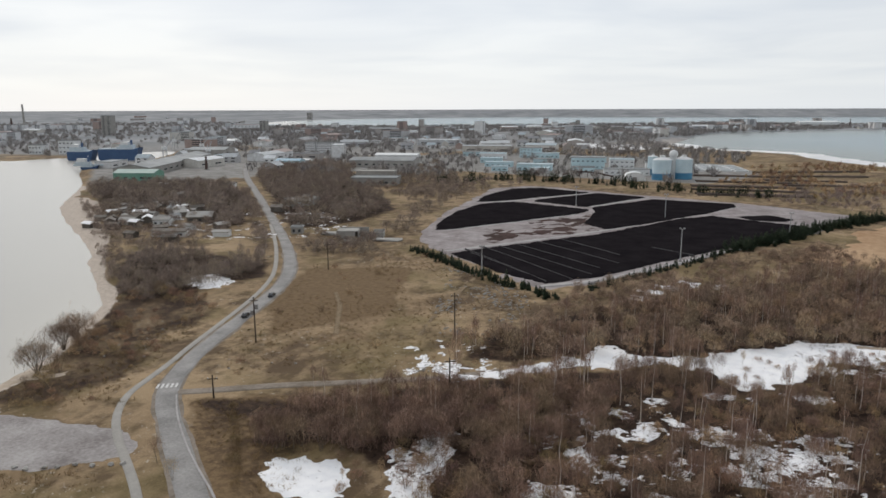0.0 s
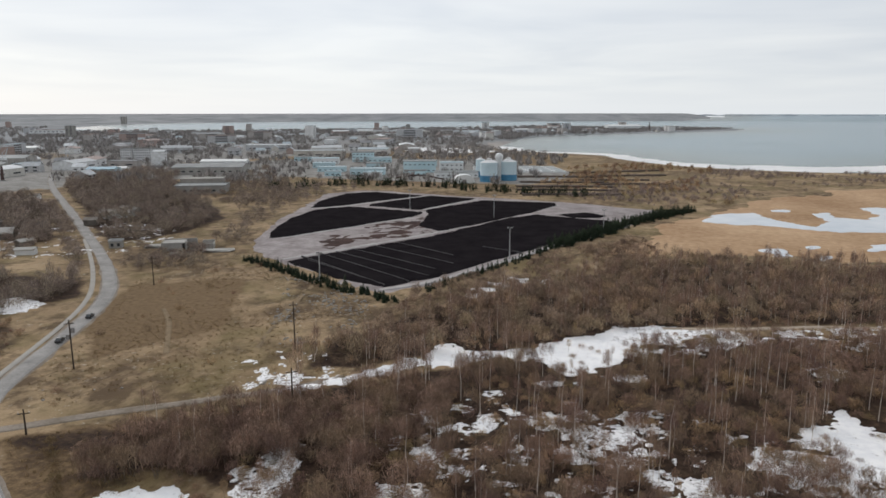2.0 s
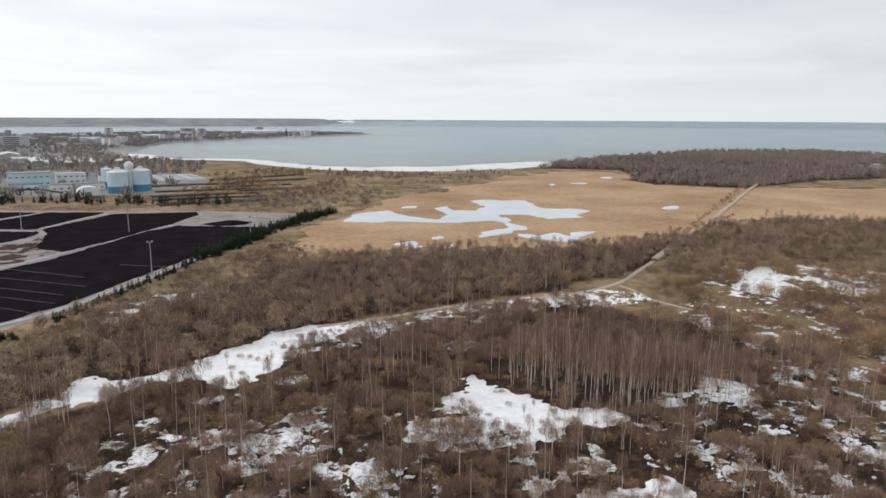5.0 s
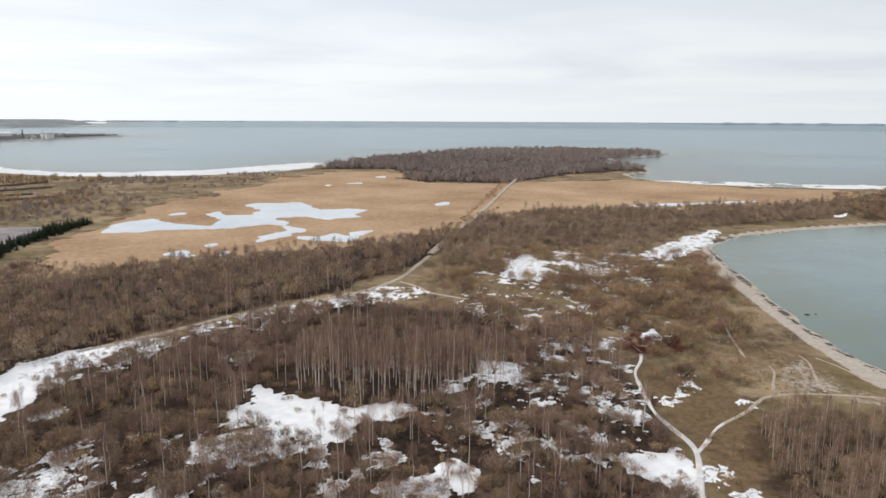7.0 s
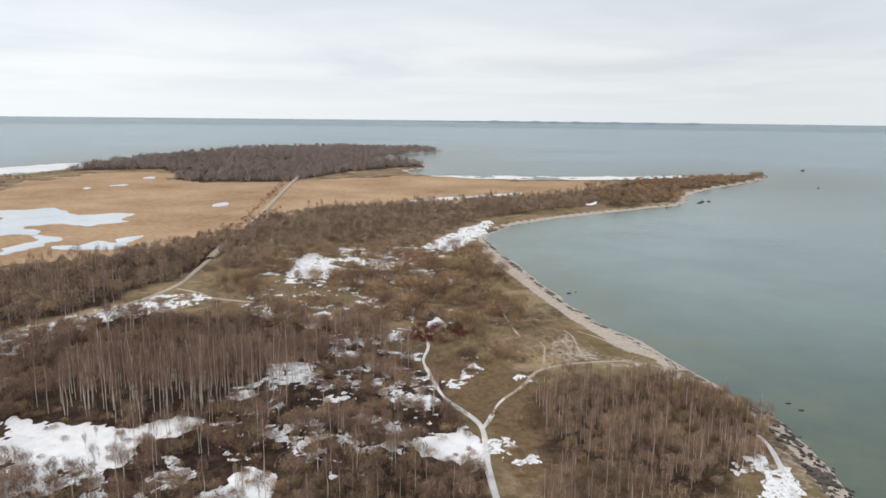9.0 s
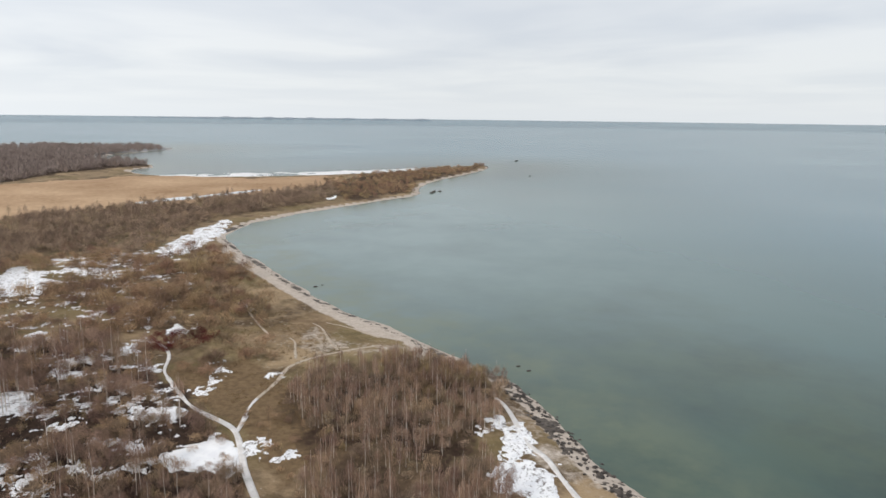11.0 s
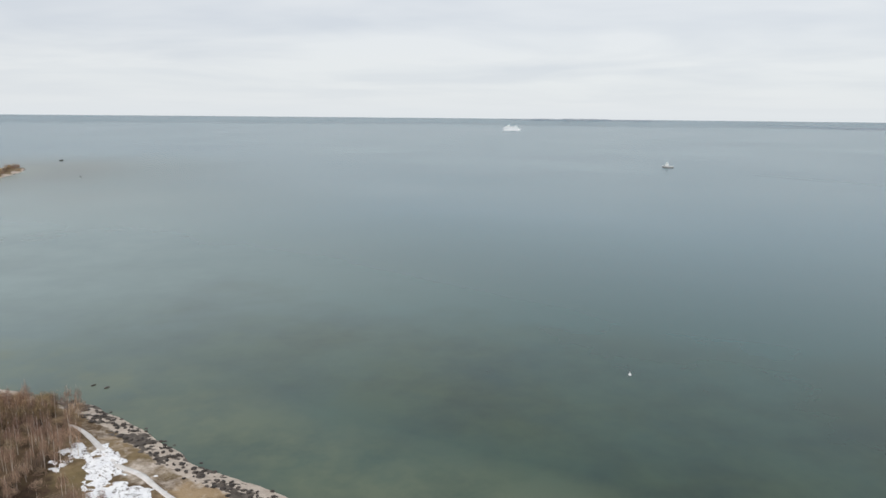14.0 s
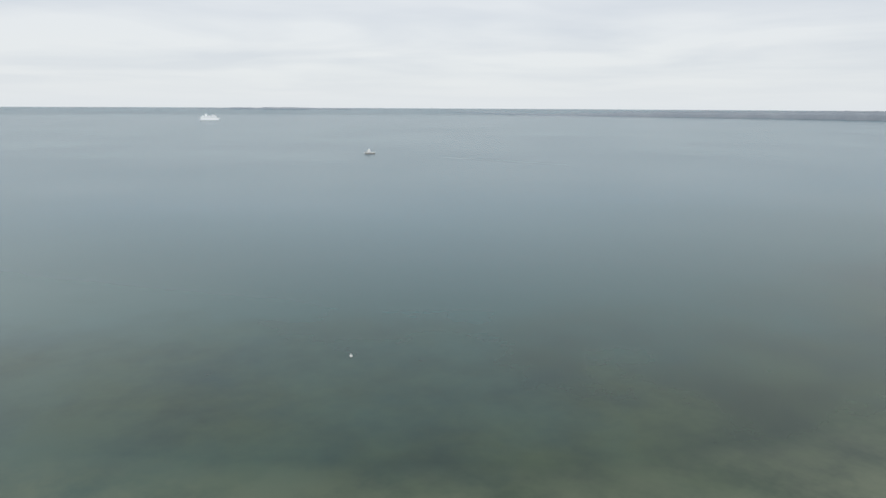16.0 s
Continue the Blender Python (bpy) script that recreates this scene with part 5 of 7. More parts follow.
# Pale town render and roofs, lightened further in place of distance haze
M_WALL_MIX = wall_paint("town_render", [(0.72, 0.72, 0.72), (0.55, 0.55, 0.56), (0.80, 0.80, 0.80), (0.46, 0.43, 0.41), (0.64, 0.62, 0.58), (0.55, 0.56, 0.58), (0.78, 0.79, 0.80), (0.42, 0.33, 0.30)])
M_ROOF_MIX = wall_paint("town_roofs", [(0.42, 0.44, 0.46), (0.54, 0.56, 0.58), (0.32, 0.32, 0.33), (0.76, 0.78, 0.80), (0.38, 0.31, 0.29), (0.46, 0.52, 0.56)])
M_WINDOW = plain("dark_window_glass", (0.03, 0.035, 0.04), (0.06, 0.065, 0.07), 0.3, 0.15, 0.5)
M_WHITE = plain("white_paint", (0.62, 0.63, 0.63), (0.74, 0.75, 0.75), 0.2, 0.6, 0.3)
M_FLATS = plain("white_panel_wall", (0.58, 0.58, 0.59), (0.70, 0.70, 0.70), 0.15, 0.7, 0.2)
M_JOINT = plain("grey_recess", (0.20, 0.19, 0.19), (0.28, 0.27, 0.26), 0.2, 0.9, 0.1)
M_CYAN = plain("pale_cyan_cladding", (0.42, 0.57, 0.62), (0.54, 0.68, 0.72), 0.06, 0.6, 0.3, vary=0.12)
M_CYAN_ROOF = plain("pale_blue_roof", (0.50, 0.60, 0.64), (0.62, 0.70, 0.73), 0.06, 0.6, 0.3, vary=0.15)
M_TANK = plain("silo_pale_blue", (0.50, 0.63, 0.69), (0.62, 0.73, 0.77), 0.1, 0.5, 0.3)
M_TANK_BLUE = plain("silo_blue_band", (0.06, 0.20, 0.34), (0.09, 0.27, 0.42), 0.1, 0.5, 0.3)
M_GREY_ROOF = plain("grey_felt_roof", (0.24, 0.25, 0.25), (0.38, 0.385, 0.38), 0.05, 0.9, 0.2, fine=0.4, vary=0.15)
M_CONCRETE = plain("weathered_concrete", (0.27, 0.26, 0.24), (0.40, 0.385, 0.36), 0.15, 0.9, 0.2, fine=1.0, vary=0.15)
M_GREEN = plain("green_sheet_wall", (0.14, 0.29, 0.22), (0.19, 0.36, 0.28), 0.1, 0.7, 0.3)
M_BRICK = plain("dark_brick", (0.07, 0.05, 0.045), (0.12, 0.08, 0.07), 0.3, 0.9, 0.2)
M_SHED = plain("old_shed_boards", (0.10, 0.085, 0.07), (0.20, 0.18, 0.16), 0.4, 0.9, 0.2, vary=0.35)
M_HULL = plain("blue_ship_hull", (0.035, 0.075, 0.17), (0.055, 0.11, 0.22), 0.1, 0.5, 0.4)
M_DECK = plain("pale_ship_paint", (0.42, 0.50, 0.55), (0.58, 0.63, 0.66), 0.2, 0.6, 0.3)
M_STEEL = plain("galvanised_mast", (0.34, 0.35, 0.36), (0.46, 0.46, 0.46), 0.5, 0.5, 0.4, 0.3)
M_POLE = plain("tarred_wood_pole", (0.045, 0.035, 0.028), (0.09, 0.07, 0.055), 0.6, 0.9, 0.2)
M_ROCK = plain("wet_dark_rock", (0.028, 0.022, 0.018), (0.075, 0.06, 0.05), 0.8, 0.6, 0.4, bump=0.1, vary=0.4)
M_STONE = plain("grey_boulder", (0.25, 0.235, 0.215), (0.42, 0.40, 0.37), 0.8, 0.9, 0.2, bump=0.1, vary=0.2)
M_CAR = plain("dark_car_paint", (0.02, 0.02, 0.022), (0.035, 0.034, 0.036), 1.0, 0.25, 0.5)
M_TYRE = plain("tyre_rubber", (0.015, 0.015, 0.015), (0.025, 0.025, 0.025), 3.0, 0.9, 0.2)
M_LINE = plain("worn_road_paint", (0.52, 0.51, 0.49), (0.70, 0.69, 0.67), 1.0, 0.8, 0.2)
M_WRACK = plain("dark_seaweed_wrack", (0.05, 0.042, 0.035), (0.16, 0.135, 0.115), 0.8, 0.9, 0.2, fine=3.0)
M_BASIN = plain("basin_water", (0.20, 0.24, 0.24), (0.32, 0.36, 0.36), 0.05, 0.3, 0.5)
M_FOAM = plain("wake_foam", (0.26, 0.31, 0.32), (0.40, 0.44, 0.45), 0.1, 0.6, 0.3)


# ---- buildings ----
def building(name, x, y, w, d, h, yaw, wall, roof, label, category="building", gable=0.0, storeys=0, bays=0, group="", window_h=1.3, eaves=0.4):
    """Walls, a roof with eaves (flat with a parapet rim, or a gable along its length), and rows of windows on all sides."""
    root = tagged(new(name), label, category, group)
    root.matrix_basis = pose(x, y, ground_at(x, y) - 0.3, 0, 0, yaw)
    if gable:
        part("wall", prism([(-d / 2, 0), (d / 2, 0), (d / 2, h), (0, h + gable * 0.93), (-d / 2, h)], -w / 2, w / 2), wall, root).matrix_basis = pose(0, 0, 0, 0, 0, 90)
        e = eaves
        s = gable / (d / 2)
        prof = [(-d / 2 - e, h - s * e), (0, h + gable), (d / 2 + e, h - s * e), (d / 2 + e, h - s * e + 0.3), (0, h + gable + 0.32), (-d / 2 - e, h - s * e + 0.3)]
        part("roof", prism(prof, -w / 2 - e, w / 2 + e), roof, root).matrix_basis = pose(0, 0, 0, 0, 0, 90)
    else:
        part("wall", box(-w / 2, w / 2, -d / 2, d / 2, 0, h), wall, root)
        bm = box(-w / 2 - 0.15, w / 2 + 0.15, -d / 2 - 0.15, d / 2 + 0.15, h, h + 0.25)
        for a in (-1, 1):
            box(-w / 2 - 0.15, w / 2 + 0.15, a * d / 2 - 0.25, a * d / 2 + 0.25, h + 0.25, h + 0.7, bm)
            box(a * w / 2 - 0.25, a * w / 2 + 0.25, -d / 2, d / 2, h + 0.25, h + 0.7, bm)
        part("roof", bm, roof, root)
    if storeys:
        sh = h / storeys
        pane = None
        for k in range(storeys):
            z = k * sh + sh * 0.35
            for side in (-1, 1):
                n = max(1, bays)
                for b in range(n):
                    if pane is None:
                        pane = part("window", box(-w / n * 0.22, w / n * 0.22, -0.06, 0.06, 0, min(window_h, sh * 0.5)), M_WINDOW, root)
                        ob = pane
                    else:
                        ob = new("window", pane.data)
                        ob.parent = root
                    ob.matrix_basis = pose((b + 0.5 - n / 2) * w / n, side * d / 2, z)
    return root


# block of flats: three white slabs with dark joints between them
for k, off in enumerate((-17.5, 0.5, 17.5)):
    wd = (12.5, 19.5, 11.5)[k]
    a = radians(20)
    building("apartment_block", -556 + off * math.cos(a), 664 + off * math.sin(a), wd, 11, 14, 20, M_FLATS, M_GREY_ROOF, "white five-storey panel apartment block section", "apartment block", 0, 5, 5 if k != 1 else 8, "sections of the white flats")

CYAN = [(-314, 731, 24, 14, 10.5, 20, 3, 6), (-340, 688, 29, 12, 6.0, 20, 1, 6), (-209, 618, 30, 18, 10.5, 20, 2, 7), (-245, 580, 31, 14, 5.5, 18, 1, 6), (-161, 575, 37, 11, 5.0, 20, 1, 8), (-292, 726, 26, 12, 5.5, 20, 1, 5),
        (-262, 640, 18, 12, 6, 20, 1, 4), (-184, 640, 22, 12, 8, 20, 2, 5), (-225, 690, 20, 10, 6, 25, 1, 4), (-290, 600, 26, 10, 4.5, 15, 1, 5), (-150, 625, 16, 10, 7, 20, 1, 4), (-318, 640, 22, 10, 5, 20, 1, 5), (-380, 720, 26, 12, 5, 20, 1, 5),
        (-232, 560, 16, 9, 4, 20, 1, 3), (-200, 580, 20, 9, 4.5, 20, 1, 4), (-270, 560, 14, 8, 4, 20, 1, 3)]
for k, (x, y, w, d, h, yaw, st, ba) in enumerate(CYAN):
    building("works_hall", x, y, w, d, h, yaw, M_CYAN if k % 3 != 1 else M_WHITE, M_CYAN_ROOF if k % 2 else M_GREY_ROOF, "pale cyan flat-roofed works building" if k % 3 != 1 else "white flat-roofed works building", "works building", 0, st, ba, "buildings of the treatment works", 0.8)


def silo(x, y, r, h, label):
    root = tagged(new("silo"), label, "silo", "tall silos of the works")
    root.matrix_basis = pose(x, y, ground_at(x, y) - 0.2)
    part("band", tube(r + 0.08, r + 0.08, 0, h * 0.33, 28), M_TANK_BLUE, root, "deep blue lower band")
    part("shell", tube(r, r, h * 0.33, h, 28), M_TANK, root, smooth_it=False)
    part("roof", tube(r + 0.1, r * 0.25, h, h + r * 0.28, 28), M_WHITE, root, "shallow white cone roof")
    part("rail", tube(r * 0.3, r * 0.3, h + r * 0.28, h + r * 0.28 + 1.1, 12), M_WHITE, root)
    part("ladder", box(r - 0.05, r + 0.35, -0.4, 0.4, 0, h), M_STEEL, root)
    return root


silo(-126, 548, 7.2, 15.5, "tall pale blue silo with a deep blue foot")
silo(-113, 562, 7.0, 15.5, "tall pale blue silo with a deep blue foot")
silo(-143, 588, 4.0, 15.0, "slim pale blue silo behind the others")
tower = tagged(new("stair_tower"), "white stair tower with a domed top between silos", "tower")
tower.matrix_basis = pose(-120, 558, ground_at(-120, 558))
part("shaft", box(-2.2, 2.2, -2.2, 2.2, 0, 17.5, bevel=0.15), M_WHITE, tower)
bm = bmesh.new()
bmesh.ops.create_uvsphere(bm, u_segments=16, v_segments=10, radius=3.4, matrix=Matrix.Translation((0, 0, 19)))
part("dome", bm, M_WHITE, tower, "round white dome", True)
part("walkway", box(-9, 9, -0.8, 0.8, 15.6, 16.4), M_WHITE, tower)
tank = tagged(new("domed_hall"), "low white domed hall beside the silos", "hall")
tank.matrix_basis = pose(-142, 530, ground_at(-142, 530))
prof = [(8.2 * math.cos(t), 6.8 * math.sin(t) ** 0.7) for t in np.linspace(0.01, math.pi - 0.01, 12)]
part("shell", prism(prof, -5.5, 5.5), M_WHITE, tank).matrix_basis = pose(0, 0, 0, 0, 0, 20)
part("door", box(-1.5, 1.5, -5.72, -5.45, 0, 3.2), M_JOINT, tank).matrix_basis = pose(0, 0, 0, 0, 0, 20)
arch = tagged(new("conveyor"), "dark covered conveyor on trestles before the works", "conveyor")
arch.matrix_basis = pose(-182, 540, ground_at(-182, 540), 0, 0, 20)
for k in range(6):
    xa, xb = -20 + k * 6.6, -20 + (k + 1) * 6.6
    za, zb = (4.3 * (1 - ((q + 3) / 23) ** 2) for q in (xa, xb))
    part("belt", beam((xa, 0, max(za, 0.8)), (xb, 0, max(zb, 0.8)), 0.6), M_BRICK, arch)
    part("trestle", beam((xa, 0, 0), (xa, 0, max(za, 0.8)), 0.25), M_BRICK, arch)
for r in range(4):
    for c in range(5):
        q = radians(20)
        u, v = c * 12.0, r * 16.0
        x, y = -128 + u * math.cos(q) - v * math.sin(q), 635 + u * math.sin(q) + v * math.cos(q)
        root = tagged(new("settling_basin"), "low pale concrete settling basin", "basin", "settling basins in rows")
        root.matrix_basis = pose(x, y, ground_at(x, y), 0, 0, 20)
        bm = bmesh.new()
        for a in (-1, 1):
            box(-5, 5, a * 6 - 0.3, a * 6 + 0.3, 0, 1.3, bm)
            box(a * 5 - 0.3, a * 5 + 0.3, -6, 6, 0, 1.3, bm)
        part("rim", bm, M_WHITE, root)
        part("water", box(-4.7, 4.7, -5.7, 5.7, 0.1, 0.8), M_BASIN, root)

# industrial halls, harbour sheds
building("warehouse", -391, 556, 62, 40, 6.5, 22, M_CONCRETE, M_GREY_ROOF, "wide grey warehouse with a low roof", "warehouse", 2.0, 1, 9)
building("warehouse", -423, 625, 46, 18, 6, 20, M_WHITE, M_WHITE, "long warehouse with a white roof", "warehouse", 1.6, 1, 7)
building("warehouse", -469, 507, 24, 16, 6, 20, M_CYAN, plain("blue_roof", (0.16, 0.29, 0.38), (0.22, 0.36, 0.45), 0.1, 0.6), "shed with a dull blue roof", "warehouse", 1.6, 1, 4)
building("warehouse", -491, 552, 14, 9, 3, 20, M_WHITE, M_WHITE, "small shed with white roof", "shed", 1.0, 0, 0)
building("concrete_hall", -300, 414, 34, 20, 5.5, 24, M_CONCRETE, M_GREY_ROOF, "low grey concrete hall with openings", "hall", 0, 1, 7)
building("concrete_hall", -322, 446, 30, 14, 6.5, 24, M_CONCRETE, M_CONCRETE, "low grey concrete hall with openings", "hall", 0, 1, 6)
building("harbour_shed", -562, 441, 180, 30, 7, 123, M_CONCRETE, M_GREY_ROOF, "long harbour shed with a dark grey roof", "warehouse", 3.0, 1, 12)
building("harbour_shed", -481, 349, 32, 18, 6.5, 28, M_GREEN, plain("pale_green_roof", (0.30, 0.40, 0.36), (0.40, 0.49, 0.45), 0.1, 0.7), "harbour shed with green sheet walls", "warehouse", 2.2, 1, 5)
building("harbour_shed", -644, 566, 44, 34, 9, 27, M_CONCRETE, M_GREY_ROOF, "large grey hall by the harbour", "warehouse", 2.5, 1, 6)
building("harbour_store", -853, 524, 20, 16, 16, 27, M_WHITE, M_GREY_ROOF, "white block-shaped harbour store", "warehouse", 0, 3, 4)
building("harbour_store", -880, 500, 16, 16, 11, 27, M_WHITE, M_GREY_ROOF, "lower white harbour store", "warehouse", 0, 2, 4)
building("harbour_store", -826, 745, 52, 20, 8, 27, M_WHITE, M_WHITE, "white flat harbour hall with windows", "warehouse", 2, 1, 8)
building("office_tower", -1360, 925, 21, 18, 41, 25, M_CONCRETE, M_GREY_ROOF, "tall grey office tower", "tower block", 0, 12, 2)
building("office_tower", -1254, 1270, 17, 15, 25, 19, M_CONCRETE, M_GREY_ROOF, "plain grey concrete tower block", "tower block", 0, 8, 2)
building("hall", -1395, 1350, 80, 30, 13, 19, M_WHITE, M_ROOF_MIX, "wide pale hall by the bay", "hall", 0, 2, 8)
for x, y in ((-1872, 1012), (-1802, 1044), (-1734, 1074)):
    building("slab_block", x, y, 58, 14, 15, 24, M_FLATS, M_GREY_ROOF, "long pale slab block of flats", "apartment block", 0, 5, 2, "slab blocks of the town")
building("hall", -95, 2236, 104, 40, 12, 23, M_WHITE, M_WHITE, "long white hall on the spit", "hall", 3, 1, 9)
building("office_tower", -664, 1868, 12, 12, 20, 23, M_CONCRETE, M_GREY_ROOF, "square grey tower on the hill", "tower", 0, 5, 3)
building("office_tower", -2319, 2661, 22, 18, 33, 18, M_CONCRETE, M_GREY_ROOF, "dark tower block beyond the bay", "tower block", 0, 9, 2)


def chimney(x, y, r, h, mat, label):
    root = tagged(new("chimney"), label, "chimney")
    root.matrix_basis = pose(x, y, ground_at(x, y) - 0.3)
    part("base", box(-r * 1.5, r * 1.5, -r * 1.5, r * 1.5, 0, h * 0.08), M_CONCRETE, root)
    part("shaft", tube(r, r * 0.7, h * 0.08, h, 14), mat, root)
    part("collar", tube(r * 0.85, r * 0.85, h * 0.96, h, 14), M_CONCRETE, root)


chimney(-509, 440, 1.3, 12.5, M_BRICK, "dark brick chimney by the harbour sheds")
chimney(-2507, 1384, 4.0, 72, M_CONCRETE, "tall pale chimney on the skyline")
chimney(-1987, 1063, 3.0, 31, M_BRICK, "dark brick chimney in the town")
chimney(-15, 2146, 1.6, 24, M_BRICK, "slim dark chimney on the spit")

# sheds and small houses between road and harbour
SMALL = [(-277, 234, 12, 8, 3.0, 35, 2.0), (-303, 213, 8, 6, 2.6, 20, 1.2), (-256, 199, 15, 5, 2.6, 29, 0.8), (-284, 217, 8, 5, 3.2, 29, 0.9), (-291, 207, 5, 4, 3.0, 10, 0.8), (-381, 348, 10, 6, 3, 29, 1.0), (-272, 300, 13, 6, 3.2, 29, 1.2), (-266, 276, 6, 5, 3, 29, 1.0),
         (-270, 205, 6, 4, 2.5, 50, 0.7), (-262, 214, 5, 4, 2.4, 15, 0.7), (-318, 230, 7, 5, 2.5, 40, 1.0), (-330, 248, 8, 5, 2.5, 25, 1.0), (-300, 240, 6, 5, 2.6, 60, 1.0), (-346, 262, 9, 6, 2.8, 30, 1.2), (-245, 190, 6, 4, 2.5, 29, 0.7), (-236, 210, 7, 4, 2.4, 29, 0.6),
         (-310, 196, 6, 4, 2.3, 0, 0.7), (-322, 210, 5, 4, 2.3, 45, 0.7), (-360, 290, 10, 6, 3, 29, 1.1), (-400, 330, 11, 7, 3.2, 29, 1.4), (-285, 262, 7, 5, 2.6, 29, 0.9), (-252, 224, 6, 4, 2.4, 80, 0.8), (-335, 225, 5, 4, 2.3, 70, 0.7), (-268, 188, 5, 4, 2.4, 12, 0.6), (-294, 228, 4, 4, 2.2, 33, 0.6)]
for k, (x, y, w, d, h, yaw, g) in enumerate(SMALL):
    white = k in (2, 3, 5, 6, 9, 15)
    building("shed", x, y, w, d, h, yaw, M_WHITE if white else M_SHED, M_SNOW if k % 6 == 4 else (M_CONCRETE if k % 3 == 0 else M_SHED), "small white-walled shed among bare trees" if white else "small weathered garden shed among bare trees", "shed", g, 1 if k < 6 else 0, 3, "sheds between road and harbour", 0.9)
rng = np.random.RandomState(5)
for zone, want in (([(-250, 180), (-240, 205), (-262, 232), (-300, 262), (-345, 268), (-350, 240), (-310, 205), (-275, 180)], 34), ([(-230, 246), (-300, 312), (-285, 330), (-262, 312), (-215, 266)], 9), ([(-360, 300), (-420, 350), (-440, 345), (-400, 300), (-375, 285)], 6)):
    zx, zy = scatter(zone, 9.0, 260 + want, 0.0)
    for x, y in list(zip(zx, zy))[:want]:
        w, d = rng.uniform(3, 8), rng.uniform(2.5, 4.5)
        k = rng.randint(5)
        building("shed", x, y, w, d, rng.uniform(2.0, 3.0), rng.uniform(0, 180), (M_WHITE, M_SHED, M_SHED, M_BRICK, M_CONCRETE)[k], (M_GREY_ROOF, M_SNOW, M_SHED, M_SHED, M_CONCRETE)[k], "low " + ("white", "weathered board", "weathered board", "dark brick", "grey concrete")[k] + " allotment shed among bare bushes", "shed", rng.uniform(0.4, 1.1), 0, 0, "sheds between road and harbour", eaves=0.25)
building("kiosk", -212, 232, 5, 4, 3.0, 29, M_CONCRETE, M_GREY_ROOF, "small grey roadside kiosk", "kiosk", 0, 1, 2)
ruin = tagged(new("ruin"), "roofless pale concrete ruin in dry grass", "ruin")
ruin.matrix_basis = pose(-181, 238, ground_at(-181, 238), 0, 0, 29)
for k, (x0, x1, y0, y1, z) in enumerate([(-10, -2, -4, -3.6, 3.2), (1, 10, -4, -3.6, 2.6), (-10, -9.6, -4, 4, 3.6), (9.6, 10, -4, 4, 2.2), (-10, 3, 3.6, 4, 3.8), (5, 10, 3.6, 4, 2.9), (-1, -0.6, -4, 4, 3.0)]):
    part("wall", box(x0, x1, y0, y1, 0, z, bevel=0.05), M_CONCRETE, ruin)
part("slab", box(-10, -1, -4, 4, 3.1, 3.4), M_CONCRETE, ruin, "sagging concrete roof slab")
for x, y, w, h in ((-176, 226, 9, 1.1), (-166, 236, 12, 0.9), (-196, 236, 8, 1.2)):
    sl = tagged(new("concrete_slab"), "pile of pale broken concrete slabs", "rubble", "concrete piles near the ruin")
    sl.matrix_basis = pose(x, y, ground_at(x, y), 0, 0, 29)
    for k in range(4):
        part("slab", box(-w / 2, w / 2, -1.4, 1.4, 0, 0.25, bevel=0.03), M_CONCRETE, sl).matrix_basis = pose(0.4 * k - 0.6, 0.5 * (k % 2), h * k / 4, 2 * k, -3 + 2 * k, 9 * k - 14)

# ---- town: houses, halls and blocks spread over the plain ----
rng = np.random.RandomState(8)
TEMPLATES = []
for k, (w, d, h, g, st, ba, lab, cat) in enumerate([(12, 9, 4.5, 3.0, 1, 2, "small town house with a pitched roof", "house"), (16, 10, 6, 3.2, 2, 2, "two-storey town house with a pitched roof", "house"), (46, 13, 14, 0, 5, 1, "five-storey block of flats in the town", "apartment block"),
                                                   (40, 22, 7, 2.2, 1, 2, "low industrial hall in the town", "hall"), (30, 16, 6, 0, 1, 2, "flat-roofed industrial building in the town", "building"), (62, 24, 8, 0, 1, 3, "long flat-roofed hall in the town", "hall"), (22, 14, 22, 0, 7, 1, "seven-storey block of flats in the town", "apartment block")]):
    TEMPLATES.append(building("town_house" if cat == "house" else "town_" + cat.replace("apartment block", "block"), 0, 0, w, d, h, 0, M_WALL_MIX, M_ROOF_MIX, lab, cat, g, st, ba, "buildings of the town"))
count, first_use = 0, set()
TOWN = [(YARDS[1], 85, (0.22, 0.2, 0.08, 0.24, 0.16, 0.07, 0.03)), (YARDS[2], 75, (0.14, 0.16, 0.24, 0.14, 0.12, 0.1, 0.1)), ([(-230, 1250), (-760, 1250), (-900, 1900), (-420, 2550), (250, 2420), (-60, 1900), (-240, 1650)], 55, (0.34, 0.3, 0.14, 0.1, 0.06, 0.02, 0.04)),
        ([(-420, 760), (-300, 900), (-420, 1100), (-700, 1000), (-640, 800)], 22, (0.25, 0.2, 0.05, 0.28, 0.15, 0.07, 0.0)),
        ([(-420, 430), (-640, 460), (-700, 600), (-560, 640), (-480, 560)], 12, (0.2, 0.3, 0.0, 0.3, 0.2, 0.0, 0.0))]
taken = [(-556, 664), (-391, 556), (-423, 625), (-562, 436), (-644, 566), (-853, 524), (-826, 745), (-509, 440), (-469, 507), (-491, 552), (-540, 400), (-580, 470), (-600, 500), (-520, 410)]
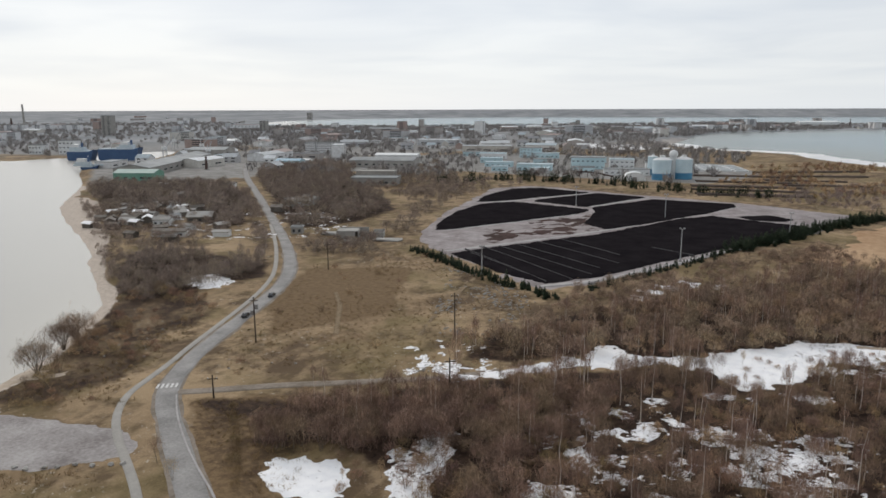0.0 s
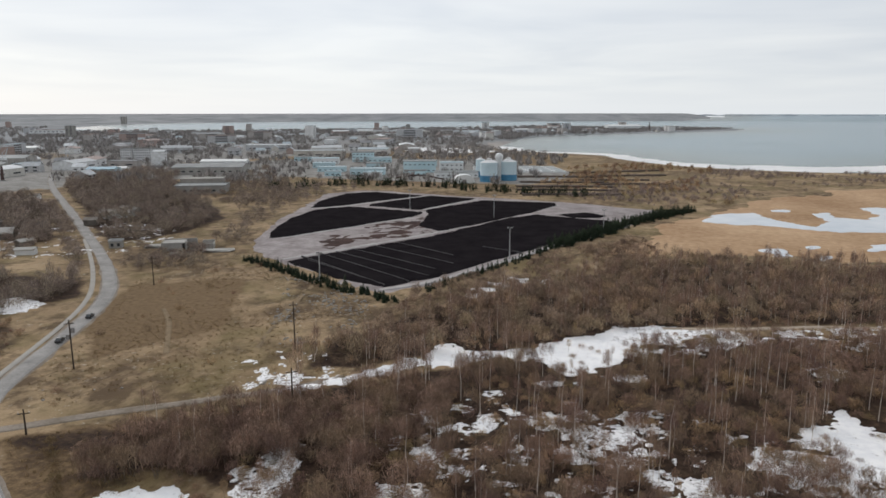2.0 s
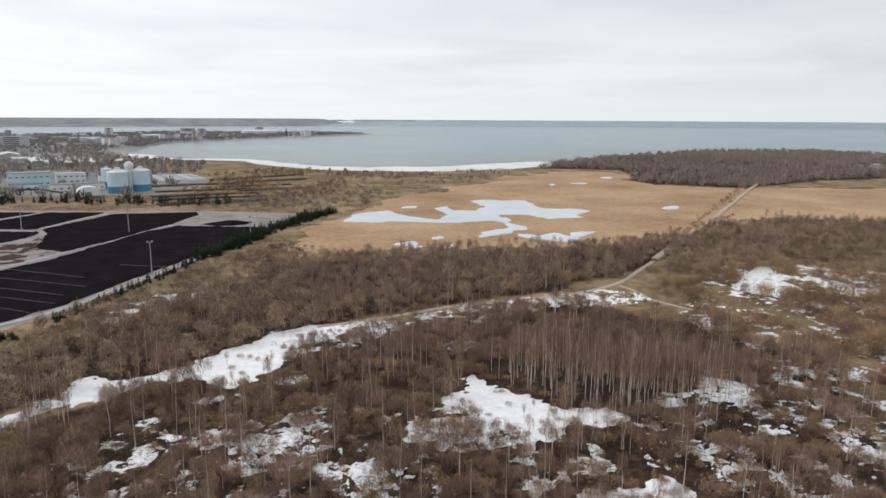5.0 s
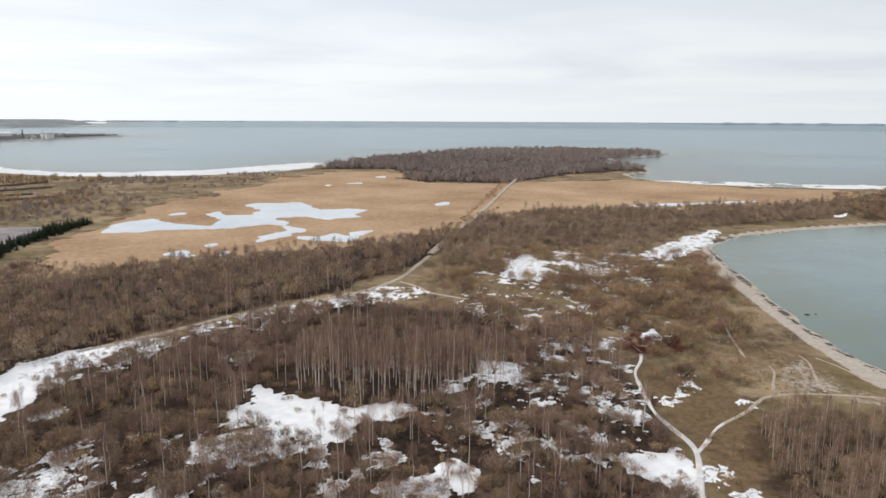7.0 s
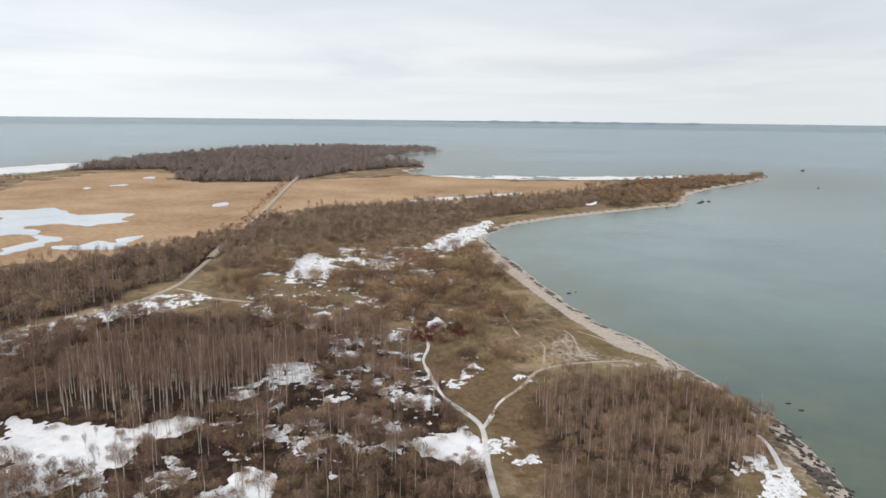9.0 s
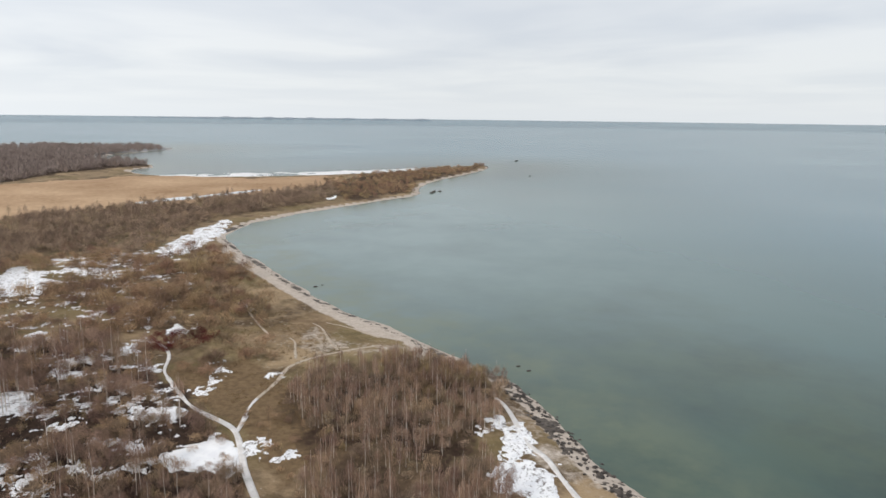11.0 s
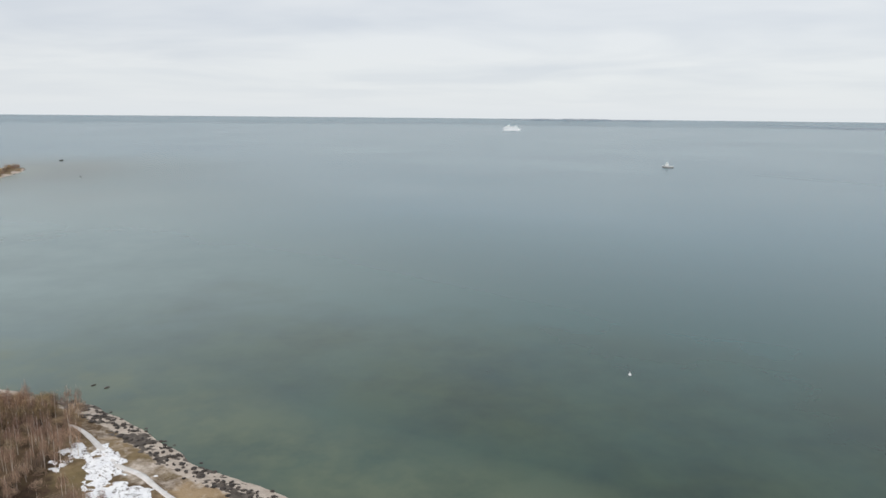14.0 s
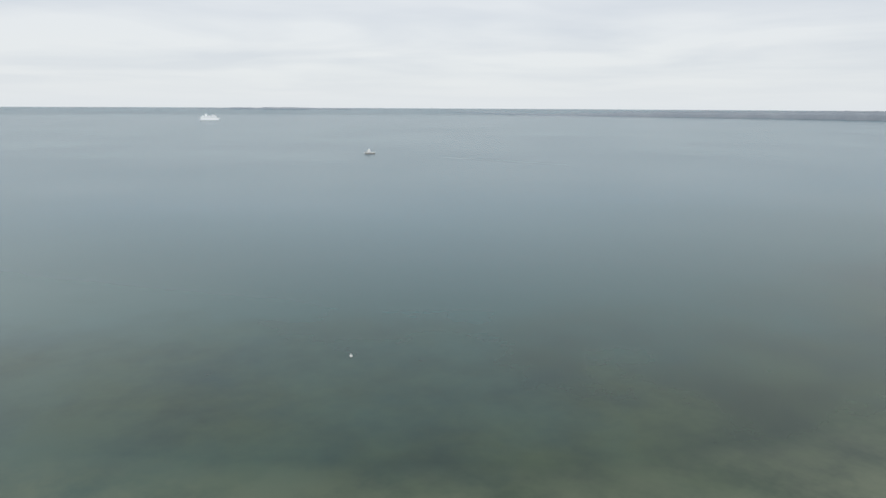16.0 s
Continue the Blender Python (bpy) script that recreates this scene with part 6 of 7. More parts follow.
for zone, want, mixw in TOWN:
    p = np.asarray(zone, float)
    got, tries = 0, 0
    while got < want and tries < 4000:
        tries += 1
        x, y = rng.uniform(p[:, 0].min(), p[:, 0].max()), rng.uniform(p[:, 1].min(), p[:, 1].max())
        r = math.hypot(x, y)
        if r > 3900 or rng.rand() > min(1.0, 1300 / r) or not inside(np.array([x]), np.array([y]), p)[0]:
            continue
        if depth_in(np.array([x]), np.array([y]), LAND)[0] < 25 or min(math.hypot(x - a, y - b) for a, b in taken) < 34 or line_distance(np.array([x]), np.array([y]), ROAD, False)[0] < 25:
            continue
        taken.append((x, y))
        k = rng.choice(len(TEMPLATES), p=np.array(mixw) / sum(mixw))
        m = pose(x, y, ground_at(x, y) - 0.3, 0, 0, 22 + rng.choice([0, 90]) + rng.randn() * 8)
        if k in first_use:
            copy_thing(TEMPLATES[k], m)
        else:
            TEMPLATES[k].matrix_basis = m
            first_use.add(k)
        got += 1

# trees of the town and the plain
tx, ty = scatter([(-330, 440), (-430, 430), (-760, 640), (-1700, 1580), (-1300, 1700), (-800, 2080), (-420, 2600), (250, 2420), (-60, 1900), (-240, 1650), (-280, 1100), (-190, 960), (-100, 880), (-90, 720), (-80, 600), (-120, 510), (-230, 520)], 13.5, 220, 0.25, 60)
off = np.min([np.hypot(tx - a, ty - b) for a, b in taken + [(c[0], c[1]) for c in CYAN] + [(-126, 548), (-113, 562), (-100, 650), (-80, 690)]], 0) > 24
grown("town_trees", FAR_SMALL, tx[off], ty[off], 330, "leafless trees between town buildings", "trees", (M_BARK, M_TWIG_HAZE), 0.8, 1.4)
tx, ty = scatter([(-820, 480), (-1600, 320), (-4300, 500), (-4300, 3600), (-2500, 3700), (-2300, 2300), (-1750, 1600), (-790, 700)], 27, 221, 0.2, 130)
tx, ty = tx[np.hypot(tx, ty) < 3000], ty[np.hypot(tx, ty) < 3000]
grown("town_woods", FAR_SMALL, tx, ty, 331, "leafless woods and gardens of the far town", "trees", (M_BARK, M_TWIG_HAZE), 0.8, 1.5)


# ---- poles and masts ----
def wood_pole(x, y, h, label, arm=True, cans=0):
    root = tagged(new("utility_pole"), label, "utility pole", "wooden utility poles")
    root.matrix_basis = pose(x, y, ground_at(x, y) - 0.3, 0, 0, 35)
    part("post", tube(0.19, 0.12, 0, h, 8), M_POLE, root)
    if arm:
        crossarm = part("crossarm", box(-1.0, 1.0, -0.07, 0.07, h - 0.9, h - 0.72, bevel=0.02), M_POLE, root)
        for q in (-0.85, 0.0, 0.85):
            part("insulator", tube(0.06, 0.04, h - 0.72, h - 0.45, 6, (q, 0)), M_WHITE, crossarm, "white insulator")
    for k in range(cans):
        part("transformer", tube(0.45, 0.45, h - 3.0 - 1.4 * k, h - 1.9 - 1.4 * k, 10, (0.5 * (-1) ** k, 0.3)), M_JOINT, root)


wood_pole(-79, 140, 12, "dark wooden utility pole in dry grass")
wood_pole(-119, 114, 11.5, "dark wooden pole with a transformer beside the road", True, 2)
wood_pole(-62, 108, 9, "dark wooden utility pole beside the snowy track")
wood_pole(-153, 182, 10, "dark wooden utility pole in dry grass")
wood_pole(-102, 86, 5, "short dark wooden pole at the junction")


def light_mast(x, y, h):
    root = tagged(new("light_mast"), "pale steel light mast at the compost beds", "mast", "light masts of the compost field")
    root.matrix_basis = pose(x, y, ground_at(x, y) - 0.2, 0, 0, 20)
    part("base", box(-0.5, 0.5, -0.5, 0.5, 0, 0.9, bevel=0.05), M_CONCRETE, root)
    part("mast", tube(0.22, 0.13, 0.9, h, 8), M_STEEL, root)
    bracket = part("bracket", box(-0.9, 0.9, -0.08, 0.08, h - 0.25, h - 0.1), M_STEEL, root)
    for q in (-0.7, 0.7):
        part("floodlight", box(q - 0.3, q + 0.3, -0.35, 0.15, h - 0.1, h + 0.3, bevel=0.04), M_STEEL, bracket)


for x, y, h in ((-102, 199, 10), (-50, 254, 12.5), (-78, 352, 12.5), (-132, 373, 11), (-20, 325, 11)):
    light_mast(x, y, h)

# ---- compost field: hoses, hedge ----
M_HOSE = plain("dusty_hose", (0.05, 0.047, 0.05), (0.10, 0.095, 0.095), 0.3)
for a, b in (((-128, 235), (-80, 201)), ((-125, 243), (-74, 208)), ((-119, 247), (-70, 217)), ((-115, 254), (-70, 227)), ((-109, 263), (-67, 238)), ((-102, 272), (-71, 252)), ((-65, 273), (-47, 265)), ((-122, 229), (-90, 208))):
    ribbon("hose_line", [a, ((a[0] + b[0]) / 2 + 0.5, (a[1] + b[1]) / 2), b], 0.16, M_HOSE, 0.92, 1.5, 0.6, label="pale hose line across black compost", category="hose", kind="stuff")
rng = np.random.RandomState(31)


hx, hy = row_places([(-146, 226), (-121, 211), (-101, 198), (-87, 192), (-70, 185)], 0.42, 1.3, 1)
single_plants("young_spruce", SPRUCE, list(zip(hx, hy, height(hx, hy))), 41, "dark green young spruce in a hedge", "spruce", "spruces of the field hedge", (M_BARK, M_NEEDLE), 0.35, 0.8)
hx, hy = row_places([(-36, 285), (-22, 322), (-8, 356), (10, 392), (22, 412)], 0.4, 2.2, 2)
grown("spruce_hedge", SPRUCE, hx, hy, 42, "dense dark green spruce hedge at the field", "hedge", (M_BARK, M_NEEDLE), 0.7, 1.35)
hx, hy = row_places([(-66, 200), (-56, 226), (-44, 258), (-36, 285)], 0.9, 1.3, 3)
grown("spruce_row", SPRUCE, hx, hy, 43, "small dark spruces along the gravel edge", "hedge", (M_BARK, M_NEEDLE), 0.3, 0.8)
hx, hy = row_places([(-262, 440), (-235, 490), (-200, 500), (-150, 492), (-84, 470), (-40, 468)], 2.0, 6, 4)
grown("pine_belt", SPRUCE + FAR_TREE[:1], hx, hy, 44, "belt of small pines before the works", "trees", (M_BARK, M_NEEDLE), 0.8, 1.5)
for k, (a, b) in enumerate((((-112, 590), (-40, 606)), ((-97, 512), (-27, 530)), ((-84, 463), (-18, 483)), ((-70, 640), (10, 690)), ((-100, 545), (-30, 560)), ((-92, 490), (-20, 506)), ((-60, 575), (0, 590)), ((-40, 545), (16, 560)), ((-50, 615), (12, 640)))):
    ribbon("soil_windrow", [a, ((a[0] + b[0]) / 2, (a[1] + b[1]) / 2 + 2), b], 9 if k < 4 else 6, M_SOIL, 1.2, 3, 0.3, label="long dark windrow of soil", category="windrow", kind="stuff", seed=k)
hx, hy = scatter([(-100, 470), (-20, 460), (30, 520), (50, 640), (60, 715), (-20, 760), (-80, 700), (-70, 600), (-96, 520)], 7, 251, 0.45, 34)
grown("windrow_scrub", FAR_TREE[:3], hx, hy, 45, "dark leafless scrub between windrows", "scrub", (M_BARK, M_TWIG), 0.3, 0.75)
hx, hy = scatter([(20, 420), (60, 480), (130, 560), (250, 720), (180, 700), (60, 720), (30, 600), (-60, 460)], 6.5, 230, 0.5, 34)
grown("plain_scrub", FAR_TREE[:2], hx, hy, 46, "low leafless scrub on the rough plain", "scrub", (M_BARK, M_TWIG_HEAD), 0.25, 0.6)
hx, hy = row_places([(20, 448), (44, 446), (52, 458)], 4, 3, 6)
grown("reed_edge_scrub", MID_ALDER[:2], hx, hy, 47, "dark scrub island at the reed's edge", "scrub", (M_BARK, M_TWIG), 0.5, 0.8)

# ---- junction: yard, boulders, crossing, kerb, cars ----
sheet("gravel_yard", [(-160, 40), (-140, 58), (-127, 62), (-106, 69), (-98, 66), (-96, 61), (-108, 51), (-130, 34)], M_MUD, 1.5, 0.06, 1.2, 6, 9, 1.2, label="pale muddy gravel yard by the road", category="yard", kind="structure")
sheet("dirt_bank", [(-160, 62), (-150, 78), (-142, 84), (-137, 82), (-146, 70), (-140, 58)], M_TRODDEN, 1.5, 0.06, 1.2, 5, 10, 1.0, cover=0.55, label="bare sandy bank above the water", category="bank", kind="structure")


def boulder_mesh(seed, mat, name):
    r = np.random.RandomState(seed)
    bm = bmesh.new()
    bmesh.ops.create_icosphere(bm, subdivisions=2, radius=0.5)
    for v in bm.verts:
        v.co *= 0.8 + 0.35 * noise.noise(v.co * 2.2 + Vector((seed * 5.1, 0, 0)))
        v.co.z *= 0.7
    me = bpy.data.meshes.new(name)
    bm.to_mesh(me)
    bm.free()
    me.materials.append(mat)
    return me


BOULDERS = [boulder_mesh(k, M_STONE, "boulder") for k in range(4)]
for k in range(10):
    q = k / 9
    x, y = -112 + 17.5 * q + rng.randn() * 0.3, 48.5 + 13 * q + rng.randn() * 0.3
    b = tagged(new("boulder", BOULDERS[k % 4]), "grey boulder in a row along the yard", "boulder", "boulders along the yard")
    b.matrix_basis = pose(x, y, ground_at(x, y) + 0.2, 0, 0, rng.rand() * 360) @ Matrix.Diagonal((1.1, 1.1, 1.1, 1))
zebra = tagged(new("zebra_crossing"), "worn white zebra stripes across the road", "crossing", kind="structure")
zebra.matrix_basis = pose(-114.6, 85.4, ground_at(-114.6, 85.4) + 0.125, 0, 0, 40)
for k in range(5):
    part("stripe", box(-2.1 + k * 0.9, -1.65 + k * 0.9, -1.1, 1.1, -0.01, 0.006), M_LINE, zebra)
ribbon("kerb", [(-109.3, 83.2), (-101, 76.6), (-90.5, 70), (-82, 65.4), (-73, 61), (-56.5, 49)], 0.35, M_LANE_PALE, 0.2, 1.0, 0.1, label="pale raised concrete kerb", category="kerb")


def car(x, y, yaw):
    root = tagged(new("car"), "dark saloon car driving on the road", "car", "cars on the road")
    root.matrix_basis = pose(x, y, ground_at(x, y) + 0.1, 0, 0, yaw) @ Matrix.Diagonal((0.8, 0.8, 0.8, 1))
    prof = [(-2.15, 0.3), (2.15, 0.3), (2.2, 0.65), (2.0, 0.85), (1.1, 0.95), (-1.9, 0.98), (-2.2, 0.8)]
    bm = prism(prof, -0.86, 0.86)
    bmesh.ops.bevel(bm, geom=list(bm.edges), offset=0.06, segments=2, affect="EDGES")
    part("body", bm, M_CAR, root)
    bm = prism([(-1.7, 0.95), (1.05, 0.95), (0.35, 1.42), (-1.15, 1.44)], -0.74, 0.74)
    bmesh.ops.bevel(bm, geom=list(bm.edges), offset=0.05, segments=2, affect="EDGES")
    part("cabin", bm, M_WINDOW, root, "dark glazed cabin")
    part("roof", box(-1.1, 0.3, -0.66, 0.66, 1.43, 1.47, bevel=0.015), M_CAR, root)
    for sx in (-1.35, 1.35):
        for sy in (-0.8, 0.8):
            bm = bmesh.new()
            bmesh.ops.create_cone(bm, cap_ends=True, segments=14, radius1=0.32, radius2=0.32, depth=0.2, matrix=Matrix.Translation((sx, sy, 0.32)) @ Matrix.Rotation(radians(90), 4, "X"))
            wheel = part("wheel", bm, M_TYRE, root)
            bm = bmesh.new()
            bmesh.ops.create_cone(bm, cap_ends=True, segments=12, radius1=0.19, radius2=0.19, depth=0.03, matrix=Matrix.Translation((sx, sy * 1.14, 0.32)) @ Matrix.Rotation(radians(90), 4, "X"))
            part("rim", bm, M_STEEL, wheel, "pale metal rim")
    for sy in (-0.6, 0.6):
        part("headlight", box(2.12, 2.2, sy - 0.18, sy + 0.18, 0.6, 0.74, bevel=0.02), M_WHITE, root, "clear headlight")


car(-136.6, 127.8, 116)
car(-145.2, 146.5, 116)

# ---- willows, bushes, tussocks ----
WILLOW = [bare_tree(s, 8.0, 5.2, 7, 42, 1500, 0.045, 4, 0.1, 0.16, 1.9) for s in (401, 402)]
zs = [ground_at(x, y) for x, y in ((-146, 77), (-156, 89), (-157, 93))]
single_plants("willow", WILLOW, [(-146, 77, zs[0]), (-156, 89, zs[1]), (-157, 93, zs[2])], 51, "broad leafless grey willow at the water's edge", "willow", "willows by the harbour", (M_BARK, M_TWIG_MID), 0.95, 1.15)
single_plants("roadside_tree", [bare_tree(411, 5.5, 1.6, 2, 12, 200, 0.03, 4, 0.3, 0.08, 1.1)], [(-83.5, 61.5, ground_at(-83, 61)), (-90, 64, ground_at(-90, 64))], 52, "thin leafless tree beside the road", "tree", "roadside trees", (M_BARK, M_TWIG), 0.8, 1.1)
MEADOW = [(-118, 92), (-150, 160), (-164, 186), (-150, 226), (-110, 206), (-78, 184), (-66, 150), (-72, 122), (-96, 100)]
mx, my = scatter(MEADOW, 11.0, 240, 0.55, 20, LINES)
single_plants("meadow_bush", BUSH, list(zip(mx, my, height(mx, my))), 53, "low dark dry bush in the meadow", "bush", "bushes of the meadow", (M_BARK, M_TWIG), 0.5, 1.6)
bx, by = row_places([(-95, 84), (-88, 78), (-81, 72), (-72, 64)], 3.1, 0.3, 7)
single_plants("hedge_bush", SHRUB, list(zip(bx, by, height(bx, by))), 54, "round brown bush in a row on the verge", "bush", "bushes along the verge", (M_BARK, M_TWIG_TAN), 0.6, 0.85)
rx, ry = scatter([(120, 120), (132, 123), (140, 116), (138, 108), (128, 108), (121, 113)], 1.7, 241)
grown("red_thicket", SHRUB, rx, ry, 55, "dark red leafless dogwood thicket", "shrubs", (M_TWIG_RED, M_TWIG_RED), 0.45, 0.8)
tx, ty = scatter(MEADOW, 1.7, 242, 0.5, 22, LINES)
grown("dry_tussocks", TUSSOCK, tx, ty, 56, "tan tussocks of dry meadow grass", "grass", (M_BARK, M_TWIG_TAN), 0.4, 1.2)
tx, ty = scatter([(96, 62), (114, 100), (128, 118), (150, 104), (170, 118), (196, 146), (168, 112), (140, 72), (120, 76), (100, 56)], 1.5, 243, 0.3, 9, LINES + [(BEACH, 0.0, True)])
grown("shore_tussocks", TUSSOCK, tx, ty, 57, "tan tussocks of dry grass behind the beach", "grass", (M_BARK, M_TWIG_TAN), 0.5, 1.2)
tx, ty = scatter([(104, 84), (128, 84), (150, 100), (172, 122), (190, 142), (214, 172), (196, 176), (168, 150), (140, 138), (118, 120)], 5.0, 244, 0.3, 14, LINES + [(BEACH, 1.0, True)])
single_plants("shore_bush", SHRUB, list(zip(tx, ty, height(tx, ty))), 58, "rounded leafless bush behind the beach", "bush", "bushes behind the beach", (M_BARK, M_TWIG), 0.9, 1.9)
tx, ty = scatter([(120, 44), (134, 62), (142, 50), (137, 38), (128, 34)], 1.9, 245, 0.0, 9)
grown("shore_thicket", ALDER[:3], tx, ty, 59, "dense leafless thicket at the end of the beach", "thicket", (M_BARK, M_TWIG), 0.5, 0.75)
for k, (zone, gap) in enumerate((([(-150, 62), (-140, 92), (-152, 118), (-138, 122), (-124, 96), (-118, 82), (-112, 74), (-126, 66)], 1.6), ([(-112, 48), (-98, 58), (-84, 52), (-66, 40), (-86, 32)], 1.4), ([(-104, 84), (-88, 96), (-74, 108), (-66, 98), (-70, 80), (-66, 64), (-80, 68)], 1.4))):
    tx, ty = scatter(zone, gap, 270 + k, 0.2, 7, LINES)
    grown("verge_tussocks", TUSSOCK, tx, ty, 61 + k, "rough tan and brown tussocks beside the road", "grass", (M_BARK, M_TWIG_TAN), 0.5, 1.5)
# rubble and litter in the meadow
RUBBLE_ZONES = [([(-96, 160), (-120, 206), (-104, 200), (-76, 182), (-70, 150), (-84, 140)], 1.5, 246), ([(-84, 112), (-74, 128), (-66, 122), (-72, 112)], 1.6, 247), ([(-118, 92), (-128, 112), (-108, 116), (-96, 106)], 5.0, 248), ([(-150, 90), (-175, 120), (-150, 118), (-130, 88)], 4.0, 249)]
for zone, gap, sd in RUBBLE_ZONES:
    qx, qy = scatter(zone, gap, sd, 0.45, 10, LINES)
    bm = bmesh.new()
    bmesh.ops.create_icosphere(bm, subdivisions=1, radius=0.3)
    sv = np.array([v.co[:] for v in bm.verts]) * (1.3, 0.8, 0.6)
    sf = np.array([[v.index for v in f.verts] for f in bm.faces])
    bm.free()
    grown("rubble", [((sv, sf), (np.zeros((0, 3)), np.zeros((0, 3), int)))], qx, qy, sd, "scattered pale stones and rubble in grass", "rubble", (M_STONE, M_TWIG), 0.5, 2.0)

# ---- shore: rocks, wrack ----
ROCKS = [boulder_mesh(20 + k, M_ROCK, "shore_rock") for k in range(5)]
SHORE_LINE = [(142, 39), (135, 31), (127, 25), (119, 19), (112, 14), (105, 9), (97, 2), (82, -14)]
sheet("stony_strip", [(143, 41), (138, 31), (125, 20.5), (113, 12), (104, 5), (95, -3), (92, 1), (102, 10), (112, 17), (124, 26), (134, 35)], M_WRACK, 0.5, 0.07, 1.0, 3, 72, 0.5, label="dark wet shingle along the water", category="shingle", kind="structure", cover=0.5, relief=0.06)
qx, qy = row_places(SHORE_LINE, 0.3, 1.3, 8)
d_in = depth_in(qx, qy, LAND)
for k, (x, y) in enumerate(zip(qx, qy)):
    s = rng.uniform(0.28, 0.95) * (0.6 if d_in[k] < -3 else 1.0)
    zb = max(ground_at(x, y), SEA_Z - 0.25)
    b = tagged(new("shore_rock", ROCKS[k % 5]), "dark wet rock at the water's edge", "rock", "rocks of the shore")
    b.matrix_basis = pose(x, y, zb + 0.12 * s, 0, 0, rng.rand() * 360) @ Matrix.Diagonal((s * 1.3, s, s, 1))
for x, y, s in ((148, 33, 0.9), (196, 115, 1.2), (199, 114, 0.7), (492, 187, 4), (497, 184, 3), (483, 185, 3), (672, 155, 2.5), (897, 227, 5), (440, 190, 2.5), (146, 30, 0.9)):
    b = tagged(new("shore_rock", ROCKS[int(x) % 5]), "dark rock standing in shallow water", "rock", "rocks of the shore")
    b.matrix_basis = pose(x, y, SEA_Z + 0.05 * s, 0, 0, x * 7) @ Matrix.Diagonal((s * 1.5, s, s * 0.8, 1))


def along(line, width):
    """The outline of a strip of some width along a bent line."""
    q = rounded(line, False, 2)
    d = np.gradient(q, axis=0)
    n = np.stack([-d[:, 1], d[:, 0]], 1) / (np.hypot(*d.T)[:, None] + 1e-9) * width / 2
    return np.concatenate([q + n, (q - n)[::-1]])


sheet("wrack_line", along([(262, 204), (236, 175), (202, 134), (175, 98.5), (162.5, 75), (151.5, 57), (143, 44)], 2.6), M_WRACK, 0.5, 0.05, 0.8, 3, 74, 0.4, 0.42, "dark scraps of washed-up seaweed", "seaweed")
sheet("wrack_line", along([(790, 236), (758, 220.5), (682, 214), (566, 218), (500, 203), (470, 186), (411, 200), (316, 218), (272, 211)], 3.2), M_WRACK, 1.0, 0.06, 0.8, 5, 75, 0.6, 0.45, "dark scraps of washed-up seaweed", "seaweed")

# ---- boats on the sea ----
ferry = tagged(new("ferry"), "white passenger ferry far out on the sea", "ferry")
ferry.matrix_basis = pose(2590, -940, SEA_Z, 0, 0, -95)
M_FERRY = plain("ferry_white", (0.84, 0.86, 0.88), (0.88, 0.89, 0.9), 0.1, 0.4)
hullp = [(-34, 6), (-33, 0), (30, 0), (36, 7), (-34, 7)]
part("hull", prism(hullp, -7, 7), M_FERRY, ferry)
part("lower_deck", box(-32, 27, -6.5, 6.5, 7, 12), M_FERRY, ferry)
part("upper_deck", box(-26, 22, -6, 6, 12, 16), M_FERRY, ferry)
part("bridge", box(10, 20, -6.5, 6.5, 16, 19), M_FERRY, ferry)
part("funnel", box(-16, -9, -2.5, 2.5, 16, 22, bevel=0.6), M_FERRY, ferry)
for k, z in enumerate((8.8, 13.3)):
    part("window_band", box(-30 + 5 * k, 25 - 4 * k, -6.6, 6.6, z, z + 1.1), M_DECK, ferry)
boat = tagged(new("workboat"), "small white workboat with a dark hull", "boat")
boat.matrix_basis = pose(700, -446, SEA_Z - 0.3, 0, 0, 48)
part("hull", prism([(-6, 0), (5.2, 0), (6.6, 2.1), (-6, 1.7)], -1.9, 1.9), M_JOINT, boat, "dark hull")
part("gunwale", prism([(-6.1, 1.7), (6.7, 2.1), (6.7, 2.4), (-6.1, 2.0)], -2.0, 2.0), M_WHITE, boat)
part("cabin", box(-0.5, 3.0, -1.4, 1.4, 2.0, 4.6, bevel=0.15), M_WHITE, boat)
part("mast", tube(0.12, 0.06, 6.2, 8.2, 6, (0.6, 0)), M_WHITE, boat)
part("wheelhouse", box(0, 2.4, -1.1, 1.1, 4.6, 6.2, bevel=0.15), M_WHITE, boat)


def on_water(name, pts, width, mat, label, category):
    """A thin strip that lies on the sea."""
    p = rounded(pts, False, 2)
    d = np.gradient(p, axis=0)
    nrm = np.stack([-d[:, 1], d[:, 0]], 1) / (np.hypot(*d.T)[:, None] + 1e-9)
    w = width * (0.5 + 0.5 * np.abs(waves(np.arange(len(p)) * 3.0, np.zeros(len(p)), 6, 3)))[:, None]
    a, b = p - nrm * w, p + nrm * w
    v = np.concatenate([np.c_[a, np.full(len(p), SEA_Z + 0.05)], np.c_[b, np.full(len(p), SEA_Z + 0.05)]])
    n = len(p)
    i = np.arange(n - 1)
    return tagged(new(name, mesh_from(name, v, np.stack([i, i + 1, i + 1 + n, i + n], 1), mat)), label, category, kind="stuff")


on_water("wake", [(608, -484), (580, -492), (553, -499), (510, -508), (459, -524)], 1.3, M_FOAM, "thin pale wake of a boat", "wake")


buoy = tagged(new("buoy"), "small white buoy on the water", "buoy")
buoy.matrix_basis = pose(128, -80, SEA_Z - 0.15)
bm = bmesh.new()
bmesh.ops.create_uvsphere(bm, u_segments=12, v_segments=8, radius=0.34, matrix=Matrix.Translation((0, 0, 0.3)))
part("float", bm, M_WHITE, buoy, "", True)
part("stub", tube(0.08, 0.06, 0.6, 1.0, 8), M_WHITE, buoy)


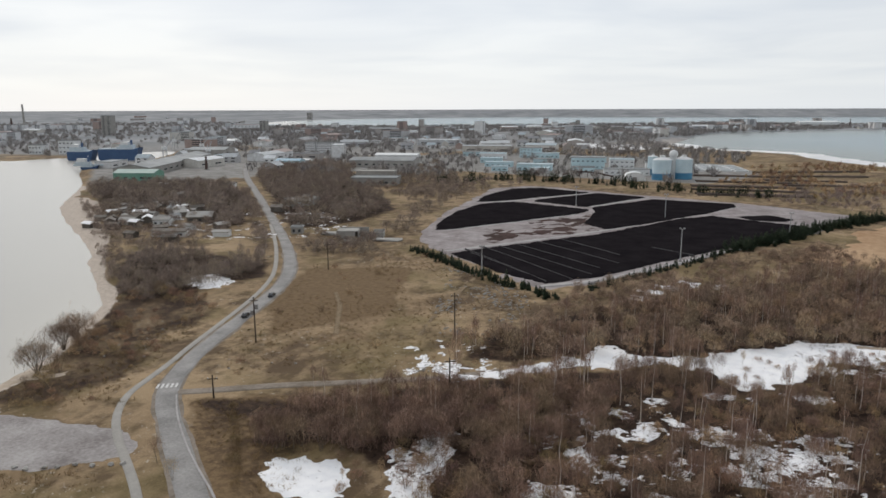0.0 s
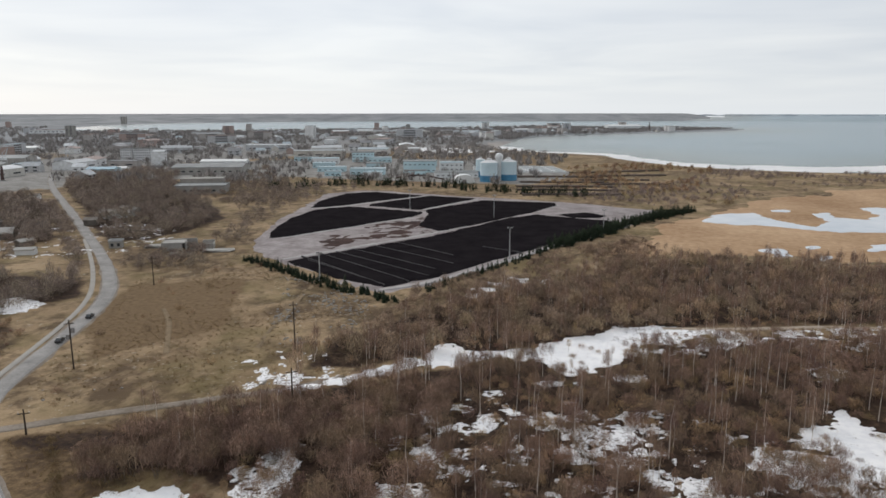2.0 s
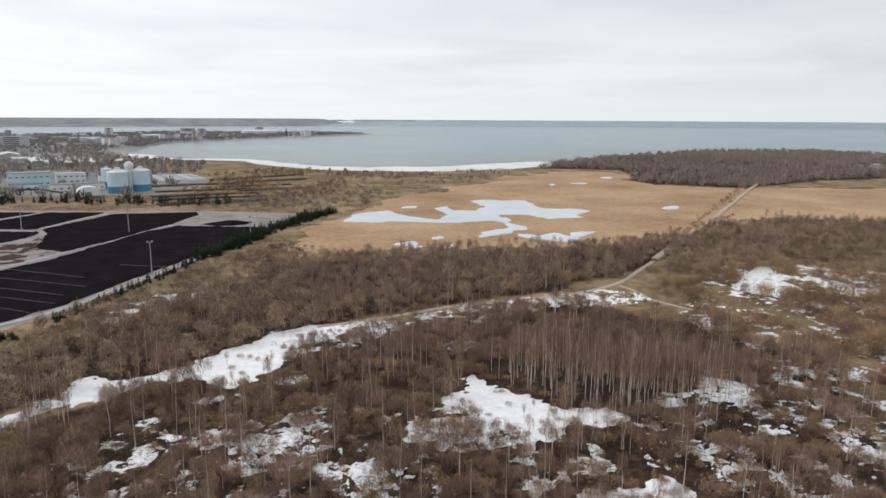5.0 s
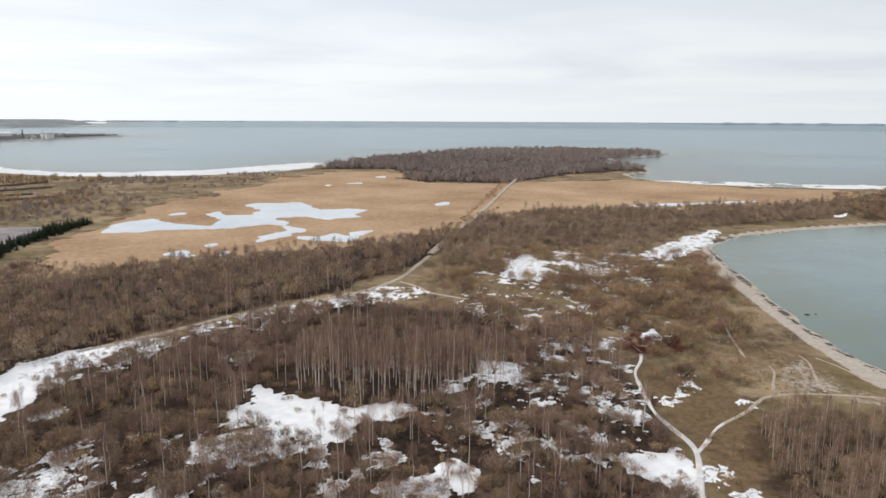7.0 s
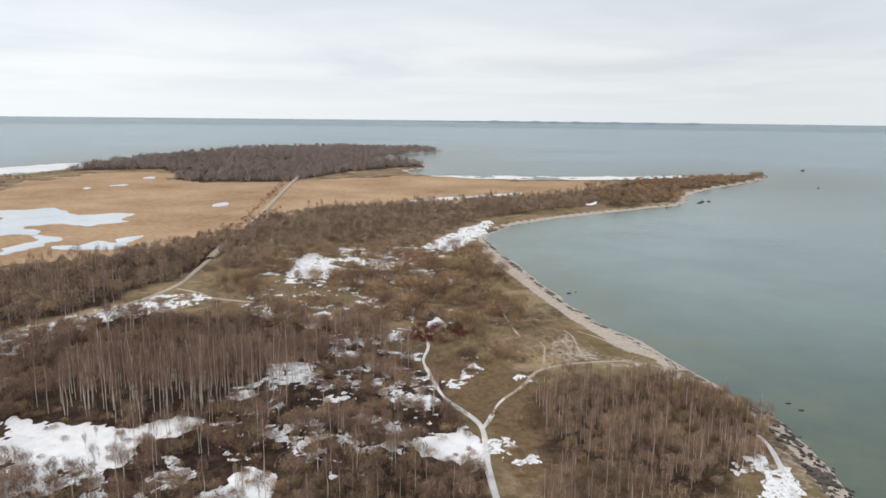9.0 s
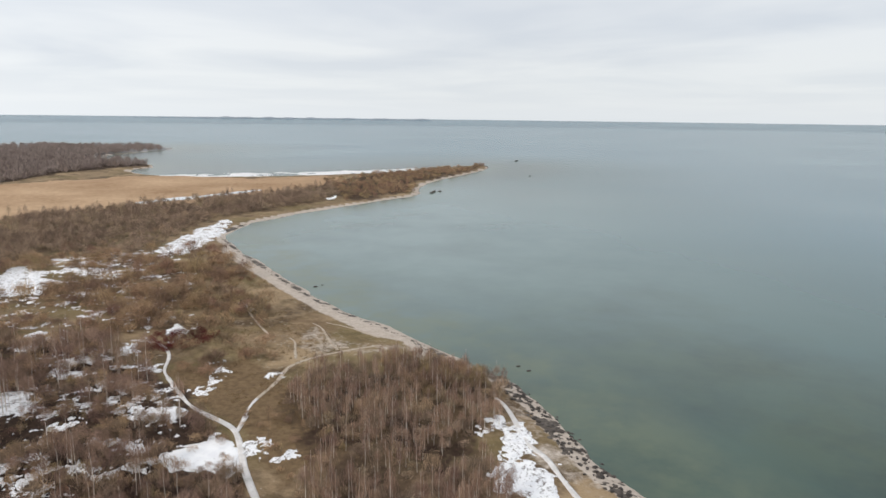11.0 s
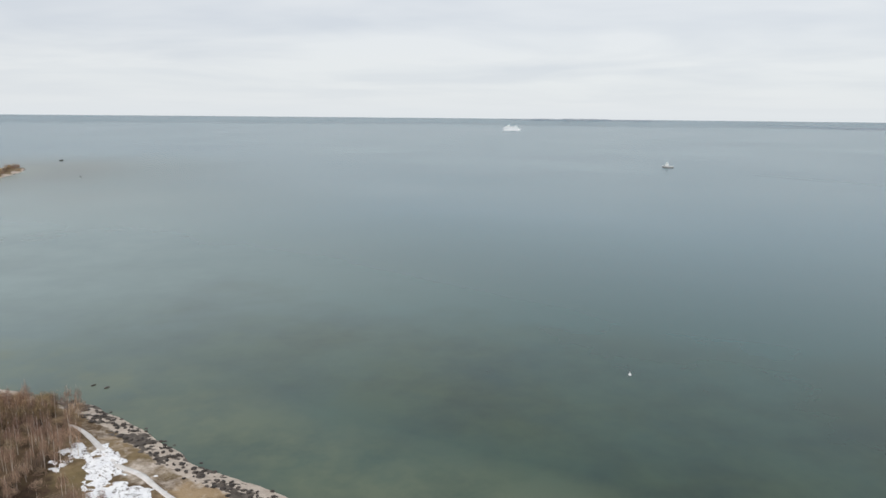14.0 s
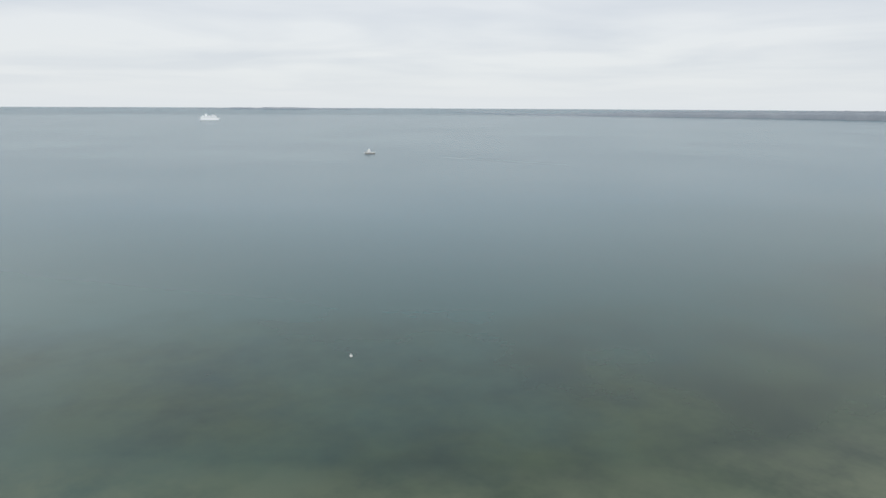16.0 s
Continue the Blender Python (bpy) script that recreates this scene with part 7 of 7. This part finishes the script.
# ---- harbour: ships and cranes ----
def cargo_ship(x, y, length, yaw, beam_w, hull_h, label, house):
    root = tagged(new("ship"), label, "ship", "ships in the harbour")
    root.matrix_basis = pose(x, y, SEA_Z - 0.5, 0, 0, yaw)
    h = length / 2
    part("hull", prism([(-h, 2), (-h + 2, 0), (h - 4, 0), (h, hull_h + 2), (h - 6, hull_h), (-h, hull_h)], -beam_w / 2, beam_w / 2), M_HULL, root, "blue hull")
    part("deck", box(-h + 1, h - 6, -beam_w / 2 + 0.3, beam_w / 2 - 0.3, hull_h, hull_h + 1.2), M_DECK, root)
    hx0 = -h + 3 if house < 0 else h - 22
    part("deckhouse", box(hx0, hx0 + 14, -beam_w / 2 + 1, beam_w / 2 - 1, hull_h + 1.2, hull_h + 5), M_DECK, root)
    part("bridge", box(hx0 + 2, hx0 + 10, -beam_w / 2 + 1, beam_w / 2 - 1, hull_h + 5, hull_h + 8), M_WHITE, root)
    part("funnel", tube(1.2, 1.0, hull_h + 5, hull_h + 10, 10, (hx0 + 12, 0)), M_HULL, root)
    part("mast", tube(0.3, 0.15, hull_h, hull_h + 11, 8, (h - 10, 0)), M_WHITE, root)
    part("hatch", box(-h + 20, h - 24 if house > 0 else h - 10, -beam_w / 2 + 2, beam_w / 2 - 2, hull_h + 1.2, hull_h + 2.6), M_DECK, root)


cargo_ship(-706, 492, 46, 28, 12, 12.5, "blue-hulled cargo ship moored at the quay", 1)
cargo_ship(-742, 470, 30, 28, 12, 10, "blue and pale ship moored at the quay", -1)
cargo_ship(-618, 398, 17, 35, 6, 3.0, "small pale tug moored off the point", 1)


def crane(x, y, h, yaw, label):
    root = tagged(new("harbour_crane"), label, "crane", "harbour cranes")
    root.matrix_basis = pose(x, y, ground_at(x, y), 0, 0, yaw)
    for sx in (-3, 3):
        for sy in (-3, 3):
            part("leg", beam((sx, sy, 0), (sx * 0.5, sy * 0.5, h * 0.45), 0.35), M_STEEL, root)
    part("cab", box(-2.5, 2.5, -2, 2, h * 0.45, h * 0.6, bevel=0.1), M_WHITE, root)
    part("tower", beam((-1, 0, h * 0.6), (-1.5, 0, h * 0.85), 0.4), M_STEEL, root)
    part("jib", beam((1.5, 0, h * 0.55), (h * 0.5, 0, h * 1.05), 0.45), M_STEEL, root)
    part("stay", beam((-1.5, 0, h * 0.85), (h * 0.5, 0, h * 1.05), 0.12), M_STEEL, root)


for x, y, h, yaw in ((-668, 520, 22, 70), (-700, 600, 20, 30), (-620, 540, 18, 110), (-800, 640, 24, 10), (-830, 560, 22, 200), (-900, 440, 22, 40), (-640, 640, 20, 60)):
    crane(x, y, h, yaw, "pale steel harbour crane with a raised jib")
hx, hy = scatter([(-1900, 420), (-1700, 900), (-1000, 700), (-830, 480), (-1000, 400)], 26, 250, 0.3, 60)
grown("quay_trees", FAR_SMALL, hx, hy, 60, "leafless trees behind the quay", "trees", (M_BARK, M_TWIG_HAZE), 0.8, 1.6)
